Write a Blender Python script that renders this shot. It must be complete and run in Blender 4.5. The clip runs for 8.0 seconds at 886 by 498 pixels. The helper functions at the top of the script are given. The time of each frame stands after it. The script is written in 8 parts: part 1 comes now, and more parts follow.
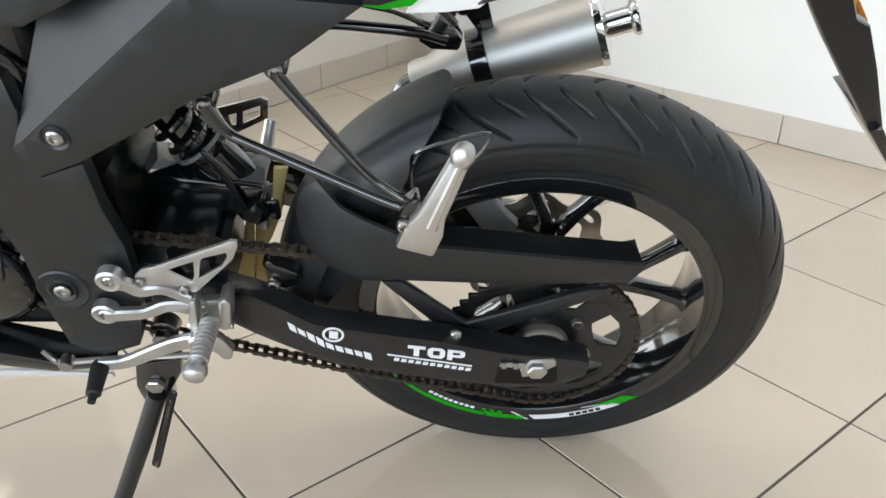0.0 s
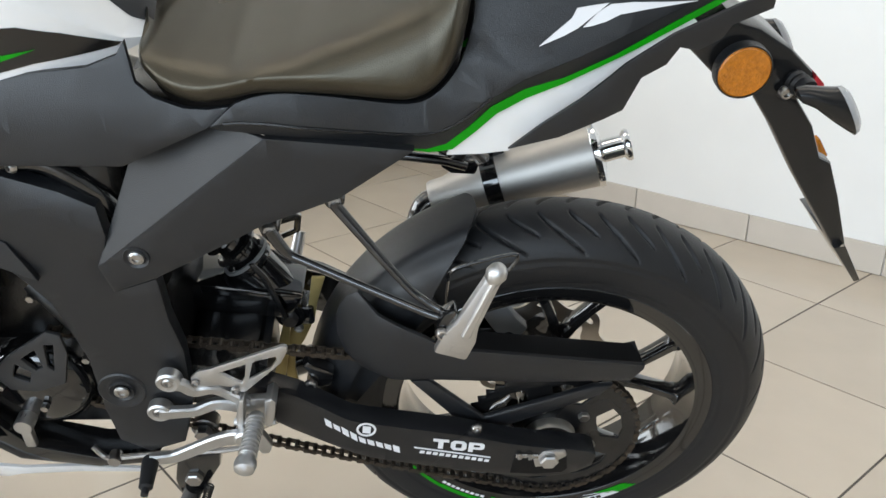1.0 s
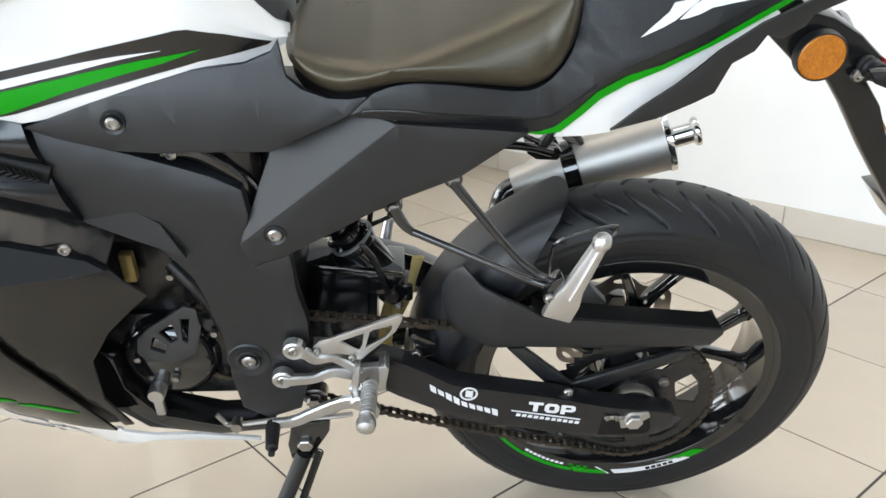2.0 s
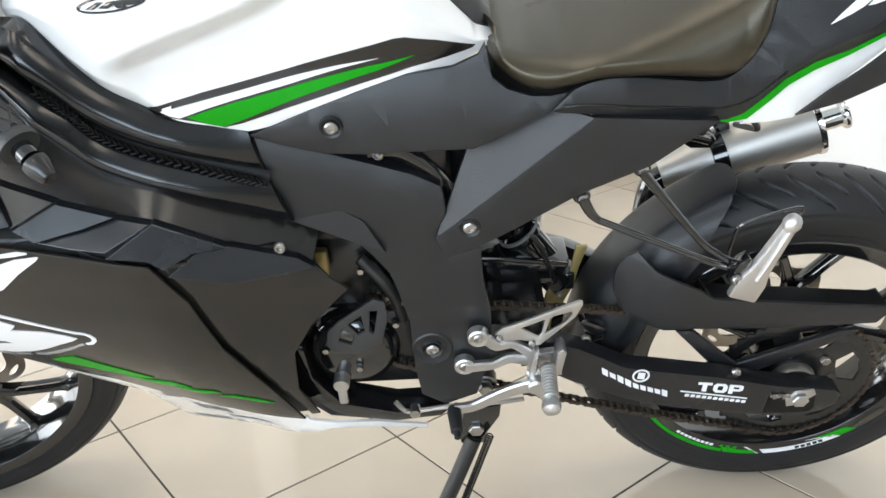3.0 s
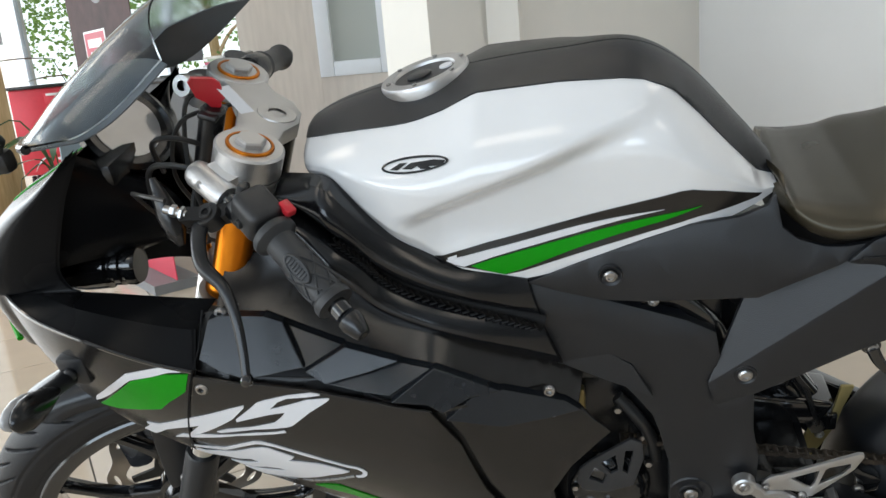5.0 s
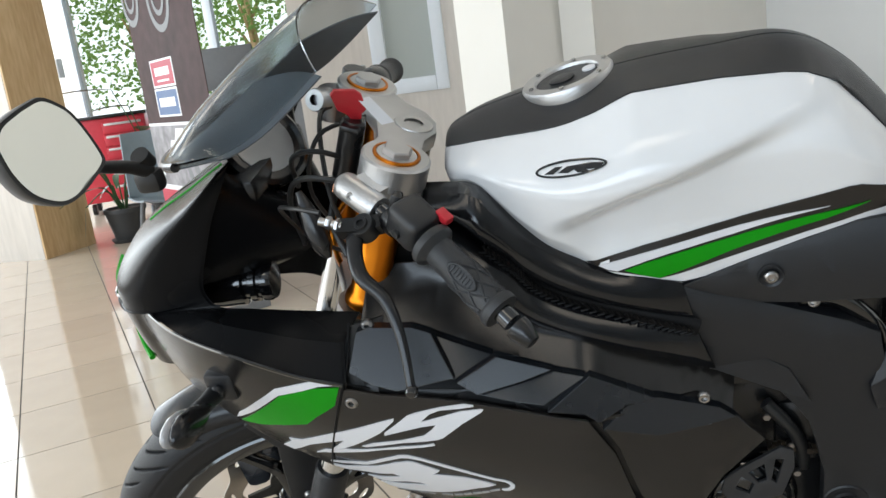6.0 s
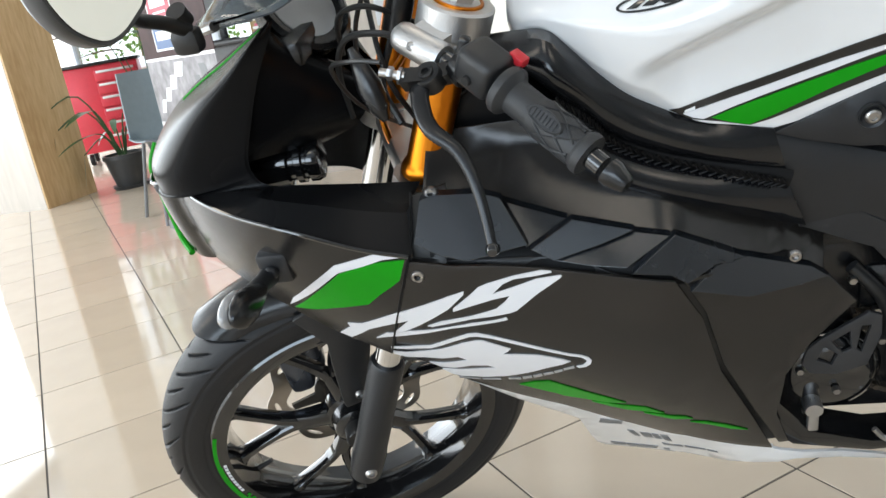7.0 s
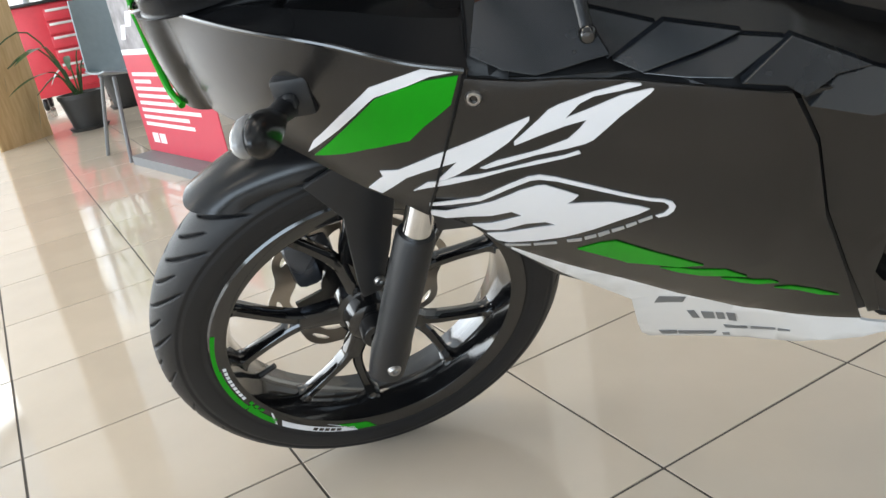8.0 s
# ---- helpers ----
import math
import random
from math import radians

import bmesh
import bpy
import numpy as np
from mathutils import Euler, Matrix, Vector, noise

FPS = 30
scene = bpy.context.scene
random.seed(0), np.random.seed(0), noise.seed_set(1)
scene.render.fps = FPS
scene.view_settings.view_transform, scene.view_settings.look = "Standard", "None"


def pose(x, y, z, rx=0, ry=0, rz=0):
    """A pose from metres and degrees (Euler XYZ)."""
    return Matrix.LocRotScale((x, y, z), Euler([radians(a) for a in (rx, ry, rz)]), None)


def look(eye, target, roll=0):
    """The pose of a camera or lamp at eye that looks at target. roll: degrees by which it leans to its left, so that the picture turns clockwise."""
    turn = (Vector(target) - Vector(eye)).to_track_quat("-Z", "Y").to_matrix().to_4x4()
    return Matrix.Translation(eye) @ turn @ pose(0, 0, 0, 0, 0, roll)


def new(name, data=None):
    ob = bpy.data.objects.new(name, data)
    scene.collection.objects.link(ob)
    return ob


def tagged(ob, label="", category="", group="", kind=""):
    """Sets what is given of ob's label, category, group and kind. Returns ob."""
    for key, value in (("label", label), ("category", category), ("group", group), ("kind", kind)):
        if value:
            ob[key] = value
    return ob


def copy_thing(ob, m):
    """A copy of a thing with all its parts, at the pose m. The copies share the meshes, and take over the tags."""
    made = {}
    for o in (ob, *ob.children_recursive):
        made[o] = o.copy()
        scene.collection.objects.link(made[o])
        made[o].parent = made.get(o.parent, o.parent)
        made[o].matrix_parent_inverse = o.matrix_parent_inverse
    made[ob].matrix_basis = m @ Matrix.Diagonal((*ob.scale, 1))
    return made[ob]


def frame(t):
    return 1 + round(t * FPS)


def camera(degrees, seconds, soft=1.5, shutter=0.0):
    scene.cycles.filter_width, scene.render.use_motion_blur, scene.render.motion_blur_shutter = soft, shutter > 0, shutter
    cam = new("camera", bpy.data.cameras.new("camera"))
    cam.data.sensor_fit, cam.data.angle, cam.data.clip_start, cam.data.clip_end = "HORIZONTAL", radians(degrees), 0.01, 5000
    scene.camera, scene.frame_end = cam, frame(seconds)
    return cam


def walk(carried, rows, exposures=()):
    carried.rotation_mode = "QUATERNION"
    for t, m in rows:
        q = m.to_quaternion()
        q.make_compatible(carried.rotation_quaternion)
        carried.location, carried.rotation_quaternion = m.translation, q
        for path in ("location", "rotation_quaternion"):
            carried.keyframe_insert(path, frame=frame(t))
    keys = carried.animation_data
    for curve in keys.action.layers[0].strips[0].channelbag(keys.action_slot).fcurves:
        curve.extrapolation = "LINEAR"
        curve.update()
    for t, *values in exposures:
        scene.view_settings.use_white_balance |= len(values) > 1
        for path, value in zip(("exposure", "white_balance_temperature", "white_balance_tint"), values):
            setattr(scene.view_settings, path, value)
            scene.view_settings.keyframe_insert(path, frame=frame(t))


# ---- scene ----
cam = camera(57.0, 8.0)
PATH = [
    (0, (-0.1322, -1.0367, 0.8510), (-0.1021, 0.7484, -0.0504), 0.44),
    (0.5, (-0.1607, -1.0815, 0.8849), (-0.1150, 0.7401, 0.0604), 0.68),
    (1, (-0.2025, -1.1311, 0.9198), (-0.0951, 0.7371, 0.2139), 1.21),
    (2.3, (-0.3664, -1.2583, 0.9114), (-0.3262, 0.6204, 0.2267), -1.26),
    (2.5, (-0.4026, -1.2727, 0.9081), (-0.3986, 0.6077, 0.2268), -2.03),
    (3, (-0.5017, -1.2778, 0.9270), (-0.5275, 0.6004, 0.2402), -3.10),
    (3.5, (-0.5539, -1.2684, 0.9626), (-0.6093, 0.6181, 0.3006), -4.45),
    (4, (-0.5905, -1.2610, 0.9988), (-0.7216, 0.6425, 0.3990), -4.82),
    (4.5, (-0.6061, -1.2604, 1.0023), (-0.8880, 0.6433, 0.4577), -5.04),
    (5, (-0.6527, -1.2654, 1.0188), (-1.0150, 0.6391, 0.5272), -5.18),
    (5.2, (-0.6711, -1.2711, 1.0262), (-1.0639, 0.6369, 0.5730), -5.36),
    (6.3, (-0.8136, -1.2775, 1.0030), (-1.2829, 0.6164, 0.5640), -8.32),
    (6.5, (-0.8294, -1.2737, 0.9847), (-1.2962, 0.6164, 0.5269), -9.07),
    (7, (-0.8799, -1.2504, 0.9222), (-1.3415, 0.6115, 0.3562), -9.93),
    (7.5, (-0.9436, -1.1896, 0.8474), (-1.3764, 0.6549, 0.2067), -10.89),
    (8, (-1.0156, -1.1535, 0.7743), (-1.4042, 0.6858, 0.0918), -10.52),
]
walk(cam, [(t, look(eye, target, roll)) for t, eye, target, roll in PATH], [(0, 0.08), (0.5, 0.0), (1.0, -0.15), (2.5, 0.27), (3.5, 0.17), (4.0, -0.22), (4.5, -0.45), (5.0, -0.63), (6.5, -0.6), (7.0, -0.33), (7.5, -0.24), (8.0, -0.33)])

# ---------------- light ----------------
world = bpy.data.worlds.new("sky")
scene.world = world
world.use_nodes = True
_nt = world.node_tree
_sky = _nt.nodes.new("ShaderNodeTexSky")
_sky.sky_type, _sky.sun_disc = "NISHITA", False
_sky.sun_elevation, _sky.sun_rotation = radians(42), radians(250)
_bg = _nt.nodes["Background"]
_bg.inputs["Strength"].default_value = 0.12
_nt.links.new(_sky.outputs[0], _bg.inputs[0])

sun = new("sun", bpy.data.lights.new("sun", "SUN"))
sun.data.energy, sun.data.angle, sun.data.color = 2.0, radians(6), (1.0, 0.96, 0.9)
sun.matrix_world = look((-12, 6, 10), (-4, 3, 0))

FLOOR = 0.004
CEIL = 3.2


def area(name, eye, target, sx, sy, watts, colour=(1, 1, 1)):
    ob = new(name, bpy.data.lights.new(name, "AREA"))
    ob.data.shape, ob.data.size, ob.data.size_y = "RECTANGLE", sx, sy
    ob.data.energy, ob.data.color = watts, colour
    ob.matrix_world = look(eye, target)
    return ob


# west lamp: daylight of the shop front, which lies out of view
area("unseen_window_light", (-7.3, 0.3, 1.75), (0, 0.3, 1.3), 13.0, 2.5, 690, (0.9, 0.96, 1.0))
# south lamp: added blue fill behind the camera, wider than its wall opening
area("unseen_window_light", (-3.4, -6.45, 1.95), (-3.4, 0, 1.5), 7.6, 2.0, 370, (0.74, 0.87, 1.0))

# ---------------- materials ----------------


def mat(name, colour, rough=0.5, metal=0.0, vary=0.08, scale=30.0, bump=0.0, bump_scale=400.0, coat=0.0, spec=0.5, colour2=None, stretch=(1, 1, 1), rough_vary=0.06, island=0.0, emit=0.0):
    """A surface with variation of colour and gloss at two scales and fine relief."""
    m = bpy.data.materials.new(name)
    m.use_nodes = True
    nt, b = m.node_tree, m.node_tree.nodes["Principled BSDF"]
    co = nt.nodes.new("ShaderNodeTexCoord")
    mp = nt.nodes.new("ShaderNodeMapping")
    mp.inputs["Scale"].default_value = stretch
    nt.links.new(co.outputs["Object"], mp.inputs[0])
    n1 = nt.nodes.new("ShaderNodeTexNoise")
    n1.inputs["Scale"].default_value, n1.inputs["Detail"].default_value = scale, 6
    n2 = nt.nodes.new("ShaderNodeTexNoise")
    n2.inputs["Scale"].default_value, n2.inputs["Detail"].default_value = scale * 0.13, 3
    for n in (n1, n2):
        nt.links.new(mp.outputs[0], n.inputs["Vector"])
    add = nt.nodes.new("ShaderNodeMath")
    add.operation = "MULTIPLY_ADD"
    add.inputs[1].default_value = 0.5
    half = nt.nodes.new("ShaderNodeMath")
    half.operation = "MULTIPLY"
    half.inputs[1].default_value = 0.5
    nt.links.new(n2.outputs[0], half.inputs[0])
    nt.links.new(n1.outputs[0], add.inputs[0])
    nt.links.new(half.outputs[0], add.inputs[2])
    mix = nt.nodes.new("ShaderNodeMix")
    mix.data_type = "RGBA"
    rng = nt.nodes.new("ShaderNodeMapRange")
    rng.inputs[1].default_value, rng.inputs[2].default_value = 0.32, 0.68
    nt.links.new(add.outputs[0], rng.inputs[0])
    nt.links.new(rng.outputs[0], mix.inputs[0])
    c2 = colour2 or tuple(min(1.0, c * (1 + vary)) for c in colour)
    c1 = colour if colour2 else tuple(c * (1 - vary) for c in colour)
    mix.inputs[6].default_value, mix.inputs[7].default_value = (*c1, 1), (*c2, 1)
    out = mix.outputs[2]
    if island:
        info = nt.nodes.new("ShaderNodeObjectInfo")
        hsv = nt.nodes.new("ShaderNodeHueSaturation")
        r2 = nt.nodes.new("ShaderNodeMapRange")
        r2.inputs[3].default_value, r2.inputs[4].default_value = 1 - island, 1 + island
        nt.links.new(info.outputs["Random"], r2.inputs[0])
        nt.links.new(r2.outputs[0], hsv.inputs["Value"])
        nt.links.new(out, hsv.inputs["Color"])
        out = hsv.outputs[0]
    nt.links.new(out, b.inputs["Base Color"])
    rr = nt.nodes.new("ShaderNodeMapRange")
    rr.inputs[3].default_value, rr.inputs[4].default_value = max(0.02, rough - rough_vary), min(1, rough + rough_vary)
    nt.links.new(n2.outputs[0], rr.inputs[0])
    nt.links.new(rr.outputs[0], b.inputs["Roughness"])
    b.inputs["Metallic"].default_value = metal
    b.inputs["Specular IOR Level"].default_value = spec
    b.inputs["Coat Weight"].default_value = coat
    b.inputs["Coat Roughness"].default_value = 0.06
    if bump:
        n3 = nt.nodes.new("ShaderNodeTexNoise")
        n3.inputs["Scale"].default_value, n3.inputs["Detail"].default_value = bump_scale, 3
        nt.links.new(mp.outputs[0], n3.inputs["Vector"])
        bp = nt.nodes.new("ShaderNodeBump")
        bp.inputs["Strength"].default_value, bp.inputs["Distance"].default_value = bump, 0.0012
        nt.links.new(n3.outputs[0], bp.inputs["Height"])
        nt.links.new(bp.outputs[0], b.inputs["Normal"])
    if emit:
        nt.links.new(out, b.inputs["Emission Color"])
        b.inputs["Emission Strength"].default_value = emit
    return m


M_PLASTIC = mat("matt_black_plastic", (0.0092, 0.0102, 0.0122), 0.36, bump=0.34, bump_scale=1000, spec=0.52, vary=0.12, scale=200)
M_FAIRING = mat("satin_black_paint", (0.0125, 0.0112, 0.0102), 0.22, bump=0.08, bump_scale=900, spec=0.56, vary=0.12, scale=160)
M_GLOSS = mat("gloss_black_paint", (0.006, 0.006, 0.0065), 0.1, spec=0.6, rough_vary=0.03, coat=0.7)
M_SWING = mat("black_coated_swingarm", (0.0085, 0.009, 0.0105), 0.28, spec=0.5, bump=0.12, bump_scale=600)
M_SATIN = mat("satin_black_cover", (0.009, 0.009, 0.0095), 0.22, spec=0.42, bump=0.08, bump_scale=500)
M_SPAR = mat("polished_black_cover", (0.0055, 0.006, 0.0072), 0.17, spec=0.55, bump=0.05, bump_scale=700)
# satin_black_paint again, bluer and shinier: sky reflection put into the colour
M_FACET = mat("satin_black_sky_sheen", (0.0095, 0.0115, 0.0145), 0.26, bump=0.08, bump_scale=900, spec=0.8, vary=0.12, scale=160)
# extra dark plastic for gaps and recesses, their shade put into the colour
M_INNER = mat("inner_plastic_shade", (0.004, 0.004, 0.0044), 0.5, spec=0.2, bump=0.1, bump_scale=900)
M_NOSE = mat("black_nose_plastic", (0.005, 0.0052, 0.0058), 0.26, spec=0.1, bump=0.08, bump_scale=900)
M_DARK = mat("black_engine_metal", (0.0075, 0.0075, 0.008), 0.26, metal=0.1, bump=0.2, bump_scale=300, spec=0.6)
M_RUBBER = mat("tyre_rubber", (0.0095, 0.01, 0.0115), 0.48, bump=0.3, bump_scale=700, vary=0.25, scale=18, spec=0.4)
M_GRIPR = mat("grip_rubber", (0.021, 0.0225, 0.0245), 0.5, bump=0.3, bump_scale=900)
# brown base and golden specular tint put the cream wall's sheen in
M_SEAT = mat("seat_leatherette", (0.017, 0.014, 0.0085), 0.28, bump=0.3, bump_scale=800, spec=0.8)
M_SEAT.node_tree.nodes["Principled BSDF"].inputs["Specular Tint"].default_value = (1.0, 0.92, 0.74, 1)
M_WHITE = mat("white_gloss_paint", (0.8, 0.8, 0.8), 0.16, vary=0.015, coat=0.6, rough_vary=0.02)
M_DECALW = mat("white_vinyl", (0.74, 0.74, 0.76), 0.35, vary=0.02)
M_GREEN = mat("green_vinyl", (0.0015, 0.27, 0.0012), 0.4, vary=0.03, spec=0.25)
M_ALU = mat("cast_aluminium", (0.56, 0.555, 0.55), 0.4, metal=1.0, bump=0.3, bump_scale=420, vary=0.06)
M_BRUSH = mat("satin_aluminium", (0.52, 0.5, 0.47), 0.5, metal=1.0, scale=90, vary=0.03, rough_vary=0.02)
M_CHROME = mat("chrome", (0.75, 0.75, 0.75), 0.1, metal=1.0, rough_vary=0.03)
M_STEEL = mat("steel_bolt", (0.4, 0.39, 0.38), 0.28, metal=1.0)
M_CHAIN = mat("oiled_chain_steel", (0.085, 0.072, 0.06), 0.42, metal=0.9, vary=0.3)
M_GOLD = mat("orange_anodised_aluminium", (0.55, 0.17, 0.012), 0.3, metal=1.0)
M_BRASS = mat("olive_gold_bracket", (0.34, 0.27, 0.11), 0.45, metal=0.6)
M_AMBER = mat("amber_reflector", (0.42, 0.135, 0.004), 0.22, bump=1.0, bump_scale=330, coat=0.3, vary=0.35, scale=220)
M_RED = mat("red_plastic", (0.5, 0.02, 0.03), 0.35)
M_CABLE = mat("black_cable_rubber", (0.014, 0.014, 0.014), 0.4)
M_LENS = mat("grey_clear_lens", (0.35, 0.35, 0.35), 0.12, coat=0.6)
M_GREY = mat("grey_plastic", (0.16, 0.165, 0.17), 0.5)
M_SWITCH = mat("switch_block_plastic", (0.016, 0.0165, 0.0175), 0.42, bump=0.25, bump_scale=1200)

# ---------------- helpers for shapes ----------------


def part(name, bm, material, parent=None, label="", sharp=38):
    bmesh.ops.remove_doubles(bm, verts=bm.verts, dist=1e-6)
    bmesh.ops.recalc_face_normals(bm, faces=bm.faces)
    me = bpy.data.meshes.new(name)
    bm.to_mesh(me)
    bm.free()
    me.materials.append(material)
    me.shade_smooth()
    me.set_sharp_from_angle(angle=radians(sharp))
    ob = new(name, me)
    if parent is not None:
        ob.parent = parent
    if label:
        ob["label"] = label
    return ob


def empty(name, parent=None, m=None):
    ob = new(name)
    ob.empty_display_size = 0.05
    if parent is not None:
        ob.parent = parent
    if m is not None:
        ob.matrix_basis = m
    return ob


def box(lo, hi, bevel=0.0, m=None, seg=2):
    bm = bmesh.new()
    r = bmesh.ops.create_cube(bm, size=1)
    lo, hi = Vector(lo), Vector(hi)
    for v in r["verts"]:
        v.co = Vector(((v.co[i] + 0.5) * (hi[i] - lo[i]) + lo[i] for i in range(3)))
    if bevel:
        bmesh.ops.bevel(bm, geom=bm.edges[:], offset=bevel, segments=seg, affect="EDGES", profile=0.5)
    if m is not None:
        bm.transform(m)
    return bm


def join(*bms):
    out = bms[0]
    for b in bms[1:]:
        me = bpy.data.meshes.new("tmp")
        b.to_mesh(me)
        b.free()
        out.from_mesh(me)
        bpy.data.meshes.remove(me)
    return out


def smooth_line(pts, n=6):
    """Catmull-Rom through the points."""
    P = [Vector(p) for p in pts]
    if len(P) < 3:
        return P
    P = [2 * P[0] - P[1]] + P + [2 * P[-1] - P[-2]]
    out = []
    for i in range(1, len(P) - 2):
        a, b, c, d = P[i - 1 : i + 3]
        for k in range(n):
            t = k / n
            out.append(0.5 * (2 * b + (c - a) * t + (2 * a - 5 * b + 4 * c - d) * t * t + (3 * b - a - 3 * c + d) * t**3))
    out.append(P[-2])
    return out


def tube(pts, r, seg=12, smooth=0, flat=None, cap=True):
    """A rod along a line; r: one radius or one for each given point; flat: (width factor) squashes it across y."""
    n0 = len(pts)
    P = smooth_line(pts, smooth) if smooth else [Vector(p) for p in pts]
    R = [r] * len(P) if isinstance(r, (int, float)) else [float(np.interp(i / (len(P) - 1) * (n0 - 1), range(n0), r)) for i in range(len(P))]
    bm = bmesh.new()
    rings, u = [], None
    for i, p in enumerate(P):
        d = (P[min(i + 1, len(P) - 1)] - P[max(i - 1, 0)]).normalized()
        if u is None:
            u = d.orthogonal().normalized() if abs(d.y) > 0.9 else d.cross(Vector((0, 1, 0))).normalized()
        u = (u - d * u.dot(d)).normalized()
        w = d.cross(u)
        rings.append([bm.verts.new(p + (u * math.cos(a) + w * math.sin(a) * (flat or 1)) * R[i]) for a in (2 * math.pi * k / seg for k in range(seg))])
    for a, b in zip(rings, rings[1:]):
        for k in range(seg):
            bm.faces.new((a[k], a[(k + 1) % seg], b[(k + 1) % seg], b[k]))
    if cap:
        bm.faces.new(rings[0][::-1])
        bm.faces.new(rings[-1])
    return bm


def basis(p, d):
    """A frame at p whose z runs along d."""
    return Matrix.Translation(p) @ Vector(d).to_track_quat("Z", "Y").to_matrix().to_4x4()


def lathe(profile, p, d, seg=32, closed=False):
    """Turns a profile of (radius, along) about the axis d through p."""
    bm = bmesh.new()
    rings = []
    for r, a in profile:
        if r < 1e-6:
            rings.append([bm.verts.new((0, 0, a))])
        else:
            rings.append([bm.verts.new((r * math.cos(2 * math.pi * k / seg), r * math.sin(2 * math.pi * k / seg), a)) for k in range(seg)])
    pairs = list(zip(rings, rings[1:])) + ([(rings[-1], rings[0])] if closed else [])
    for a, b in pairs:
        for k in range(seg):
            v = [a[k % len(a)], a[(k + 1) % len(a)], b[(k + 1) % len(b)], b[k % len(b)]]
            v = [x for i, x in enumerate(v) if x not in v[:i]]
            if len(v) > 2:
                bm.faces.new(v)
    bm.transform(basis(p, d))
    return bm


def bolt(p, d, r=0.008, h=0.006, seg=16):
    """A button-head screw with a hexagon socket."""
    return lathe([(0, h * 0.45), (r * 0.42, h * 0.45), (r * 0.46, h), (r * 0.72, h), (r * 0.97, h * 0.55), (r, 0), (0, -0.002)], p, d, seg)


def hexnut(p, d, r=0.011, h=0.009):
    return lathe([(0, h), (r * 0.85, h), (r, h * 0.8), (r, 0), (0, 0)], p, d, 6)


def cast_bar(pts, tall, deep, smooth=4):
    """A cast arm of chamfered rectangular section; tall: its height at each given point."""
    n0 = len(pts)
    P = smooth_line(pts, smooth)
    secs = []
    for i, p in enumerate(P):
        d = (P[min(i + 1, len(P) - 1)] - P[max(i - 1, 0)]).normalized()
        u = d.cross(Vector((0, 1, 0))).normalized()
        w = u.cross(d)
        h = float(np.interp(i / (len(P) - 1) * (n0 - 1), range(n0), tall)) / 2
        c = min(h, deep / 2) * 0.45
        secs.append([p + u * a + w * b for a, b in ((-h, -deep / 2 + c), (-h, deep / 2 - c), (-h + c, deep / 2), (h - c, deep / 2), (h, deep / 2 - c), (h, -deep / 2 + c), (h - c, -deep / 2), (-h + c, -deep / 2))])
    return loft(secs)


def flat_plate(loops, t, place, bevel=0.0):
    """A plate of thickness t with holes: loops of (u, v), put into space by place(u, v, n)."""
    bm = bmesh.new()
    for loop in loops:
        vs = [bm.verts.new((u, v, 0)) for u, v in loop]
        for a, b in zip(vs, vs[1:] + vs[:1]):
            bm.edges.new((a, b))
    bmesh.ops.triangle_fill(bm, use_beauty=True, use_dissolve=False, edges=bm.edges[:])
    bmesh.ops.recalc_face_normals(bm, faces=bm.faces)
    r = bmesh.ops.extrude_face_region(bm, geom=bm.faces[:])
    for e in r["geom"]:
        if isinstance(e, bmesh.types.BMVert):
            e.co.z += t
    bmesh.ops.recalc_face_normals(bm, faces=bm.faces)
    if bevel:
        es = [e for e in bm.edges if len(e.link_faces) == 2 and e.calc_face_angle(0) > 0.9]
        bmesh.ops.bevel(bm, geom=es, offset=bevel, segments=2, affect="EDGES", profile=0.5)
    for v in bm.verts:
        v.co = Vector(place(*v.co))
    return bm


def side(y, sgn=1):
    """Places a plate upright along the bike at depth y; its thickness runs inwards."""
    return lambda u, v, n: (u, y + n * sgn, v)


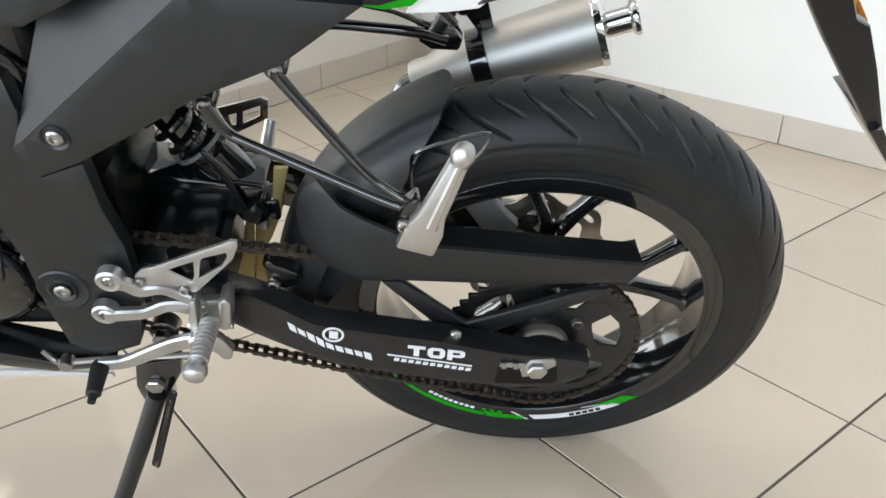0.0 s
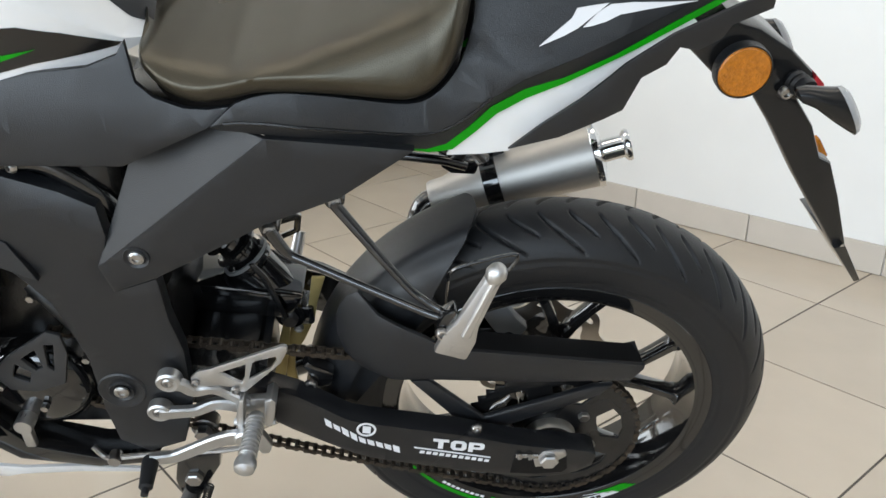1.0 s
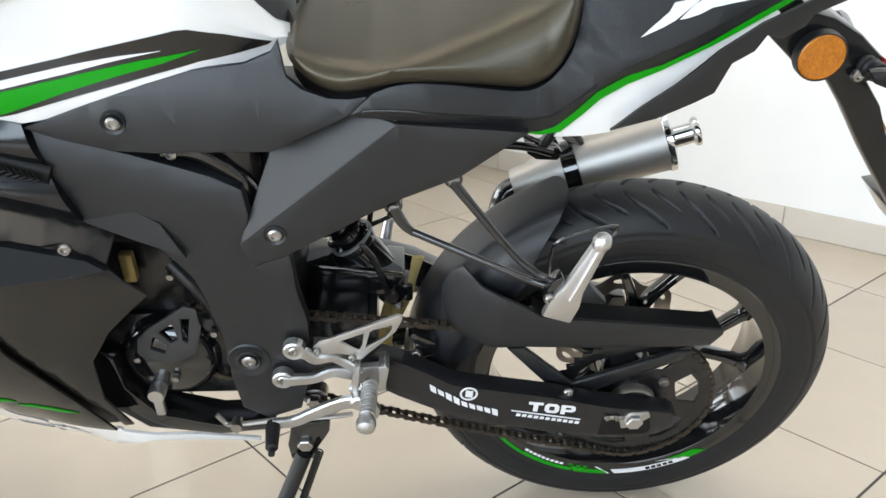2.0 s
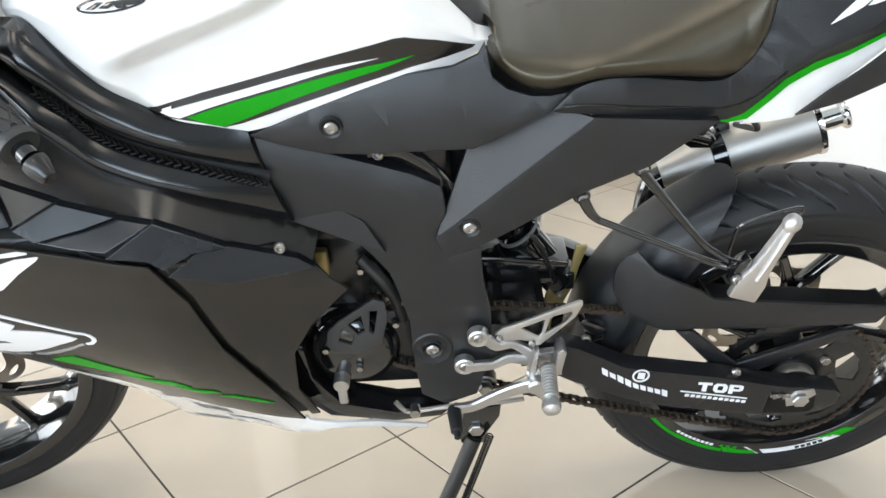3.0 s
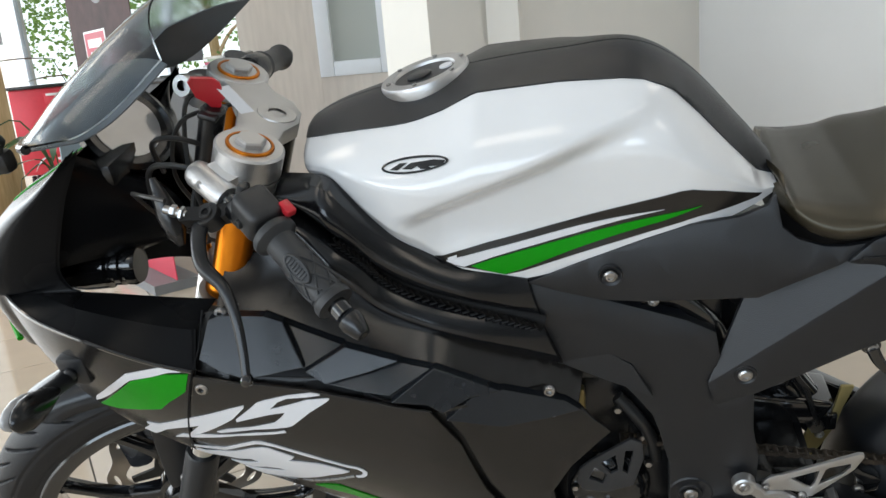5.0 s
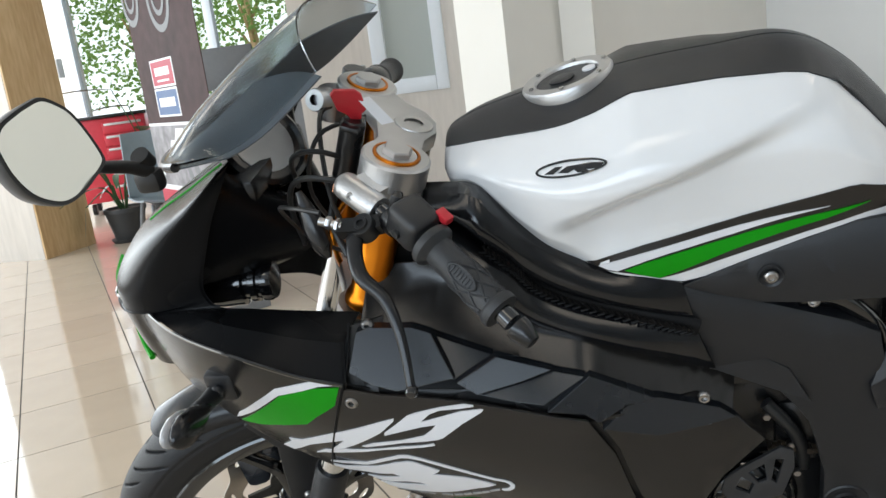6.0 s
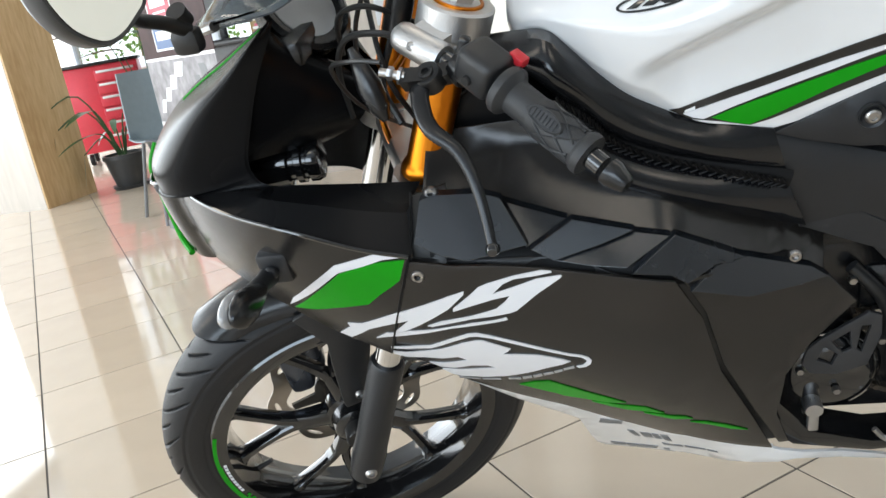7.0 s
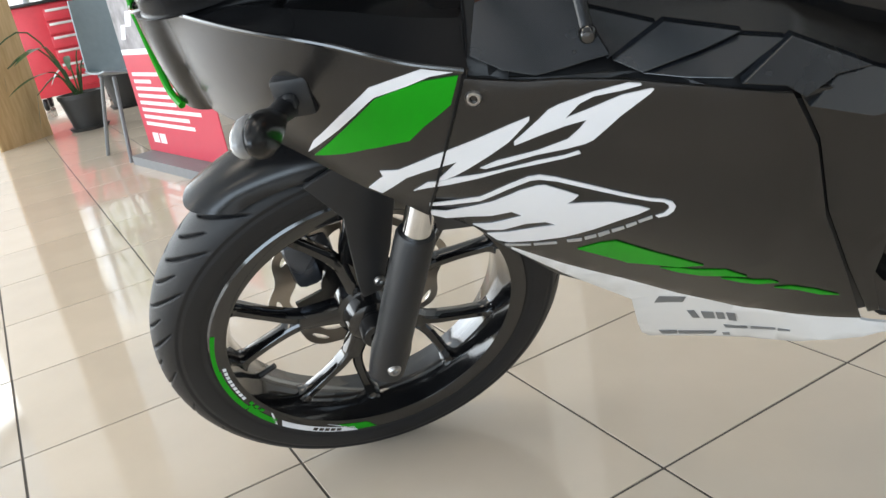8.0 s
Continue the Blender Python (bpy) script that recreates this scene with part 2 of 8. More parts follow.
def sheet(outline, surf, thick=0.004, off=0.0, step=0.03, round_edge=0.0025, curve=0, mirror=False, flip=1):
    """A moulded panel: an outline in (x, z), laid on the surface y = surf(x, z) and given thickness inwards."""
    if curve:
        P = smooth_line([(x, 0, z) for x, z in outline] + [(outline[0][0], 0, outline[0][1])], curve)[:-1]
        outline = [(p.x, p.z) for p in P]
    bm = bmesh.new()
    vs = [bm.verts.new((x, 0, z)) for x, z in outline]
    for a, b in zip(vs, vs[1:] + vs[:1]):
        bm.edges.new((a, b))
    bmesh.ops.triangle_fill(bm, use_beauty=True, use_dissolve=False, edges=bm.edges[:])
    xs, zs = [x for x, _ in outline], [z for _, z in outline]
    if step:
        for axis, lo, hi in ((0, min(xs), max(xs)), (2, min(zs), max(zs))):
            k = math.floor(lo / step) + 1
            while k * step < hi:
                co, no = [0, 0, 0], [0, 0, 0]
                co[axis], no[axis] = k * step, 1
                bmesh.ops.bisect_plane(bm, geom=bm.verts[:] + bm.edges[:] + bm.faces[:], plane_co=co, plane_no=no, dist=1e-5)
                k += 1
    for f in bm.faces:
        f.normal_update()
        if f.normal.y > 0:
            f.normal_flip()
    rim = [v for v in bm.verts if v.is_boundary]
    for v in bm.verts:
        v.co.y = surf(v.co.x, v.co.z) - off
    front = bm.faces[:]
    r = bmesh.ops.extrude_face_region(bm, geom=front, use_keep_orig=True)
    back = {e for e in r["geom"] if isinstance(e, bmesh.types.BMVert)}
    for v in back:
        v.co.y += thick
    bmesh.ops.recalc_face_normals(bm, faces=bm.faces)
    if round_edge:
        es = [e for e in bm.edges if e.verts[0] not in back and e.verts[1] not in back and e.calc_face_angle(0) > 0.9]
        bmesh.ops.bevel(bm, geom=es, offset=round_edge, segments=2, affect="EDGES", profile=0.5, clamp_overlap=True)
    if mirror:
        for v in bm.verts:
            v.co.y = -v.co.y
        bmesh.ops.reverse_faces(bm, faces=bm.faces)
    return bm


def loft(sections, close_ends=True):
    """Skins rings of points, each ring with as many points as the next."""
    bm = bmesh.new()
    rings = [[bm.verts.new(p) for p in s] for s in sections]
    n = len(rings[0])
    for a, b in zip(rings, rings[1:]):
        for k in range(n):
            bm.faces.new((a[k], a[(k + 1) % n], b[(k + 1) % n], b[k]))
    if close_ends:
        bm.faces.new(rings[0][::-1])
        bm.faces.new(rings[-1])
    return bm


def grid(fn, nu, nv, wrap_u=False):
    """A skin fn(u, v) over the unit square."""
    bm = bmesh.new()
    V = [[bm.verts.new(fn(i / (nu if wrap_u else nu - 1), j / (nv - 1))) for j in range(nv)] for i in range(nu)]
    for i in range(nu if wrap_u else nu - 1):
        for j in range(nv - 1):
            a, b = V[i], V[(i + 1) % nu]
            bm.faces.new((a[j], b[j], b[j + 1], a[j + 1]))
    return bm


def skin(fn, nu, nv, off):
    """Two skins, one behind the other, for a panel with a sharp tip."""
    off = Vector(off)
    return join(grid(fn, nu, nv), grid(lambda u, v: fn(u, v) + off, nu, nv))


def shell(bm, thick):
    """Gives an open skin a thickness along its normals."""
    bmesh.ops.recalc_face_normals(bm, faces=bm.faces)
    bmesh.ops.solidify(bm, geom=bm.faces[:], thickness=thick)
    return bm


# ---------------- the room ----------------
TILE_A, TILE = radians(38.35), 0.4223
TILE_O = Vector((-0.967, -0.111, FLOOR))
TU = Vector((math.cos(TILE_A), math.sin(TILE_A), 0))
TV = Vector((-math.sin(TILE_A), math.cos(TILE_A), 0))

M_TILE = mat("beige_porcelain_tile", (0.56, 0.477, 0.38), 0.06, vary=0.04, scale=9, island=0.035, rough_vary=0.025, spec=0.55, bump=0.03, bump_scale=34)
M_GROUT = mat("dark_grout", (0.08, 0.07, 0.06), 0.8, vary=0.25, scale=60)
M_SKIRT = mat("skirting_tile", (0.58, 0.53, 0.47), 0.3, vary=0.05, scale=9)
M_WALL = mat("white_wall_paint", (0.82, 0.82, 0.81), 0.75, vary=0.02, scale=6, bump=0.1, bump_scale=220)
M_WALL2 = mat("cream_wall_paint", (0.76, 0.73, 0.67), 0.7, vary=0.03, scale=5, bump=0.1, bump_scale=220)
# for walls out of view; greyed to darken what the bike reflects
M_WALL3 = mat("unseen_wall_grey", (0.4, 0.395, 0.385), 0.7, vary=0.03, scale=5, bump=0.1, bump_scale=220)
# ceiling out of view; daylight's blue cast is put into its colour
M_CEIL = mat("ceiling_daylight_tint", (0.53, 0.575, 0.63), 0.85, vary=0.02, scale=4)
M_MARBLE = mat("travertine_panel", (0.6, 0.555, 0.5), 0.4, vary=0.1, scale=7, stretch=(5, 5, 0.7), bump=0.1, bump_scale=90)
M_WOOD = mat("oak_veneer", (0.5, 0.31, 0.14), 0.45, scale=9, stretch=(5, 5, 0.8), colour2=(0.72, 0.52, 0.29))
M_PVC = mat("white_window_frame", (0.75, 0.8, 0.85), 0.35, vary=0.02)
M_FROST = mat("frosted_pane", (0.36, 0.39, 0.36), 0.35, vary=0.05, scale=3)
M_GREYFL = mat("pale_floor", (0.6, 0.56, 0.53), 0.2, vary=0.06, scale=5)

floor = tagged(part("floor", box((-12, -8, FLOOR - 0.06), (4, 9, FLOOR - 0.0018)), M_GROUT), "beige glossy porcelain tile floor with dark grout", "floor", kind="structure")


def wall(name, a, b, h0, h1, thick, material, label, sgn=1):
    """An upright wall from a to b on the plan; its thickness lies to the far side."""
    a, b = Vector((*a, 0)), Vector((*b, 0))
    d = (b - a).normalized()
    n = Vector((-d.y, d.x, 0)) * sgn
    bm = bmesh.new()
    lo = [a, b, b + n * thick, a + n * thick]
    v0 = [bm.verts.new(p + Vector((0, 0, h0))) for p in lo]
    v1 = [bm.verts.new(p + Vector((0, 0, h1))) for p in lo]
    bm.faces.new(v0[::-1])
    bm.faces.new(v1)
    for i in range(4):
        bm.faces.new((v0[i], v0[(i + 1) % 4], v1[(i + 1) % 4], v1[i]))
    return tagged(part(name, bm, material), label, "wall", kind="structure")


CORNER = (-0.163, 2.517)
RIGHT_END = (3.9, -1.65)
LEFT_END = (-1.1, 1.18)
wall("wall_east", CORNER, RIGHT_END, FLOOR, CEIL, 0.2, M_WALL, "white painted showroom wall", 1)
wall("wall_north", LEFT_END, CORNER, FLOOR, CEIL, 0.2, M_WALL2, "cream painted showroom wall", 1)


def skirting(name, a, b, step, start):
    a, b = Vector((*a, FLOOR)), Vector((*b, FLOOR))
    d = (b - a).normalized()
    n = Vector((d.y, -d.x, 0))
    top = empty(name)
    tagged(top, "beige tile skirting along the wall foot", "skirting", kind="structure")
    m = Matrix(((d.x, n.x, 0, 0), (d.y, n.y, 0, 0), (0, 0, 1, 0), (0, 0, 0, 1)))
    s, L = start - step, (b - a).length
    while s < L:
        s0, s1 = max(s, 0) + 0.0015, min(s + step, L) - 0.0015
        if s1 - s0 > 0.02:
            part("tile", box((s0, 0.0005, 0.001), (s1, 0.009, 0.0935), 0.0015, seg=1), M_SKIRT, top)
        s += step
    top.matrix_basis = Matrix.Translation(a) @ m
    return top


skirting("skirting_east", CORNER, RIGHT_END, 0.42, 0.341)
skirting("skirting_north", LEFT_END, CORNER, 0.40, 0.163)

# ---------------- the motorcycle ----------------
LEAN = 16.5
bike = tagged(empty("motorcycle", None, pose(0, 0, 0, LEAN, 0, 0)), "black, white and green sports motorcycle leaning on its side stand", "motorcycle")


def fair_ridge(x):
    d = max(0.0, -0.842 - x)
    return 0.71 + 0.838 * d * d - 0.028 * d if x < -0.842 else 0.71 - 0.5 * (x + 0.842)


def fair(x, z):
    ze = fair_ridge(x)
    y = -0.236
    if x > -0.85:
        y += 0.4 * (x + 0.85)
    if x < -1.2:
        y += 2.3 * (x + 1.2) ** 2
    up = 1.15 if x > -1.2 else max(0.45, 1.15 + 5 * (x + 1.2))
    tuck = min(1.4, max(0.4, 0.45 + 3.4 * (-0.72 - x)))  # the flank draws in towards the belly
    turn = 0.3 / tuck
    d = max(0.0, ze - z)
    inward = tuck * d * d if d < turn else 0.3 * turn + 0.6 * (d - turn)
    return y + (inward if z < ze else up * (z - ze))


def cover(x, z):
    return -0.128 + 0.35 * max(0.0, z - 0.815)


def leg(x, z):
    # folded: a flat upper band that leans inwards above a slanting crease
    crease = 0.744 - 0.34 * (x + 0.62)
    return -0.122 - 0.05 * max(0.0, -0.62 - x) + (0.42 * max(0.0, z - crease) if z > 0.6 else 0.0)


CREASE = [(-0.382, 0.821), (-0.369, 0.8245), (-0.356, 0.8255), (-0.335, 0.825), (-0.313, 0.823), (-0.261, 0.816), (-0.206, 0.809), (-0.178, 0.807), (-0.156, 0.812), (-0.134, 0.825), (-0.113, 0.843), (-0.081, 0.862), (-0.044, 0.877), (0.012, 0.898), (0.064, 0.918), (0.126, 0.942), (0.2, 0.972)]


def tail(x, z):
    # the panel folds inwards above a crease that climbs to the rear
    zc = float(np.interp(x, [p[0] for p in CREASE], [p[1] for p in CREASE]))
    return -0.13 + 0.12 * max(0.0, x + 0.3) + 0.5 * max(0.0, z - 0.88) + 0.3 * max(0.0, min(z, 0.9) - zc) + 0.45 * min(0.016, max(0.0, zc - z))


def bump_in(f, d):
    return lambda x, z: f(x, z) + d


def smooth2(pts, n=4):
    return [(p.x, p.z) for p in smooth_line([(x, 0, z) for x, z in pts], n)]


# wheels
R_AXLE, R_TYRE = Vector((0.0094, 0.016, 0.3193)), 0.3187
F_AXLE, F_TYRE = Vector((-1.374, 0.018, 0.306)), 0.31
STEER_AXIS = Vector((0.387, 0, 0.922)).normalized()
STEER = Matrix.Rotation(radians(-0.66), 3, "X") @ Matrix.Rotation(radians(23.4), 3, STEER_AXIS)
R_TILT = Matrix.Rotation(radians(1.3), 4, "X") @ Matrix.Rotation(radians(-2.08), 4, "Z")


def tyre_mesh(R, half, bead, grooves, n=1300, m=90):
    """A round-shouldered road tyre with curved grooves cut into the tread."""
    bm = bmesh.new()
    rings = []
    gs = 2 * math.pi / grooves
    for i in range(n):
        th = 2 * math.pi * i / n
        ring = []
        for j in range(m + 1):
            s = -1 + 2 * j / m
            a = abs(s)
            if a < 0.66:
                q = a / 0.66
                y = half * math.sin(q * 1.25) / math.sin(1.25) * 0.985
                r = R - (1 - math.cos(q * 1.25)) * half * 0.92
            else:
                q = (a - 0.66) / 0.34
                r0 = R - (1 - math.cos(1.25)) * half * 0.92
                y = half * (0.985 + 0.03 * math.sin(q * math.pi) - 0.05 * q * q)
                r = r0 + (bead - r0) * q
            dep = 0.0
            if a < 0.66:
                sgn = 1 if s > 0 else -1
                ph = (th / gs + (0.5 if sgn > 0 else 0.0)) % 1.0
                q = a / 0.66
                for c0, q0, q1, sl in ((0.22, 0.12, 0.92, 0.8), (0.72, 0.1, 0.6, 0.5)):
                    if q0 < q < q1:
                        w = (q - q0) / (q1 - q0)
                        c = c0 - sl * (w**1.35) - 0.2
                        dd = abs((ph - c + 0.5) % 1.0 - 0.5) * gs * r
                        wid = 0.004 * math.sin(math.pi * min(1, w * 0.92 + 0.08)) ** 0.5
                        if dd < wid:
                            dep = max(dep, 0.0045 * min(1, (wid - dd) / 0.002))
            elif 0.662 < a < 0.7 or 0.93 < a < 0.95:
                dep = 0.0016
            nrm = (math.sin(a / 0.66 * 1.25) if a < 0.66 else 1.0)
            rr = r - dep * math.sqrt(max(0, 1 - nrm * nrm * 0.9))
            yy = math.copysign(y, s) - math.copysign(dep * nrm * 0.8, s)
            ring.append(bm.verts.new((rr * math.cos(th), yy, rr * math.sin(th))))
        rings.append(ring)
    for i in range(n):
        a, b = rings[i], rings[(i + 1) % n]
        for j in range(m):
            bm.faces.new((a[j], a[j + 1], b[j + 1], b[j]))
    return bm




def arc_band(r0, r1, a0, a1, y, t=0.0006, n=28, shift=0.0):
    """A thin decal on a wheel's flank between two radii."""
    bm = bmesh.new()
    front, back = [], []
    for k in range(n + 1):
        a = radians(a0 + (a1 - a0) * k / n)
        sh = radians(shift)
        front.append([bm.verts.new((r0 * math.cos(a), y, r0 * math.sin(a))), bm.verts.new((r1 * math.cos(a + sh), y, r1 * math.sin(a + sh)))])
        back.append([bm.verts.new((r0 * math.cos(a), y + t, r0 * math.sin(a))), bm.verts.new((r1 * math.cos(a + sh), y + t, r1 * math.sin(a + sh)))])
    for k in range(n):
        f, g, b, c = front[k], front[k + 1], back[k], back[k + 1]
        bm.faces.new((f[0], f[1], g[1], g[0]))
        bm.faces.new((b[0], c[0], c[1], b[1]))
        bm.faces.new((f[1], b[1], c[1], g[1]))
        bm.faces.new((f[0], g[0], c[0], b[0]))
    bm.faces.new((front[0][0], back[0][0], back[0][1], front[0][1]))
    bm.faces.new((front[-1][0], front[-1][1], back[-1][1], back[-1][0]))
    return bm


def spoke_arm(pts, wide, deep):
    """A cast spoke with a flat outer face and rounded edges: points (angle, radius), its width in the plane of the wheel and its depth across."""
    P = smooth_line([(r * math.cos(radians(a)), 0, r * math.sin(radians(a))) for a, r in pts], 5)
    secs = []
    for i, p in enumerate(P):
        d = (P[min(i + 1, len(P) - 1)] - P[max(i - 1, 0)]).normalized()
        n = Vector((-d.z, 0, d.x))
        t = i / (len(P) - 1) * (len(wide) - 1)
        w, h = (float(np.interp(t, range(len(q)), q)) for q in (wide, deep))
        secs.append([p + n * (w * u) + Vector((0, h * v, 0)) for u, v in ((-0.55, -1), (0.55, -1), (0.9, -0.75), (1, 0), (0.9, 0.75), (0.55, 1), (-0.55, 1), (-0.9, 0.75), (-1, 0), (-0.9, -0.75))])
    return loft(secs)


def wheel(name, R, half, rim_half, grooves, m, spin, label, bead):
    w = empty(name, bike, m)
    w["label"] = label
    part("tyre", tyre_mesh(R, half, bead - 0.002, grooves), M_RUBBER, w, "black road tyre with curved tread grooves", sharp=60)
    h, b = rim_half, bead
    prof = [(b - 0.003, -h), (b, -h + 0.003), (b - 0.002, -h + 0.008), (b - 0.015, -h + 0.014), (b - 0.021, -h * 0.6), (b - 0.03, -0.012), (b - 0.03, 0.012), (b - 0.021, h * 0.6), (b - 0.015, h - 0.014), (b - 0.002, h - 0.008), (b, h - 0.003), (b - 0.003, h),
            (b - 0.022, h - 0.0005), (b - 0.026, h - 0.003), (b - 0.028, h - 0.012), (b - 0.031, h * 0.5), (b - 0.034, 0.014), (b - 0.035, 0.0), (b - 0.034, -0.014), (b - 0.031, -h * 0.5), (b - 0.028, -h + 0.012), (b - 0.026, -h + 0.003), (b - 0.022, -h + 0.0005)]
    part("rim", lathe(prof, (0, 0, 0), (0, 1, 0), 128, True), M_GLOSS, w, "gloss black cast rim")
    part("hub", lathe([(0.0, -0.045), (0.03, -0.045), (0.038, -0.04), (0.042, -0.018), (0.05, -0.014), (0.05, 0.014), (0.042, 0.018), (0.038, 0.04), (0.03, 0.045), (0, 0.045)], (0, 0, 0), (0, 1, 0), 40), M_GLOSS, w)
    e = b - 0.031
    for k in range(5):
        a0 = spin + 72 * k
        part("spoke_root", spoke_arm([(a0, 0.035), (a0, 0.07), (a0, 0.106)], [0.019, 0.016, 0.0155], [0.017, 0.015, 0.012]), M_GLOSS, w)
        for sg in (-1, 1):
            part("spoke", spoke_arm([(a0 + sg * 2.5, 0.085), (a0 + sg * 5.2, 0.115), (a0 + sg * 11.0, 0.155), (a0 + sg * 15.2, e - 0.012), (a0 + sg * 16.4, e + 0.003)], [0.009, 0.0088, 0.0075, 0.0085, 0.016], [0.012, 0.0125, 0.012, 0.013, 0.02]), M_GLOSS, w)
    # air valve
    va = radians(spin + 30)
    part("valve", tube([((e + 0.004 - q) * math.cos(va), 0, (e + 0.004 - q) * math.sin(va)) for q in (0, 0.02, 0.036)], [0.006, 0.0045, 0.0045], 10), M_CABLE, w, "black rubber tyre valve")
    return w


rear_wheel = wheel("rear_wheel", R_TYRE, 0.06, 0.057, 26, Matrix.Translation(R_AXLE) @ R_TILT, 83, "rear wheel with gloss black rim and green rim stickers", 0.2365)
front_wheel = wheel("front_wheel", F_TYRE, 0.05, 0.0505, 24, Matrix.Translation(F_AXLE) @ STEER.to_4x4(), 168.9, "front wheel turned to the side with gloss black rim", 0.2386)

# rear wheel: rim stickers, sprocket, brake disc
def rim_decals(w, y, a0, b):
    r1, r0, yy = b - 0.0035, b - 0.0205, y - 0.0008
    part("sticker", arc_band(r1 - 0.006, r1, a0 - 58, a0 - 40, yy), M_GREEN, w, "green rim sticker")
    part("sticker", arc_band(r1 - 0.0075, r1, a0 - 40, a0 - 16, yy), M_GREEN, w)
    part("sticker", arc_band(r1 - 0.0095, r1, a0 - 16, a0 - 1.5, yy, shift=1), M_GREEN, w)
    for i, j in ((0, 0), (1, 1), (0, 2), (1, 3), (0, 4)):  # chequered patch
        part("sticker", arc_band(r0 + 0.0052 * i, r0 + 0.0052 * (i + 1), a0 - 18 + 1.6 * j, a0 - 16.3 + 1.6 * j, yy - 0.0002, n=3), M_GREEN, w)
    part("sticker", arc_band(r0, r1, a0 - 6.5, a0 - 5.3, yy, shift=6), M_DECALW, w, "white rim sticker")
    part("sticker", arc_band(r1 - 0.0105, r1, a0 + 0.8, a0 + 33, yy, shift=2), M_DECALW, w, "white rim sticker")
    part("sticker", arc_band(r0, r1 - 0.0105, a0 + 21, a0 + 22.6, yy, shift=9), M_DECALW, w)
    for k in range(3):
        part("sticker", arc_band(r0 + 0.005 * k, r0 + 0.005 * (k + 1), a0 + 26 + 3 * k, a0 + 38 + 1.2 * k, yy, shift=2.4), M_GREEN, w)
    for k in range(9):
        part("printed_bar", arc_band(r1 - 0.0155, r1 - 0.0105, a0 - 41 + 2.3 * k, a0 - 39.4 + 2.3 * k, yy, n=2), M_DECALW, w)
    for k in range(5):
        part("printed_bar", arc_band(r1 - 0.0085, r1 - 0.0025, a0 + 16 + 2.5 * k, a0 + 17.8 + 2.5 * k, yy - 0.0007, n=2), M_GLOSS, w)


rim_decals(rear_wheel, -0.057, 271, 0.2365)
rim_decals(front_wheel, -0.0505, 213, 0.2386)

# panels
part("side_panel", sheet([(-0.7304, 0.808), (-0.6574, 0.8326), (-0.6002, 0.85), (-0.5461, 0.8649), (-0.4927, 0.8707), (-0.4638, 0.8815), (-0.4558, 0.8938), (-0.449, 0.858), (-0.433, 0.845), (-0.406, 0.836), (-0.384, 0.835), (-0.352, 0.839), (-0.386, 0.818), (-0.45, 0.787), (-0.472, 0.776), (-0.542, 0.776), (-0.601, 0.776), (-0.646, 0.78), (-0.695, 0.794)], cover, 0.006), M_PLASTIC, bike, "matt black side panel below the tank")


def facet(x, z):
    # a bent plane that meets the main cover along its lower rear edge
    t = (x + 0.423) * 0.638 - (z - 0.73) * 0.77
    return -0.1285 + 0.62 * max(0.0, -t - 0.002)


part("side_facet", sheet([(-0.472, 0.776), (-0.386, 0.817), (-0.332, 0.808), (-0.514, 0.657), (-0.523, 0.651)], facet, 0.006, step=0.04, round_edge=0.001), M_PLASTIC, bike, sharp=12)
part("side_cover", sheet([(-0.332, 0.808), (-0.257, 0.802), (-0.188, 0.796), (-0.263, 0.74), (-0.343, 0.706), (-0.416, 0.663), (-0.467, 0.634), (-0.513, 0.616), (-0.523, 0.651), (-0.514, 0.657)], cover, 0.012), M_PLASTIC, bike, "matt black triangular side cover")
part("frame_cover", sheet([(-0.735, 0.806), (-0.648, 0.773), (-0.547, 0.737), (-0.514, 0.72), (-0.509, 0.687), (-0.519, 0.647), (-0.511, 0.612), (-0.467, 0.629), (-0.464, 0.57), (-0.455, 0.521), (-0.456, 0.438), (-0.477, 0.36), (-0.524, 0.341), (-0.558, 0.364), (-0.565, 0.421), (-0.566, 0.506), (-0.579, 0.566), (-0.587, 0.594), (-0.605, 0.622), (-0.622, 0.645), (-0.666, 0.674), (-0.702, 0.685), (-0.705, 0.718), (-0.724, 0.755)], leg, 0.02, round_edge=0.006), M_PLASTIC, bike, "matt black frame cover with footrest mounts")
part("cover_blade", sheet([(-0.701, 0.722), (-0.66, 0.71), (-0.612, 0.679), (-0.588, 0.634), (-0.636, 0.655), (-0.697, 0.684)], lambda x, z: leg(x, z) - 0.002 + 0.14 * (z - 0.68) - 0.02 * (x + 0.65), 0.008, step=0.02, round_edge=0.001), M_PLASTIC, bike, sharp=12)
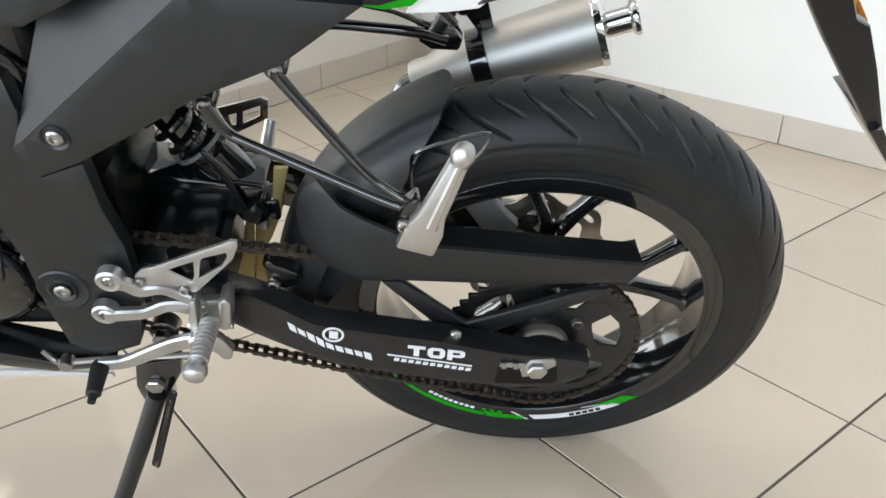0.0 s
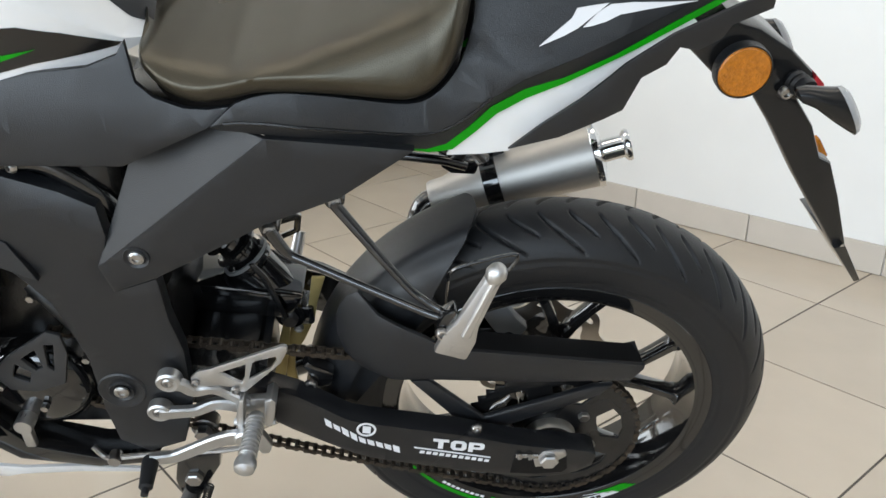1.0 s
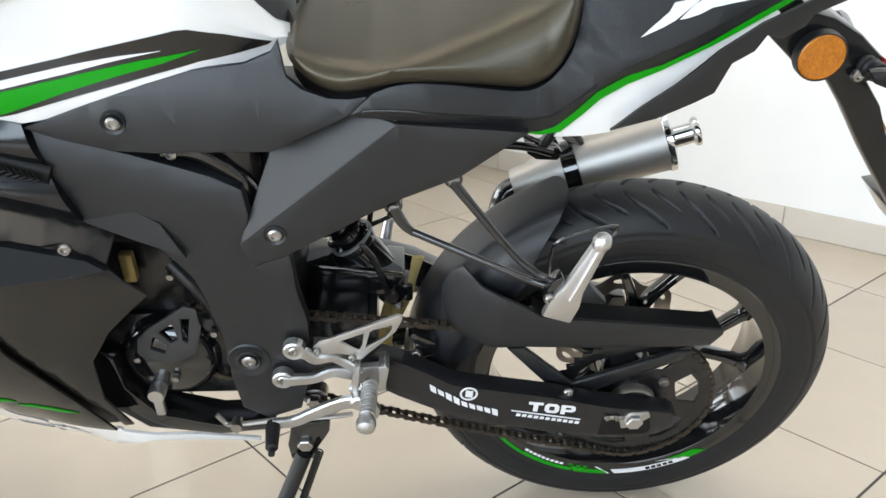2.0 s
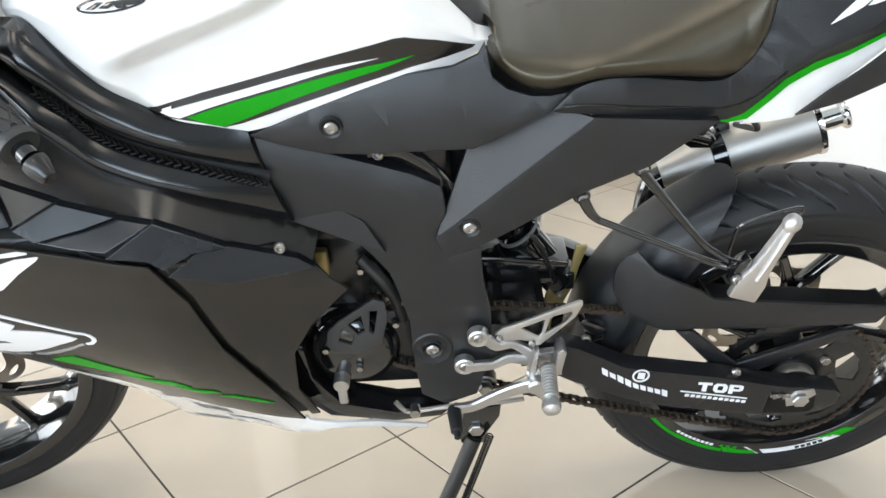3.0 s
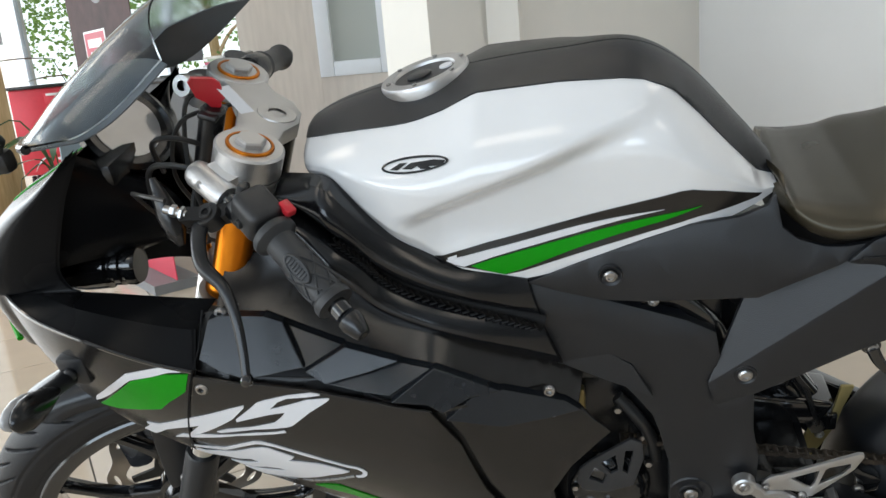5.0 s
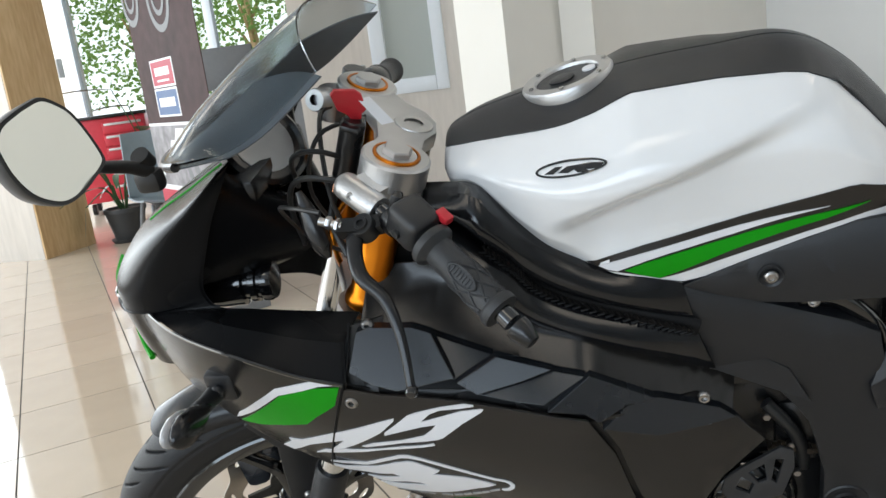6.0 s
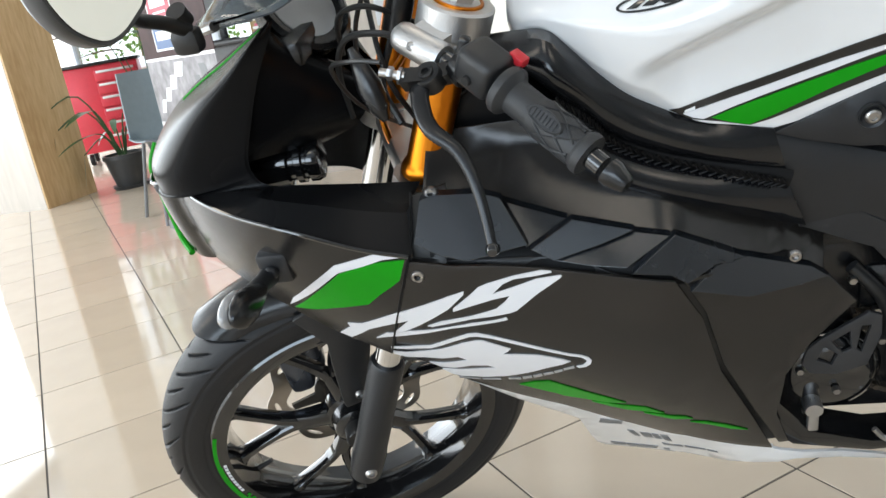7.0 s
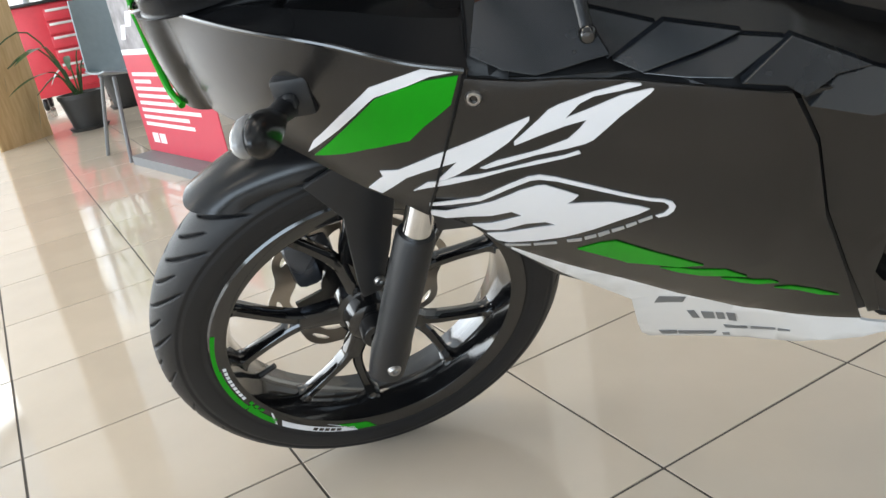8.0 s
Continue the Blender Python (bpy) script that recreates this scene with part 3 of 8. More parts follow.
for s in (False, True):
    part("tail_panel", sheet(smooth2([(-0.382, 0.821), (-0.368, 0.834), (-0.356, 0.844)]) + smooth2([(-0.356, 0.844), (-0.337, 0.85), (-0.311, 0.853), (-0.28, 0.85), (-0.249, 0.845), (-0.206, 0.838), (-0.184, 0.838), (-0.168, 0.845), (-0.152, 0.861), (-0.14, 0.883), (-0.132, 0.909), (-0.129, 0.941), (-0.116, 0.985)])[1:] + [(0.0, 0.995), (0.12, 0.985)] + CREASE[:0:-1], tail, 0.006, mirror=s, round_edge=0.002), M_PLASTIC, bike, "matt black tail panel with white lettering shape")
    part("tail_wing_edge", sheet(CREASE + [(0.126, 0.934), (0.064, 0.905), (0.012, 0.881), (-0.041, 0.857), (-0.079, 0.846), (-0.112, 0.83), (-0.133, 0.808), (-0.155, 0.79), (-0.175, 0.784), (-0.206, 0.789), (-0.261, 0.803), (-0.331, 0.81), (-0.373, 0.816)], tail, 0.006, mirror=s, round_edge=0.0), M_PLASTIC, bike)
    # glossier bead added along the crease to catch a highlight line
    part("wing_bead", tube([(x, (tail(x, z) + 0.0012) * (-1 if s else 1), z) for x, z in smooth2(CREASE[1:11], 4)], 0.0022, 8), M_SATIN, bike)
    part("tail_stripe", sheet([(-0.206, 0.79), (-0.175, 0.787), (-0.155, 0.792), (-0.133, 0.81), (-0.112, 0.832), (-0.08, 0.849), (-0.041, 0.859), (0.012, 0.883), (0.064, 0.907), (0.125, 0.934), (0.19, 0.966), (0.2, 0.967), (0.134, 0.931), (0.086, 0.9095), (0.013, 0.8785), (-0.04, 0.853), (-0.078, 0.8385), (-0.106, 0.823), (-0.125, 0.805), (-0.149, 0.785), (-0.172, 0.783)], tail, 0.004, 0.001, mirror=s, round_edge=0.0), M_GREEN, bike)
    part("tail_side", sheet([(-0.154, 0.776), (-0.149, 0.784), (-0.125, 0.804), (-0.106, 0.822), (-0.078, 0.8375), (-0.033, 0.8555), (0.032, 0.8865), (0.086, 0.9085), (0.091, 0.9045), (0.055, 0.879), (0.012, 0.86), (-0.03, 0.825), (-0.057, 0.804), (-0.09, 0.777), (-0.119, 0.775)], bump_in(tail, 0.004), 0.004, mirror=s, round_edge=0.001), M_WHITE, bike, "white lower tail panel")
    part("undertail", sheet([(-0.092, 0.786), (-0.061, 0.814), (-0.025, 0.842), (0.014, 0.879), (0.057, 0.908), (0.118, 0.936), (0.15, 0.945), (0.15, 0.93), (0.113, 0.915), (0.106, 0.902), (0.084, 0.89), (0.065, 0.894), (0.055, 0.877), (0.032, 0.864), (0.019, 0.83), (-0.015, 0.813), (-0.042, 0.8)], lambda x, z: -0.106 + 0.12 * max(0.0, x), 0.004, mirror=s, round_edge=0.001), M_PLASTIC, bike)
part("tail_top", loft([[(x, s * (abs(tail(x, 0.985)) - 0.004), z) for s in (-1, -0.6, 0, 0.6, 1)] + [(x, s * (abs(tail(x, 0.985)) - 0.006), z - 0.02) for s in (1, 0, -1)] for x, z in ((-0.13, 0.985), (-0.05, 0.992), (0.05, 0.992), (0.13, 0.983), (0.2, 0.972))]), M_FAIRING, bike)

part("fairing_lower", sheet([(-1.12, 0.764), (-1.071, 0.753), (-1.038, 0.75), (-0.984, 0.741), (-0.845, 0.704), (-0.8183, 0.6412), (-0.7996, 0.5432), (-0.7617, 0.4343), (-0.732, 0.3424), (-0.7772, 0.3467), (-0.8079, 0.3507), (-0.8707, 0.3619), (-0.9355, 0.3847), (-1.0006, 0.4195), (-1.064, 0.462), (-1.1207, 0.5052), (-1.1383, 0.5273), (-1.1537, 0.5527), (-1.1757, 0.5688), (-1.1999, 0.5784)], lambda x, z: fair(x, min(z, fair_ridge(x))), 0.004, step=0.02), M_FAIRING, bike, "satin black lower fairing with white and green graphics")
part("fairing_rear", sheet([(-0.839, 0.701), (-0.72, 0.671), (-0.709, 0.661), (-0.674, 0.633), (-0.64, 0.587), (-0.66, 0.5712), (-0.6918, 0.5438), (-0.7207, 0.4983), (-0.7287, 0.4175), (-0.71, 0.3473), (-0.7229, 0.3443), (-0.7584, 0.4352), (-0.7954, 0.5437), (-0.8143, 0.6414)], bump_in(fair, 0.008), 0.004, step=0.03), M_FAIRING, bike)
def facet_lean(b):
    # a face that rises from the ridge and leans inwards by b
    return lambda x, z: fair(x, min(z, fair_ridge(x))) + b * max(0.0, z - fair_ridge(x))


def flat_through(pts, surf):
    # the plane that lies closest to the surface at the corners
    q = np.linalg.lstsq(np.array([(1.0, x, z) for x, z in pts]), np.array([surf(x, z) for x, z in pts]), rcond=None)[0]
    return lambda x, z: float(q[0] + q[1] * x + q[2] * z)


for b, pts in (
    (0.85, [(-1.1132, 0.7781), (-1.1046, 0.8124), (-1.0912, 0.8144), (-1.0407, 0.8063), (-1.0187, 0.7977), (-0.9935, 0.7533), (-1.0129, 0.7533), (-1.0366, 0.7525), (-1.0586, 0.7529), (-1.0867, 0.7627)]),
    (1.2, [(-1.0477, 0.7986), (-1.0009, 0.7808), (-0.9506, 0.7626), (-0.996, 0.7487), (-1.025, 0.7887)]),
    (0.85, [(-0.9449, 0.7684), (-0.8808, 0.7515), (-0.9156, 0.7444), (-0.9672, 0.7371), (-0.9916, 0.7495)]),
    (1.2, [(-0.8822, 0.7457), (-0.8445, 0.7386), (-0.8926, 0.7207), (-0.9301, 0.7264), (-0.9673, 0.7342), (-0.9167, 0.7394)]),
    (0.85, [(-0.8403, 0.7414), (-0.7672, 0.6963), (-0.8009, 0.7006), (-0.8321, 0.6934), (-0.8486, 0.7069), (-0.8878, 0.7216)]),
    (1.2, [(-0.7662, 0.6918), (-0.6944, 0.6519), (-0.676, 0.6348), (-0.7129, 0.6408), (-0.7683, 0.6536), (-0.8297, 0.6852), (-0.8001, 0.6978)]),
):
    part("upper_facet", sheet(pts, flat_through(pts, facet_lean(b)), 0.012, step=0, round_edge=0.0012), M_FACET, bike, "satin black facet of the upper fairing", sharp=10)
part("upper_return", sheet([(-1.11, 0.785), (-1.04, 0.775), (-0.94, 0.745), (-0.84, 0.715), (-0.76, 0.67), (-0.68, 0.63), (-0.66, 0.7), (-0.74, 0.76), (-0.9, 0.81), (-1.0, 0.85), (-1.1, 0.85)], lambda x, z: min(-0.1, facet_lean(1.2)(x, z) + 0.014), 0.004, step=0.02), M_FAIRING, bike)
part("seam_backing", sheet([(-1.1001, 0.7346), (-1.1, 0.775), (-1, 0.768), (-0.9, 0.74), (-0.85, 0.72), (-0.815, 0.705), (-0.815, 0.655), (-0.85, 0.6797), (-0.95, 0.6998)], bump_in(fair, 0.016), 0.003, step=0.02, round_edge=0), M_INNER, bike)
part("belly_pan", sheet([(-1.1216, 0.5011), (-1.0643, 0.4576), (-1.0003, 0.4147), (-0.9345, 0.3798), (-0.8691, 0.3569), (-0.8059, 0.3459), (-0.775, 0.3423), (-0.7295, 0.3383), (-0.7297, 0.3314), (-0.6315, 0.2873), (-0.5575, 0.2369), (-0.5578, 0.2268), (-0.6328, 0.2706), (-0.6997, 0.2999), (-0.7629, 0.2695), (-0.7899, 0.2459), (-0.8204, 0.2318), (-0.8554, 0.2306), (-0.9653, 0.1884), (-0.9766, 0.2008), (-0.982, 0.2411), (-0.9868, 0.3044), (-0.9894, 0.3366), (-1.0292, 0.3787), (-1.0679, 0.4203), (-1.1235, 0.4897)], bump_in(fair, 0.006), 0.005, step=0.03), M_WHITE, bike, "white belly pan with small printed stickers")

def ridge_y(x):
    if x > -1.43:
        return -0.236 + (2.3 * (x + 1.2) ** 2 if x < -1.2 else 0.0)
    return -0.1143 * math.sqrt(max(0.0, 1 - ((-1.43 - x) / 0.067) ** 2))


RIDGE = [(-1.118, 0.772), (-1.171, 0.788), (-1.232, 0.814), (-1.308, 0.829), (-1.364, 0.835), (-1.43, 0.834), (-1.47, 0.828), (-1.49, 0.824), (-1.497, 0.822)]
BROW = [(-1.496, 0.846), (-1.474, 0.872), (-1.438, 0.901), (-1.395, 0.926), (-1.35, 0.947), (-1.306, 0.97), (-1.262, 0.992)]
OPEN = [(-1.113, -0.15, 0.814), (-1.18, -0.153, 0.822), (-1.25, -0.153, 0.83), (-1.29, -0.152, 0.834), (-1.305, -0.15, 0.846), (-1.306, -0.15, 0.868), (-1.29, -0.15, 0.905), (-1.263, -0.15, 0.957), (-1.242, -0.148, 0.99), (-1.223, -0.146, 1.021)]
nose_out = smooth_line([(x, ridge_y(x), z) for x, z in RIDGE] + [(x, -0.004, z) for x, z in BROW], 6)
nose_in = smooth_line(OPEN, 9)
NOSE_LOW = smooth_line([(x, 0, z) for x, z in ((-1.1995, 0.579), (-1.2222, 0.605), (-1.2523, 0.6317), (-1.304, 0.6764), (-1.35, 0.697), (-1.39, 0.706), (-1.432, 0.706), (-1.468, 0.71), (-1.488, 0.718), (-1.496, 0.724))], 6)


def along(line_, t):
    f = t * (len(line_) - 1)
    k = min(len(line_) - 2, int(f))
    return line_[k].lerp(line_[k + 1], f - k)


def nose_upper(u, v):
    a, b = along(nose_out, u), along(nose_in, u)
    p = a.lerp(b, v)
    fold = min(v / 0.6, (1 - v) / 0.4)
    w = min(1.0, max(0.0, (u - 0.2) / 0.25))
    # blunt front: the skin turns quickly to the side, then runs flat to the opening
    k = 1 - (1 - v) ** 4.5
    y_blunt = a.y + (b.y - 0.012 * math.sin(math.pi * v) - a.y) * k
    p.y += (y_blunt - p.y) * w
    return p + Vector((-0.35, -0.75, 0.4)).normalized() * ((1 - w) * 0.02 * fold)


def nose_y(x, z):
    zr = float(np.interp(-x, [-q[0] for q in RIDGE], [q[1] for q in RIDGE]))
    d = max(0.0, zr - z)
    return min(-0.002, ridge_y(x) + (1.4 * d * d if d < 0.214 else 0.0643 + 0.6 * (d - 0.214)))


def nose_lower(u, v):
    t = along(nose_out, u * 8 / 15)
    b = along(NOSE_LOW, u)
    x, z = t.x + (b.x - t.x) * v, t.z + (b.z - t.z) * v
    return Vector((x, nose_y(x, z), z))


# rounded glossy edge added along the ridge for its highlight line
part("ridge_edge", tube([p + Vector((0, -0.0015, 0.0005)) for p in nose_out[:50]], 0.0026, 8), M_GLOSS, bike)
COWL_IN = smooth_line([(-1.25, -0.05, 0.832), (-1.2, -0.04, 0.848), (-1.175, -0.035, 0.882), (-1.2, -0.035, 0.925), (-1.245, -0.04, 0.948)], 8)


def cowl(u, v):
    w = 0.56 + 0.44 * u
    a, b, c = nose_upper(w, 0.75), nose_upper(w, 1.0) + Vector((-0.006, -0.006, 0.004)), along(COWL_IN, u)
    return a * (1 - v) ** 2 + b * 2 * v * (1 - v) + c * v * v + Vector((-0.004, -0.0, 0.0)) * v


for s in (1, -1):
    part("nose_upper", skin(lambda u, v: Vector((1, s, 1)) * nose_upper(u, v), 90, 31, (0.003, 0.003 * s, -0.001)), M_NOSE, bike, "black upper nose fairing round the cockpit", sharp=14)
    part("nose_side", join(grid(lambda u, v: Vector((1, s, 1)) * nose_lower(u, v), 60, 14), grid(lambda u, v: Vector((1, s, 1)) * (nose_lower(u, v) + Vector((0.004, 0.004, 0.0))), 60, 14)), M_FAIRING, bike, "satin black nose fairing side")
    # the skin rolls over into the cockpit
    part("inner_cowl", skin(lambda u, v: Vector((1, s, 1)) * cowl(u, v), 40, 26, (0.0, 0.003 * s, -0.003)), M_NOSE, bike, "black inner cockpit cowl", sharp=80)


def side_skin(x, z):
    y = fair(x, min(z, fair_ridge(x)))
    if x > -1.12:
        return y
    return min(y, nose_y(x, z)) if x > -1.205 else nose_y(x, z)


part("fairing_seam", tube([(x, side_skin(x, z) - 0.0006, z) for x, z in zip(np.linspace(-1.196, -1.1195, 14), np.linspace(0.588, 0.768, 14))] + [(-1.1155, fair(-1.1155, z) - 0.001, z) for z in (0.785, 0.806, 0.817)], 0.0016, 6), M_INNER, bike)
# decals of the fairing
for nm, col, pts in (
    ("green_flash", M_GREEN, [(-1.2932, 0.6838), (-1.2519, 0.7181), (-1.2198, 0.7438), (-1.2033, 0.7567), (-1.1821, 0.7626), (-1.1549, 0.7681), (-1.1239, 0.7685), (-1.1361, 0.7412), (-1.1473, 0.7331), (-1.165, 0.7214), (-1.1839, 0.7055), (-1.1985, 0.7034), (-1.2293, 0.6977), (-1.2562, 0.6907)]),
    ("white_line", M_DECALW, [(-1.2989, 0.688), (-1.2852, 0.706), (-1.2437, 0.7403), (-1.2055, 0.769), (-1.1789, 0.7747), (-1.1547, 0.7796), (-1.1421, 0.7796), (-1.1289, 0.7758), (-1.1271, 0.7723), (-1.149, 0.7715), (-1.1709, 0.7655), (-1.2033, 0.7585), (-1.2113, 0.7533), (-1.2496, 0.7241)]),
    ("white_graphic", M_DECALW, [(-1.2496, 0.6348), (-1.2312, 0.6519), (-1.2262, 0.6553), (-1.2267, 0.6649), (-1.2068, 0.6661), (-1.1655, 0.6839), (-1.1168, 0.7015), (-1.0888, 0.712), (-1.0689, 0.7183), (-1.07, 0.7142), (-1.0919, 0.6929), (-1.1101, 0.6804), (-1.1355, 0.6635), (-1.152, 0.6533), (-1.1647, 0.6482), (-1.1726, 0.647), (-1.1591, 0.6593), (-1.1445, 0.6735), (-1.1597, 0.6687), (-1.1815, 0.6621), (-1.2016, 0.6539), (-1.218, 0.6407), (-1.2375, 0.625)]),
    ("white_graphic", M_DECALW, [(-1.2004, 0.6318), (-1.1819, 0.6455), (-1.1711, 0.646), (-1.1526, 0.6507), (-1.1263, 0.6541), (-1.0694, 0.667), (-1.0427, 0.6706), (-1.0294, 0.6743), (-1.0282, 0.6707), (-1.0431, 0.6672), (-1.0977, 0.658), (-1.1273, 0.649), (-1.1578, 0.641), (-1.1825, 0.6367)]),
    ("white_graphic", M_DECALW, [(-1.1244, 0.6631), (-1.1063, 0.6712), (-1.0677, 0.6795), (-1.0381, 0.6888), (-1.0269, 0.6985), (-1.019, 0.7076), (-1.0389, 0.704), (-1.06, 0.6977), (-1.0874, 0.6883), (-1.0867, 0.6929), (-1.0631, 0.7126), (-1.0517, 0.7227), (-1.0413, 0.7268), (-1.0107, 0.7343), (-0.9813, 0.7381), (-0.9708, 0.7359), (-0.9702, 0.7341), (-0.9864, 0.7318), (-1.0114, 0.73), (-1.0242, 0.7247), (-1.038, 0.7118), (-1.0175, 0.7179), (-0.9872, 0.7274), (-0.9622, 0.7296), (-0.9599, 0.7285), (-0.963, 0.7252), (-0.989, 0.7076), (-1.0156, 0.6848), (-1.0235, 0.6815), (-1.0418, 0.6781), (-1.0683, 0.6747), (-1.0961, 0.6678), (-1.119, 0.6616)]),
    ("white_outline", M_DECALW, [(-1.19, 0.6077), (-1.1649, 0.6118), (-1.1336, 0.6182), (-1.1012, 0.637), (-1.0803, 0.6468), (-1.0693, 0.648), (-1.0537, 0.6432), (-1.0204, 0.6273), (-0.9946, 0.6143), (-0.9685, 0.6034), (-0.9554, 0.6004), (-0.9475, 0.5962), (-0.9443, 0.5891), (-0.9464, 0.5814), (-0.9528, 0.5746), (-0.9609, 0.5723), (-0.9636, 0.5753), (-0.9555, 0.5785), (-0.9507, 0.5853), (-0.9507, 0.5906), (-0.9554, 0.5962), (-0.9686, 0.5992), (-0.9948, 0.6092), (-1.0209, 0.6215), (-1.0544, 0.6376), (-1.0701, 0.6417), (-1.0795, 0.641), (-1.1024, 0.6301), (-1.1351, 0.611), (-1.1666, 0.605), (-1.1916, 0.6021)]),
    ("white_graphic", M_DECALW, [(-1.1935, 0.593), (-1.1761, 0.5919), (-1.1496, 0.5995), (-1.1236, 0.6091), (-1.0917, 0.6267), (-1.0741, 0.633), (-1.0658, 0.6331), (-1.0479, 0.6228), (-1.0356, 0.6146), (-1.0411, 0.608), (-1.0484, 0.6022), (-1.0278, 0.6021), (-1.0061, 0.6007), (-0.9794, 0.5922), (-0.9688, 0.5868), (-0.9798, 0.5792), (-1.0022, 0.567), (-1.0258, 0.5531), (-1.0566, 0.5376), (-1.0886, 0.5264), (-1.1215, 0.5195), (-1.1337, 0.5239), (-1.1422, 0.5398), (-1.1169, 0.5457), (-1.0843, 0.5583), (-1.0627, 0.5642), (-1.0738, 0.5703), (-1.0951, 0.5668), (-1.1223, 0.5513), (-1.1418, 0.5485), (-1.1537, 0.5615), (-1.1322, 0.5652), (-1.0955, 0.5831), (-1.1061, 0.5909), (-1.1288, 0.5826), (-1.1541, 0.5794), (-1.1803, 0.5755), (-1.1951, 0.5824)]),
    ("green_streak", M_GREEN, [(-1.046, 0.5058), (-1.0219, 0.5205), (-1.0039, 0.5252), (-0.9692, 0.5037), (-0.94, 0.4889), (-0.9135, 0.4748), (-0.9391, 0.4666), (-0.9629, 0.4683), (-0.9932, 0.4687), (-1.0235, 0.4904)]),
    ("green_streak", M_GREEN, [(-0.9579, 0.4611), (-0.939, 0.4634), (-0.9213, 0.462), (-0.89, 0.466), (-0.8676, 0.4517), (-0.8858, 0.4509), (-0.9145, 0.4474), (-0.9385, 0.4521)]),
    ("green_streak", M_GREEN, [(-0.8932, 0.4437), (-0.8796, 0.4459), (-0.8416, 0.4416), (-0.833, 0.4339), (-0.8555, 0.4348), (-0.8729, 0.4365)]),
    ("green_streak", M_GREEN, [(-0.8362, 0.4231), (-0.8188, 0.4243), (-0.794, 0.4146), (-0.7648, 0.398), (-0.7862, 0.4023), (-0.8117, 0.4156)]),
):
    part(nm, sheet(pts, side_skin, 0.0016, 0.0014, step=0.02, round_edge=0), col, bike)

# dark backing behind the panel joints
part("fairing_liner", sheet([(-1.1501, 0.7649), (-1.05, 0.745), (-0.95, 0.73), (-0.85, 0.6899), (-0.72, 0.665), (-0.68, 0.6001), (-0.7299, 0.5004), (-0.7403, 0.4186), (-0.7185, 0.3482), (-0.7407, 0.3416), (-0.8573, 0.3032), (-0.9626, 0.3259), (-1.0776, 0.4031), (-1.1475, 0.5046), (-1.1772, 0.6246)], bump_in(fair, 0.015), 0.003, step=0.035), M_CABLE, bike)
part("seam_liner", sheet([(-1.2074, 0.5175), (-1.17, 0.81), (-1.08, 0.81), (-1.0908, 0.5657)], bump_in(fair, 0.012), 0.003, step=0.03, round_edge=0), M_CABLE, bike)
part("nose_stripe", tube([nose_upper(u, 0.07) + Vector((0.0, 0.0, 0.0004)) for u in np.linspace(0.76, 1.0, 24)], 0.0018, 8), M_GREEN, bike, "green stripe down the nose")
part("nose_stripe", tube([(-1.484, -0.03, 0.856), (-1.493, -0.048, 0.83), (-1.494, -0.05, 0.79), (-1.493, -0.052, 0.75), (-1.486, -0.062, 0.722), (-1.468, -0.082, 0.712)], 0.0045, 8, 4), M_GREEN, bike)

# tank
TX = [-0.994, -0.984, -0.95, -0.9, -0.84, -0.76, -0.68, -0.6, -0.54, -0.48, -0.445]
TW = [0.052, 0.074, 0.104, 0.137, 0.158, 0.155, 0.145, 0.131, 0.115, 0.085, 0.06]
TB = [0.92, 0.917, 0.923, 0.8853, 0.8473, 0.8145, 0.8212, 0.8435, 0.8537, 0.868, 0.878]
TT = [0.975, 0.984, 0.999, 1.012, 1.024, 1.036, 1.042, 1.044, 1.01, 0.942, 0.898]


def station(vals):
    pts = smooth_line([(x, 0, v) for x, v in zip(TX, vals)], 8)
    return [p.x for p in pts], [p.z for p in pts]


# the edge of the black top runs low at the front and steps up behind the filler
EDGE = ([-0.994, -0.985, -0.951, -0.911, -0.875, -0.853, -0.839, -0.812, -0.785, -0.772, -0.741, -0.68, -0.614, -0.592, -0.572, -0.56, -0.53, -0.498, -0.464, -0.443], [0.966, 0.971, 0.98, 0.9885, 0.994, 0.998, 1.0015, 1.01, 1.022, 1.0275, 1.029, 1.0305, 1.0265, 1.0225, 1.013, 1.004, 0.972, 0.933, 0.893, 0.883])
TS = [station(TW), station(TB), EDGE, station(TT)]


def soft(t):
    t = min(1.0, max(0.0, t))
    return t * t * (3 - 2 * t)


def tank_pt(u, v):
    """u: from front to rear; v: 0 at the lower edge, 1 at the black top's edge, 2 on the centre line."""
    x = float(np.interp(u, np.linspace(0, 1, len(TX)), TX))
    w, zb, ze, zt = (float(np.interp(x, *q)) for q in TS)
    edge = 0.52
    if v <= 1:
        z = zb + (ze - zb) * v
        zc = zb + (ze - zb) * 0.62
        y = w - (0.1 * (zc - z) if z < zc else 0) - (w * (1 - edge) * ((z - zc) / (ze - zc)) ** 1.9 if z > zc else 0)
        # knee recess below a slanting crease
        cz = 0.913 + (x + 0.855) * 0.34
        if x > -0.89:
            y -= 0.026 * soft((x + 0.885) / 0.075) * soft((cz - z + 0.008) / 0.03) * soft((-0.5 - x) / 0.2) * (0.45 + 0.55 * soft((z - 0.83) / 0.06))
        # chamfer along the lower front edge
        if x < -0.785:
            y -= 0.55 * max(0.0, zb + 0.027 * soft((-0.785 - x) / 0.07) - z)
    else:
        q = v - 1
        y = w * edge * (1 - q)
        z = ze + (zt - ze) * math.sin(q * math.pi / 2)
    return Vector((x, -y, z))


tank = empty("fuel_tank", bike)
tank["label"] = "white fuel tank with black top cover"
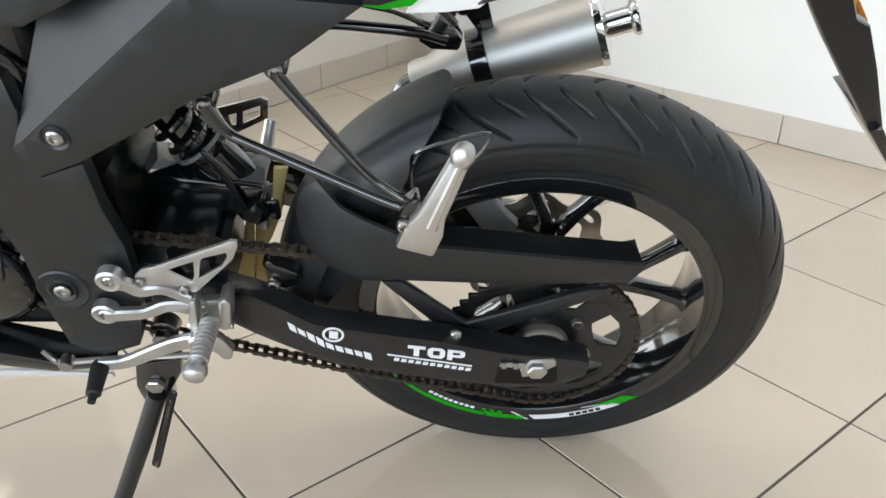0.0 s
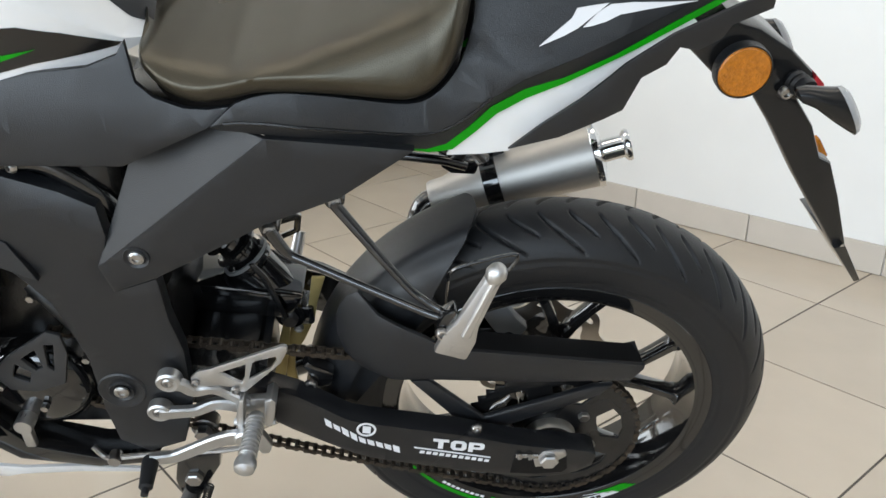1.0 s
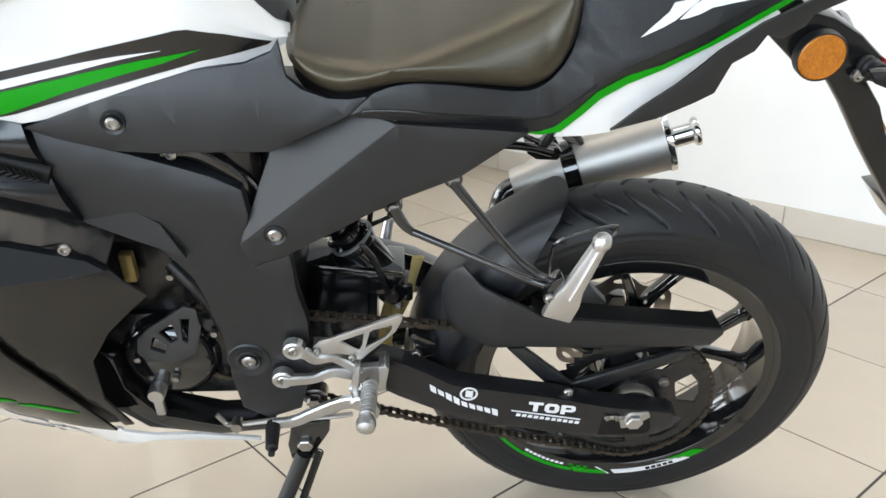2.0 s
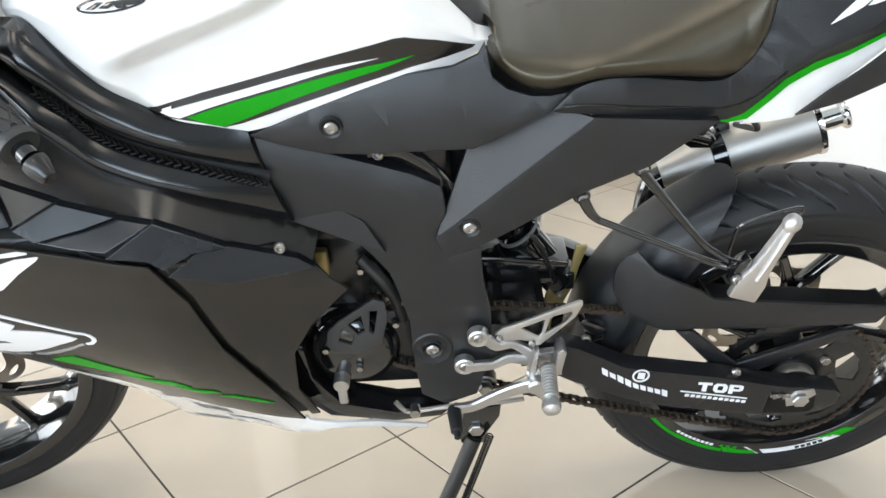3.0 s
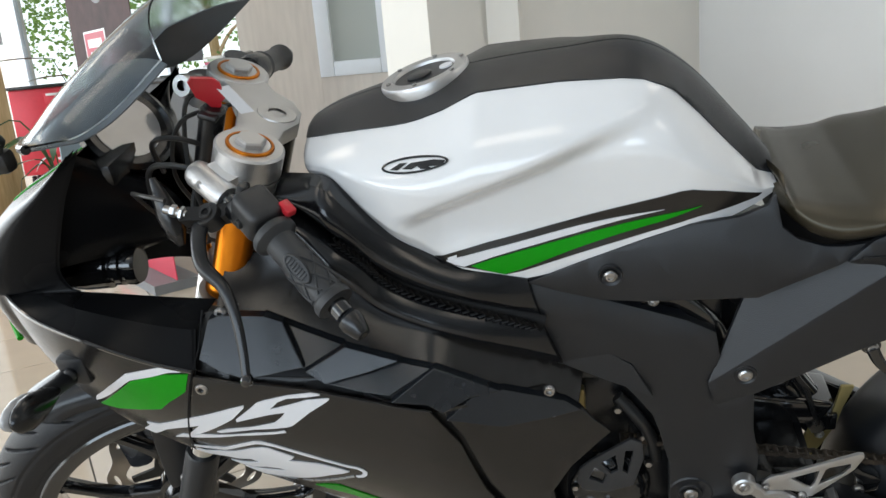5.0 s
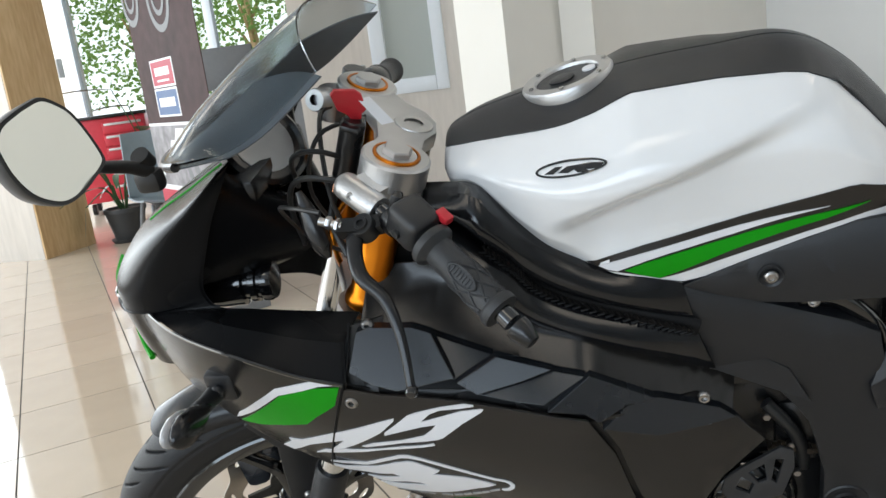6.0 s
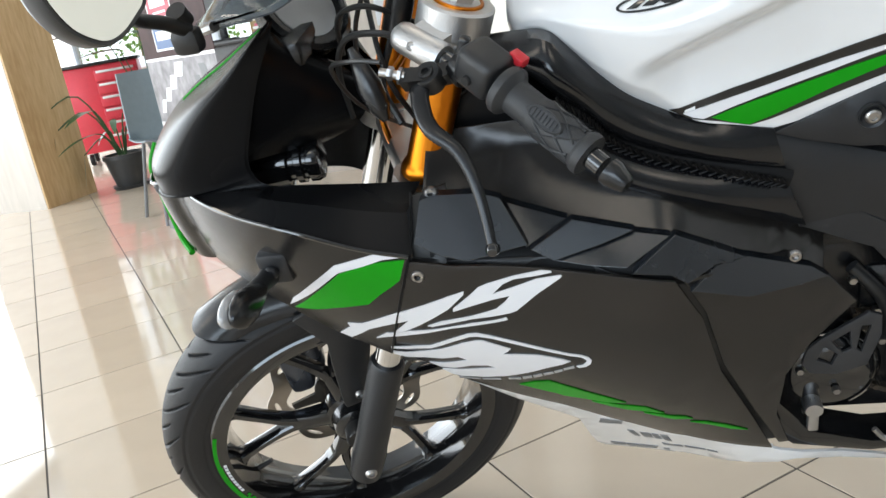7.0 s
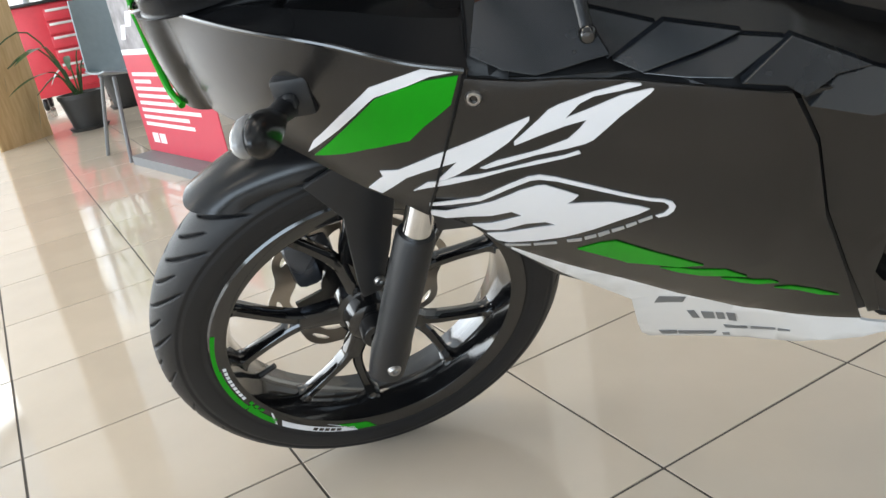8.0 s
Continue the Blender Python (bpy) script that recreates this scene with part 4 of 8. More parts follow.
for s in (1, -1):
    bm = grid(lambda u, v: Vector((1, s, 1)) * tank_pt(u, v), 120, 52)
    part("tank_side", shell(bm, 0.004), M_WHITE, tank, "glossy white tank side")
    bm = grid(lambda u, v: Vector((1, s, 1)) * tank_pt(u, 1 + v) + Vector((0, -0.0015 * s, 0.0015)), 120, 16)
    part("tank_top", shell(bm, 0.004), M_PLASTIC, tank, "matt black tank cover")


def tank_y(x, z):
    u = float(np.interp(x, TX, np.linspace(0, 1, len(TX))))
    zb, ze = float(np.interp(x, *TS[1])), float(np.interp(x, *TS[2]))
    return tank_pt(u, min(1, max(0, (z - zb) / (ze - zb)))).y


part("tank_graphic", sheet([(-0.8337, 0.8518), (-0.77, 0.865), (-0.6804, 0.8805), (-0.5841, 0.9024), (-0.556, 0.9089), (-0.5438, 0.9093), (-0.5099, 0.9002), (-0.4651, 0.8825), (-0.4692, 0.8802), (-0.5385, 0.8733), (-0.6219, 0.8524), (-0.6863, 0.8372), (-0.7343, 0.8254), (-0.7539, 0.8225), (-0.7863, 0.8338), (-0.8174, 0.8422)], tank_y, 0.0016, 0.0015, step=0.02, round_edge=0), M_FAIRING, tank)
part("tank_graphic", sheet([(-0.7916, 0.8391), (-0.768, 0.8452), (-0.7404, 0.8508), (-0.6749, 0.8618), (-0.5976, 0.877), (-0.5338, 0.8874), (-0.5763, 0.8732), (-0.6209, 0.8618), (-0.6768, 0.847), (-0.7334, 0.8298), (-0.7547, 0.8239), (-0.7712, 0.8296)], tank_y, 0.0016, 0.0028, step=0.02, round_edge=0), M_GREEN, tank)
part("tank_graphic", sheet([(-0.82, 0.8475), (-0.7987, 0.8519), (-0.7605, 0.8585), (-0.6734, 0.8733), (-0.6185, 0.8823), (-0.5739, 0.8876), (-0.619, 0.8783), (-0.6745, 0.8654), (-0.7399, 0.8539), (-0.7675, 0.8479), (-0.8001, 0.8394), (-0.81, 0.8425)], tank_y, 0.0016, 0.0028, step=0.02, round_edge=0), M_DECALW, tank)

# seat: a rounded lip runs along its lower edge, the top dips in the middle
SEAT_EDGE = [(-0.452, -0.06, 0.882), (-0.45, -0.085, 0.874), (-0.441, -0.106, 0.866), (-0.418, -0.122, 0.852), (-0.391, -0.13, 0.846), (-0.362, -0.132, 0.85), (-0.336, -0.134, 0.857), (-0.31, -0.135, 0.859), (-0.279, -0.136, 0.859), (-0.248, -0.136, 0.857), (-0.206, -0.135, 0.853), (-0.19, -0.134, 0.854), (-0.174, -0.131, 0.86), (-0.159, -0.127, 0.875), (-0.147, -0.12, 0.897), (-0.141, -0.112, 0.919), (-0.136, -0.1, 0.949)]
SEAT_TOP = ([-0.47, -0.437, -0.405, -0.36, -0.3, -0.24, -0.19, -0.155, -0.112], [0.884, 0.886, 0.88, 0.878, 0.89, 0.911, 0.934, 0.955, 0.985])
seat_edge = smooth_line(SEAT_EDGE, 5)


def seat_pt(k, v, s):
    e = seat_edge[k]
    u = k / (len(seat_edge) - 1)
    lip = 0.013 + 0.006 * math.sin(math.pi * u)
    tuck = Vector((0.012 * (max(0.0, 1 - u * 6) - max(0.0, (u - 0.72) / 0.28)), 0, 0.002 * max(0.0, (u - 0.72) / 0.28)))
    if v < 0:
        p = e + Vector((0, 0.03 * -v, 0.002))
    elif v < 1:
        p = e + Vector((0, 0.004 - 0.009 * math.sin(v * math.pi / 2), lip * v)) + tuck * v
    else:
        a = (v - 1) * math.pi / 2
        q = e + Vector((0, -0.005, lip)) + tuck
        xt = q.x - 0.02 * max(0.0, 1 - u * 5) + 0.03 * max(0.0, (u - 0.75) / 0.25)
        zt = max(float(np.interp(xt, *SEAT_TOP)), q.z + 0.004)
        f = v - 1
        up = float(np.interp(f, [0, 0.12, 0.3, 0.45, 0.7, 1], [0, 0.3, 0.7, 0.86, 0.97, 1]))
        across = float(np.interp(f, [0, 0.12, 0.3, 0.45, 0.7, 1], [1, 0.97, 0.88, 0.74, 0.4, 0]))
        p = Vector((xt + (q.x - xt) * math.cos(a), q.y * across, q.z + (zt - q.z) * up))
    return Vector((p.x, p.y * s, p.z))


SEAT_V = [-2, -1, 0, 0.25, 0.5, 0.75, 1, 1.06, 1.15, 1.3, 1.45, 1.6, 1.8, 2]
bm = bmesh.new()
for s in (1, -1):
    g = [[bm.verts.new(seat_pt(k, v, s)) for v in SEAT_V] for k in range(len(seat_edge))]
    for a, c in zip(g, g[1:]):
        for m in range(len(SEAT_V) - 1):
            bm.faces.new((a[m], c[m], c[m + 1], a[m + 1]))
bmesh.ops.remove_doubles(bm, verts=bm.verts, dist=0.0004)
bmesh.ops.recalc_face_normals(bm, faces=bm.faces)
part("seat", bm, M_SEAT, bike, "black leatherette rider seat", sharp=70)

# swingarm and chain guard
def arm_y(x, z=0.0):
    # the outer face draws in towards the pivot and slightly towards the axle
    return -0.14 + 0.33 * max(0.0, -0.25 - x) + 0.1 * max(0.0, x + 0.03)


part("swingarm", sheet([(-0.3939, 0.4293), (-0.3728, 0.4346), (-0.3305, 0.4316), (-0.2966, 0.4209), (-0.2695, 0.4117), (-0.2355, 0.4088), (-0.1952, 0.4005), (-0.1269, 0.3867), (-0.0567, 0.3672), (0.001, 0.3544), (0.0496, 0.3404), (0.0603, 0.3323), (0.0572, 0.312), (0.0364, 0.3007), (0.0108, 0.2971), (-0.0302, 0.3004), (-0.067, 0.3064), (-0.1252, 0.3172), (-0.1966, 0.3335), (-0.2317, 0.3426), (-0.2596, 0.3499), (-0.2952, 0.3565), (-0.3382, 0.3658), (-0.3702, 0.3762), (-0.4012, 0.3838)], arm_y, 0.03, step=0.02, round_edge=0.003), M_SWING, bike, "black swingarm with white maker lettering")
part("swingarm_top", loft([[(a, arm_y(a) + 0.002, b - 0.0015), (c, arm_y(a) + 0.035, d), (c, arm_y(a) + 0.035, d - 0.05), (a, arm_y(a) + 0.004, b - 0.012)] for a, b, c, d in [(-0.3939, 0.4293, -0.4057, 0.3969), (-0.3728, 0.4346, -0.3833, 0.4045), (-0.3305, 0.4316, -0.3387, 0.4035), (-0.2966, 0.4209, -0.3023, 0.4008), (-0.2695, 0.4117, -0.2737, 0.3955), (-0.2355, 0.4088, -0.2384, 0.3917), (-0.1952, 0.4005, -0.1965, 0.3842), (-0.1269, 0.3867, -0.1257, 0.3723), (-0.0567, 0.3672, -0.0531, 0.3547), (0.001, 0.3544, 0.0068, 0.3391), (0.0496, 0.3404, 0.0577, 0.3214)]]), M_SWING, bike)
part("swing_root", loft([[(x, y0, z1), (x, 0.03, z1 + 0.006), (x, 0.03, z0), (x, y0, z0)] for x, y0, z0, z1 in ((-0.47, -0.07, 0.4, 0.46), (-0.41, -0.075, 0.395, 0.462), (-0.37, -0.08, 0.395, 0.452))]), M_SWING, bike)
part("swingarm_arm", flat_plate([[(-0.4, 0.475), (-0.316, 0.447), (-0.225, 0.394), (-0.04, 0.372), (0.036, 0.356), (0.046, 0.318), (0.02, 0.284), (-0.063, 0.295), (-0.269, 0.356), (-0.41, 0.4)]], 0.03, side(0.113), 0.004), M_GLOSS, bike)

OUT = (0, -1, 0)
# ---- rear end ----
part("sprocket", flat_plate([[((0.118 if k % 2 else 0.126) * math.cos(2 * math.pi * k / 94), (0.118 if k % 2 else 0.126) * math.sin(2 * math.pi * k / 94)) for k in range(94)]]
    + [[(r * math.cos(radians(a0 + da)), r * math.sin(radians(a0 + da))) for r, da in ((0.072, -17), (0.098, -19), (0.102, -8), (0.102, 8), (0.098, 19), (0.072, 17), (0.068, 8), (0.068, -8))] for a0 in (15, 75, 135, 195, 255, 315)], 0.005, side(-0.098), 0.0008), M_DARK, rear_wheel, "dark steel chain sprocket with cut-outs")
part("sprocket_hub", lathe([(0.016, 0.01), (0.02, 0.013), (0.033, 0.012), (0.036, 0.007), (0.036, -0.03), (0, -0.03), (0, 0.003), (0.016, 0.003)], (0, -0.101, 0), OUT, 32), mat("dull_steel", (0.22, 0.21, 0.19), 0.4, metal=0.9), rear_wheel, "turned aluminium sprocket carrier")
for k in range(6):
    a = radians(45 + 60 * k)
    part("sprocket_bolt", hexnut((0.06 * math.cos(a), -0.099, 0.06 * math.sin(a)), OUT, 0.008, 0.007), M_STEEL, rear_wheel)


def wave_disc(R, r, y, n=8, t=0.004):
    outer = [((R + 0.008 * math.cos(n * 2 * math.pi * k / 96)) * math.cos(2 * math.pi * k / 96), (R + 0.008 * math.cos(n * 2 * math.pi * k / 96)) * math.sin(2 * math.pi * k / 96)) for k in range(96)]
    holes = [[((r + 0.007 * math.cos(n * 2 * math.pi * k / 96)) * math.cos(2 * math.pi * k / 96), (r + 0.007 * math.cos(n * 2 * math.pi * k / 96)) * math.sin(2 * math.pi * k / 96)) for k in range(96)]]
    for k in range(n):
        a0 = 360 / n * k
        rr = 0.5 * (R + r) + 0.007
        holes.append([((rr + 0.0045 * math.sin(2 * math.pi * q / 10)) * math.cos(radians(a0 + 7 * math.cos(2 * math.pi * q / 10))), (rr + 0.0045 * math.sin(2 * math.pi * q / 10)) * math.sin(radians(a0 + 7 * math.cos(2 * math.pi * q / 10)))) for q in range(10)])
    return flat_plate([outer] + holes, t, side(y))


M_DISC = mat("bronzed_brake_steel", (0.42, 0.38, 0.33), 0.3, metal=1.0)
part("brake_disc", wave_disc(0.105, 0.075, 0.062), M_DISC, rear_wheel, "wave-edged steel brake disc")
part("brake_disc", wave_disc(0.138, 0.105, 0.055), M_DISC, front_wheel, "wave-edged steel brake disc")
part("disc_carrier", flat_plate([[((0.104 if k % 8 < 2 else 0.06) * math.cos(2 * math.pi * k / 48), (0.104 if k % 8 < 2 else 0.06) * math.sin(2 * math.pi * k / 48)) for k in range(48)]], 0.005, side(0.052)), M_DARK, front_wheel)
part("rear_caliper", join(box((-0.12, 0.05, 0.375), (-0.04, 0.085, 0.445), 0.012), box((-0.1, 0.045, 0.34), (-0.03, 0.075, 0.4), 0.01)), M_DARK, bike)
part("caliper_cover", flat_plate([[(-0.09, 0.445), (-0.05, 0.452), (-0.035, 0.43), (-0.018, 0.412), (-0.03, 0.395), (-0.045, 0.405), (-0.06, 0.398), (-0.072, 0.415)]], 0.02, side(0.03), 0.004), M_GREY, bike, "grey plastic brake cover")

# chain: plates and rollers along both runs and round the sprocket
chain_line = []
for k in range(41):
    t = k / 40
    chain_line.append((-0.62 + t * (0.006 + 0.62) - 0.005, 0.515 + t * (0.439 - 0.515)))
for k in range(1, 30):
    a = radians(88 - 180 * k / 30)
    chain_line.append((0.006 + 0.1225 * math.cos(a), 0.317 + 0.1225 * math.sin(a)))
for k in range(41):
    t = k / 40
    chain_line.append((0.002 + t * (-0.62 - 0.002), 0.195 + t * (0.40 - 0.195) + 0.012 * math.sin(math.pi * t) * -1))
cl = [Vector((x, 0, z)) for x, z in chain_line]
dist = [0.0]
for a, b in zip(cl, cl[1:]):
    dist.append(dist[-1] + (b - a).length)


def chain_at(s):
    return Vector((float(np.interp(s, dist, [p.x for p in cl])), 0, float(np.interp(s, dist, [p.z for p in cl]))))


bm = bmesh.new()
s, k = 0.0, 0
while s + 0.0127 < dist[-1]:
    a, b = chain_at(s), chain_at(s + 0.0127)
    ang = math.atan2(b.z - a.z, b.x - a.x)
    mid = (a + b) / 2
    dy = 0.0062 if k % 2 else 0.0045
    for sg in (-1, 1):
        prof = [(-0.0095, -0.002), (-0.0095, 0.002), (-0.0065, 0.0046), (0, 0.0034), (0.0065, 0.0046), (0.0095, 0.002), (0.0095, -0.002), (0.0065, -0.0046), (0, -0.0034), (-0.0065, -0.0046)]
        f, bk = [], []
        for u, v in prof:
            x, z = mid.x + u * math.cos(ang) - v * math.sin(ang), mid.z + u * math.sin(ang) + v * math.cos(ang)
            f.append(bm.verts.new((x, -0.0795 + sg * dy - 0.0007, z)))
            bk.append(bm.verts.new((x, -0.0795 + sg * dy + 0.0007, z)))
        bm.faces.new(f)
        bm.faces.new(bk[::-1])
        for q in range(10):
            bm.faces.new((f[q], bk[q], bk[(q + 1) % 10], f[(q + 1) % 10]))
    r1, r2 = [], []
    for q in range(8):
        w = 2 * math.pi * q / 8
        r1.append(bm.verts.new((a.x + 0.0036 * math.cos(w), -0.0795 - 0.0078, a.z + 0.0036 * math.sin(w))))
        r2.append(bm.verts.new((a.x + 0.0036 * math.cos(w), -0.0795 + 0.0078, a.z + 0.0036 * math.sin(w))))
    bm.faces.new(r1)
    for q in range(8):
        bm.faces.new((r1[q], r2[q], r2[(q + 1) % 8], r1[(q + 1) % 8]))
    s += 0.0127
    k += 1
part("chain", bm, M_CHAIN, bike, "oily roller chain")

# rear hugger and chain guard
def hug(u, v):
    s = v * 2 - 1
    a0 = 111 + 17 * abs(s) ** 2.2
    a = radians(a0 + (181 - a0) * u)
    r = 0.35 - 0.052 * abs(s) ** 2.6 - 0.005 * min(1.0, max(0.0, (abs(s) - 0.42) / 0.06)) * (1 - u)
    w = 0.079 - 0.006 * (1 - u)
    return Vector((0.016 + r * math.cos(a), w * math.sin(s * 1.45) / math.sin(1.45), 0.32 + r * math.sin(a)))


part("rear_hugger", shell(grid(hug, 40, 31), 0.004), M_PLASTIC, bike, "matt black rear wheel hugger", sharp=60)


def hug_side(u, v):
    a = radians(127.5 + 42 * u)
    r = 0.3 - (0.036 * math.sin(math.pi * (0.1 + 0.75 * u)) + 0.004) * v
    return Vector((0.016 + r * math.cos(a), -0.062 - 0.006 * v * v, 0.32 + r * math.sin(a)))


part("hugger_flank", shell(grid(hug_side, 26, 8), 0.004), M_PLASTIC, bike, sharp=60)
def guard(x, z):
    # the front of the guard curves in towards the wheel and sits against the hugger
    return -0.11 + 4.2 * max(0.0, -0.19 - x) ** 2 + 1.6 * max(0.0, z - 0.485) ** 2 + 0.12 * max(0.0, 0.47 - z)


part("chain_guard", sheet([(-0.2517, 0.5757), (-0.2276, 0.5521), (-0.199, 0.5388), (-0.1697, 0.5243), (-0.1458, 0.5078), (-0.0784, 0.5002), (0.0152, 0.4891), (0.1049, 0.4787), (0.1047, 0.4725), (0.0914, 0.45), (-0.0442, 0.4482), (-0.1717, 0.4556), (-0.2098, 0.4538), (-0.2499, 0.4664), (-0.2703, 0.4805), (-0.2792, 0.5061), (-0.2794, 0.5307), (-0.275, 0.5482), (-0.2655, 0.5652)], guard, 0.006, step=0.02, round_edge=0.002), M_PLASTIC, bike, "matt black chain guard")
# top face of the guard, given a darker black than its side
GUARD_TOP = [(-0.158, 0.517), (-0.152, 0.511), (-0.1458, 0.5065), (-0.0784, 0.4985), (0.0152, 0.4875), (0.1043, 0.477)]
part("guard_top", loft([[(x, -0.1085, z), (x, -0.104, z + 0.0005), (x, -0.066, z - 0.003), (x, -0.066, z - 0.008), (x, -0.1085, z - 0.006)] for x, z in GUARD_TOP]), M_INNER, bike)
part("guard_end", loft([[(x, -0.1085, z0), (x, -0.1085, z1), (x, -0.062, z1), (x, -0.062, z0)] for x, z0, z1 in ((0.089, 0.452, 0.472), (0.1035, 0.472, 0.476))]), M_PLASTIC, bike)
part("guard_brace", flat_plate([[(-0.19, 0.444), (-0.165, 0.444), (-0.09, 0.372), (0.05, 0.43), (0.075, 0.432), (0.06, 0.414), (-0.07, 0.35), (-0.11, 0.35)]], 0.01, side(-0.1), 0.003), M_PLASTIC, bike)
part("guard_bolt", bolt((-0.1031, -0.1274, 0.3859), OUT, 0.008), M_STEEL, bike)
# swingarm fittings
part("axle_block", flat_plate([[(-0.029, 0.323), (-0.021, 0.318), (-0.004, 0.322), (0.019, 0.341), (0.015, 0.351), (-0.013, 0.351), (-0.02, 0.342), (-0.029, 0.34)]], 0.006, side(-0.1395), 0.002), M_ALU, bike, "cast chain tension block")
part("axle_nut", hexnut((-0.0053, -0.139, 0.3365), OUT, 0.0125, 0.009), M_ALU, bike)
part("adjuster_bolt", join(tube([(-0.05, -0.14, 0.345), (-0.02, -0.14, 0.343)], 0.0035, 8), hexnut((-0.048, -0.14, 0.345), (1, 0, 0), 0.007, 0.006), hexnut((-0.034, -0.14, 0.344), (1, 0, 0), 0.007, 0.006)), M_STEEL, bike)
part("swingarm_bolt", hexnut((0.0497, -0.0931, 0.3024), OUT, 0.008, 0.01), M_STEEL, bike)
# flat dark patch standing for the shade inside the axle slot
part("slot_shade", sheet([(-0.0516, 0.3441), (-0.0451, 0.3529), (0.0054, 0.3461), (0.0194, 0.3376), (0.0233, 0.3107), (0.0175, 0.3033), (-0.0234, 0.3065), (-0.0542, 0.3099)], arm_y, 0.001, 0.0006, step=0, round_edge=0), M_INNER, bike)
# lettering of the swingarm as plain white shapes
x0, z0 = -0.297, 0.401
for k in range(9):
    w = 0.0095
    x, z = x0 + 0.0108 * k, z0 - 0.0043 * k
    h = 0.012 if k in (0, 2, 3, 8) else 0.009
    part("logo_bar", sheet([(x + 0.0015, z - h / 2 - 0.003), (x + w, z - h / 2 - 0.007), (x + w - 0.001, z + h / 2 - 0.007), (x, z + h / 2 - 0.003)], arm_y, 0.0008, 0.0008, step=0, round_edge=0), M_DECALW, bike)
part("logo_ring", lathe([(0.0125, 0), (0.0125, 0.001), (0.0098, 0.001), (0.0098, 0)], (-0.2435, -0.14, 0.3995), (0, -1, 0), 24, True), M_DECALW, bike)
part("logo_mark", flat_plate([[(-0.2485, 0.3945), (-0.2385, 0.3925), (-0.2375, 0.4045), (-0.2475, 0.4065)]], 0.001, side(-0.1412)), M_DECALW, bike)
LETTERS = (
    [[(0, 1), (1, 1), (1, 0.74), (0.66, 0.74), (0.66, 0), (0.34, 0), (0.34, 0.74), (0, 0.74)]],
    [[(0.2, 0), (0.8, 0), (1, 0.25), (1, 0.75), (0.8, 1), (0.2, 1), (0, 0.75), (0, 0.25)], [(0.34, 0.24), (0.3, 0.35), (0.3, 0.65), (0.34, 0.76), (0.66, 0.76), (0.7, 0.65), (0.7, 0.35), (0.66, 0.24)]],
    [[(0, 0), (0.3, 0), (0.3, 0.3), (0.8, 0.3), (1, 0.45), (1, 0.87), (0.82, 1), (0, 1)], [(0.3, 0.52), (0.3, 0.79), (0.72, 0.79), (0.72, 0.52)]],
)
for k, loops in enumerate(LETTERS):  # the word TOP
    x, z = -0.1595 + 0.0232 * k, 0.381 - 0.0042 * k
    part("letter", flat_plate([[(x + 0.0205 * u + 0.001 * v, z - 0.0175 - 0.003 * u + 0.0175 * v) for u, v in loop] for loop in loops], 0.001, side(-0.1412)), M_DECALW, bike)
part("logo_line", flat_plate([[(-0.183, 0.3635), (-0.083, 0.3415), (-0.083, 0.3435), (-0.183, 0.3655)]], 0.001, side(-0.1412)), M_DECALW, bike)
for k in range(11):
    x = -0.176 + 0.0085 * k
    z = 0.3535 - 0.0019 * k
    part("logo_bar", flat_plate([[(x, z), (x + 0.006, z - 0.001), (x + 0.0072, z + 0.0035), (x + 0.0015, z + 0.0048)]], 0.001, side(-0.1412)), M_DECALW, bike)

# silencer
SD = Vector((0.1898, -0.003, 0.0657)).normalized()
SP = Vector((-0.065, 0.188, 0.5606))
part("silencer", lathe([(0.0, -0.095), (0.024, -0.095), (0.026, -0.09), (0.0265, -0.07), (0.04, -0.03), (0.0415, -0.012), (0.0475, 0.151), (0.0, 0.151)], SP, SD, 40), M_BRUSH, bike, "brushed aluminium silencer")
part("silencer_cap", lathe([(0.048, 0.148), (0.0495, 0.15), (0.0495, 0.157), (0.043, 0.159), (0.024, 0.164), (0.018, 0.164), (0.0, 0.162)], SP, SD, 40), M_CHROME, bike)
part("silencer_outlet", lathe([(0.0165, 0.16), (0.0165, 0.192), (0.0225, 0.196), (0.0235, 0.2), (0.0225, 0.203), (0.0195, 0.203), (0.0145, 0.199), (0.013, 0.17), (0, 0.168)], SP, SD, 28), M_CHROME, bike, "chrome exhaust outlet")
part("silencer_clamp", lathe([(0.042, -0.012), (0.0445, -0.011), (0.0445, 0.011), (0.042, 0.012)], SP, SD, 40, True), M_GLOSS, bike)
part("clamp_bracket", join(flat_plate([[(-0.07, 0.6), (-0.052, 0.608), (-0.062, 0.648), (-0.082, 0.66), (-0.11, 0.655), (-0.112, 0.632), (-0.088, 0.625)]], 0.006, side(0.186), 0.002), bolt((-0.092, 0.182, 0.64), OUT, 0.011, 0.008)), M_GLOSS, bike)
part("exhaust_pipe", tube([(-0.145, 0.188, 0.528), (-0.165, 0.188, 0.51), (-0.175, 0.18, 0.46), (-0.18, 0.16, 0.36), (-0.3, 0.12, 0.29), (-0.5, 0.05, 0.27)], 0.021, 14, 5), M_GLOSS, bike)
part("subframe_rail", tube([(-0.36, 0.09, 0.66), (-0.254, 0.1, 0.659), (-0.198, 0.1, 0.655), (-0.147, 0.1, 0.649), (-0.114, 0.104, 0.637)], 0.0065, 10, 4), M_GLOSS, bike)
part("subframe_tube", tube([(-0.25, 0.09, 0.705), (-0.209, 0.1, 0.684), (-0.172, 0.1, 0.675), (-0.134, 0.105, 0.654)], 0.004, 8, 4), M_GLOSS, bike)
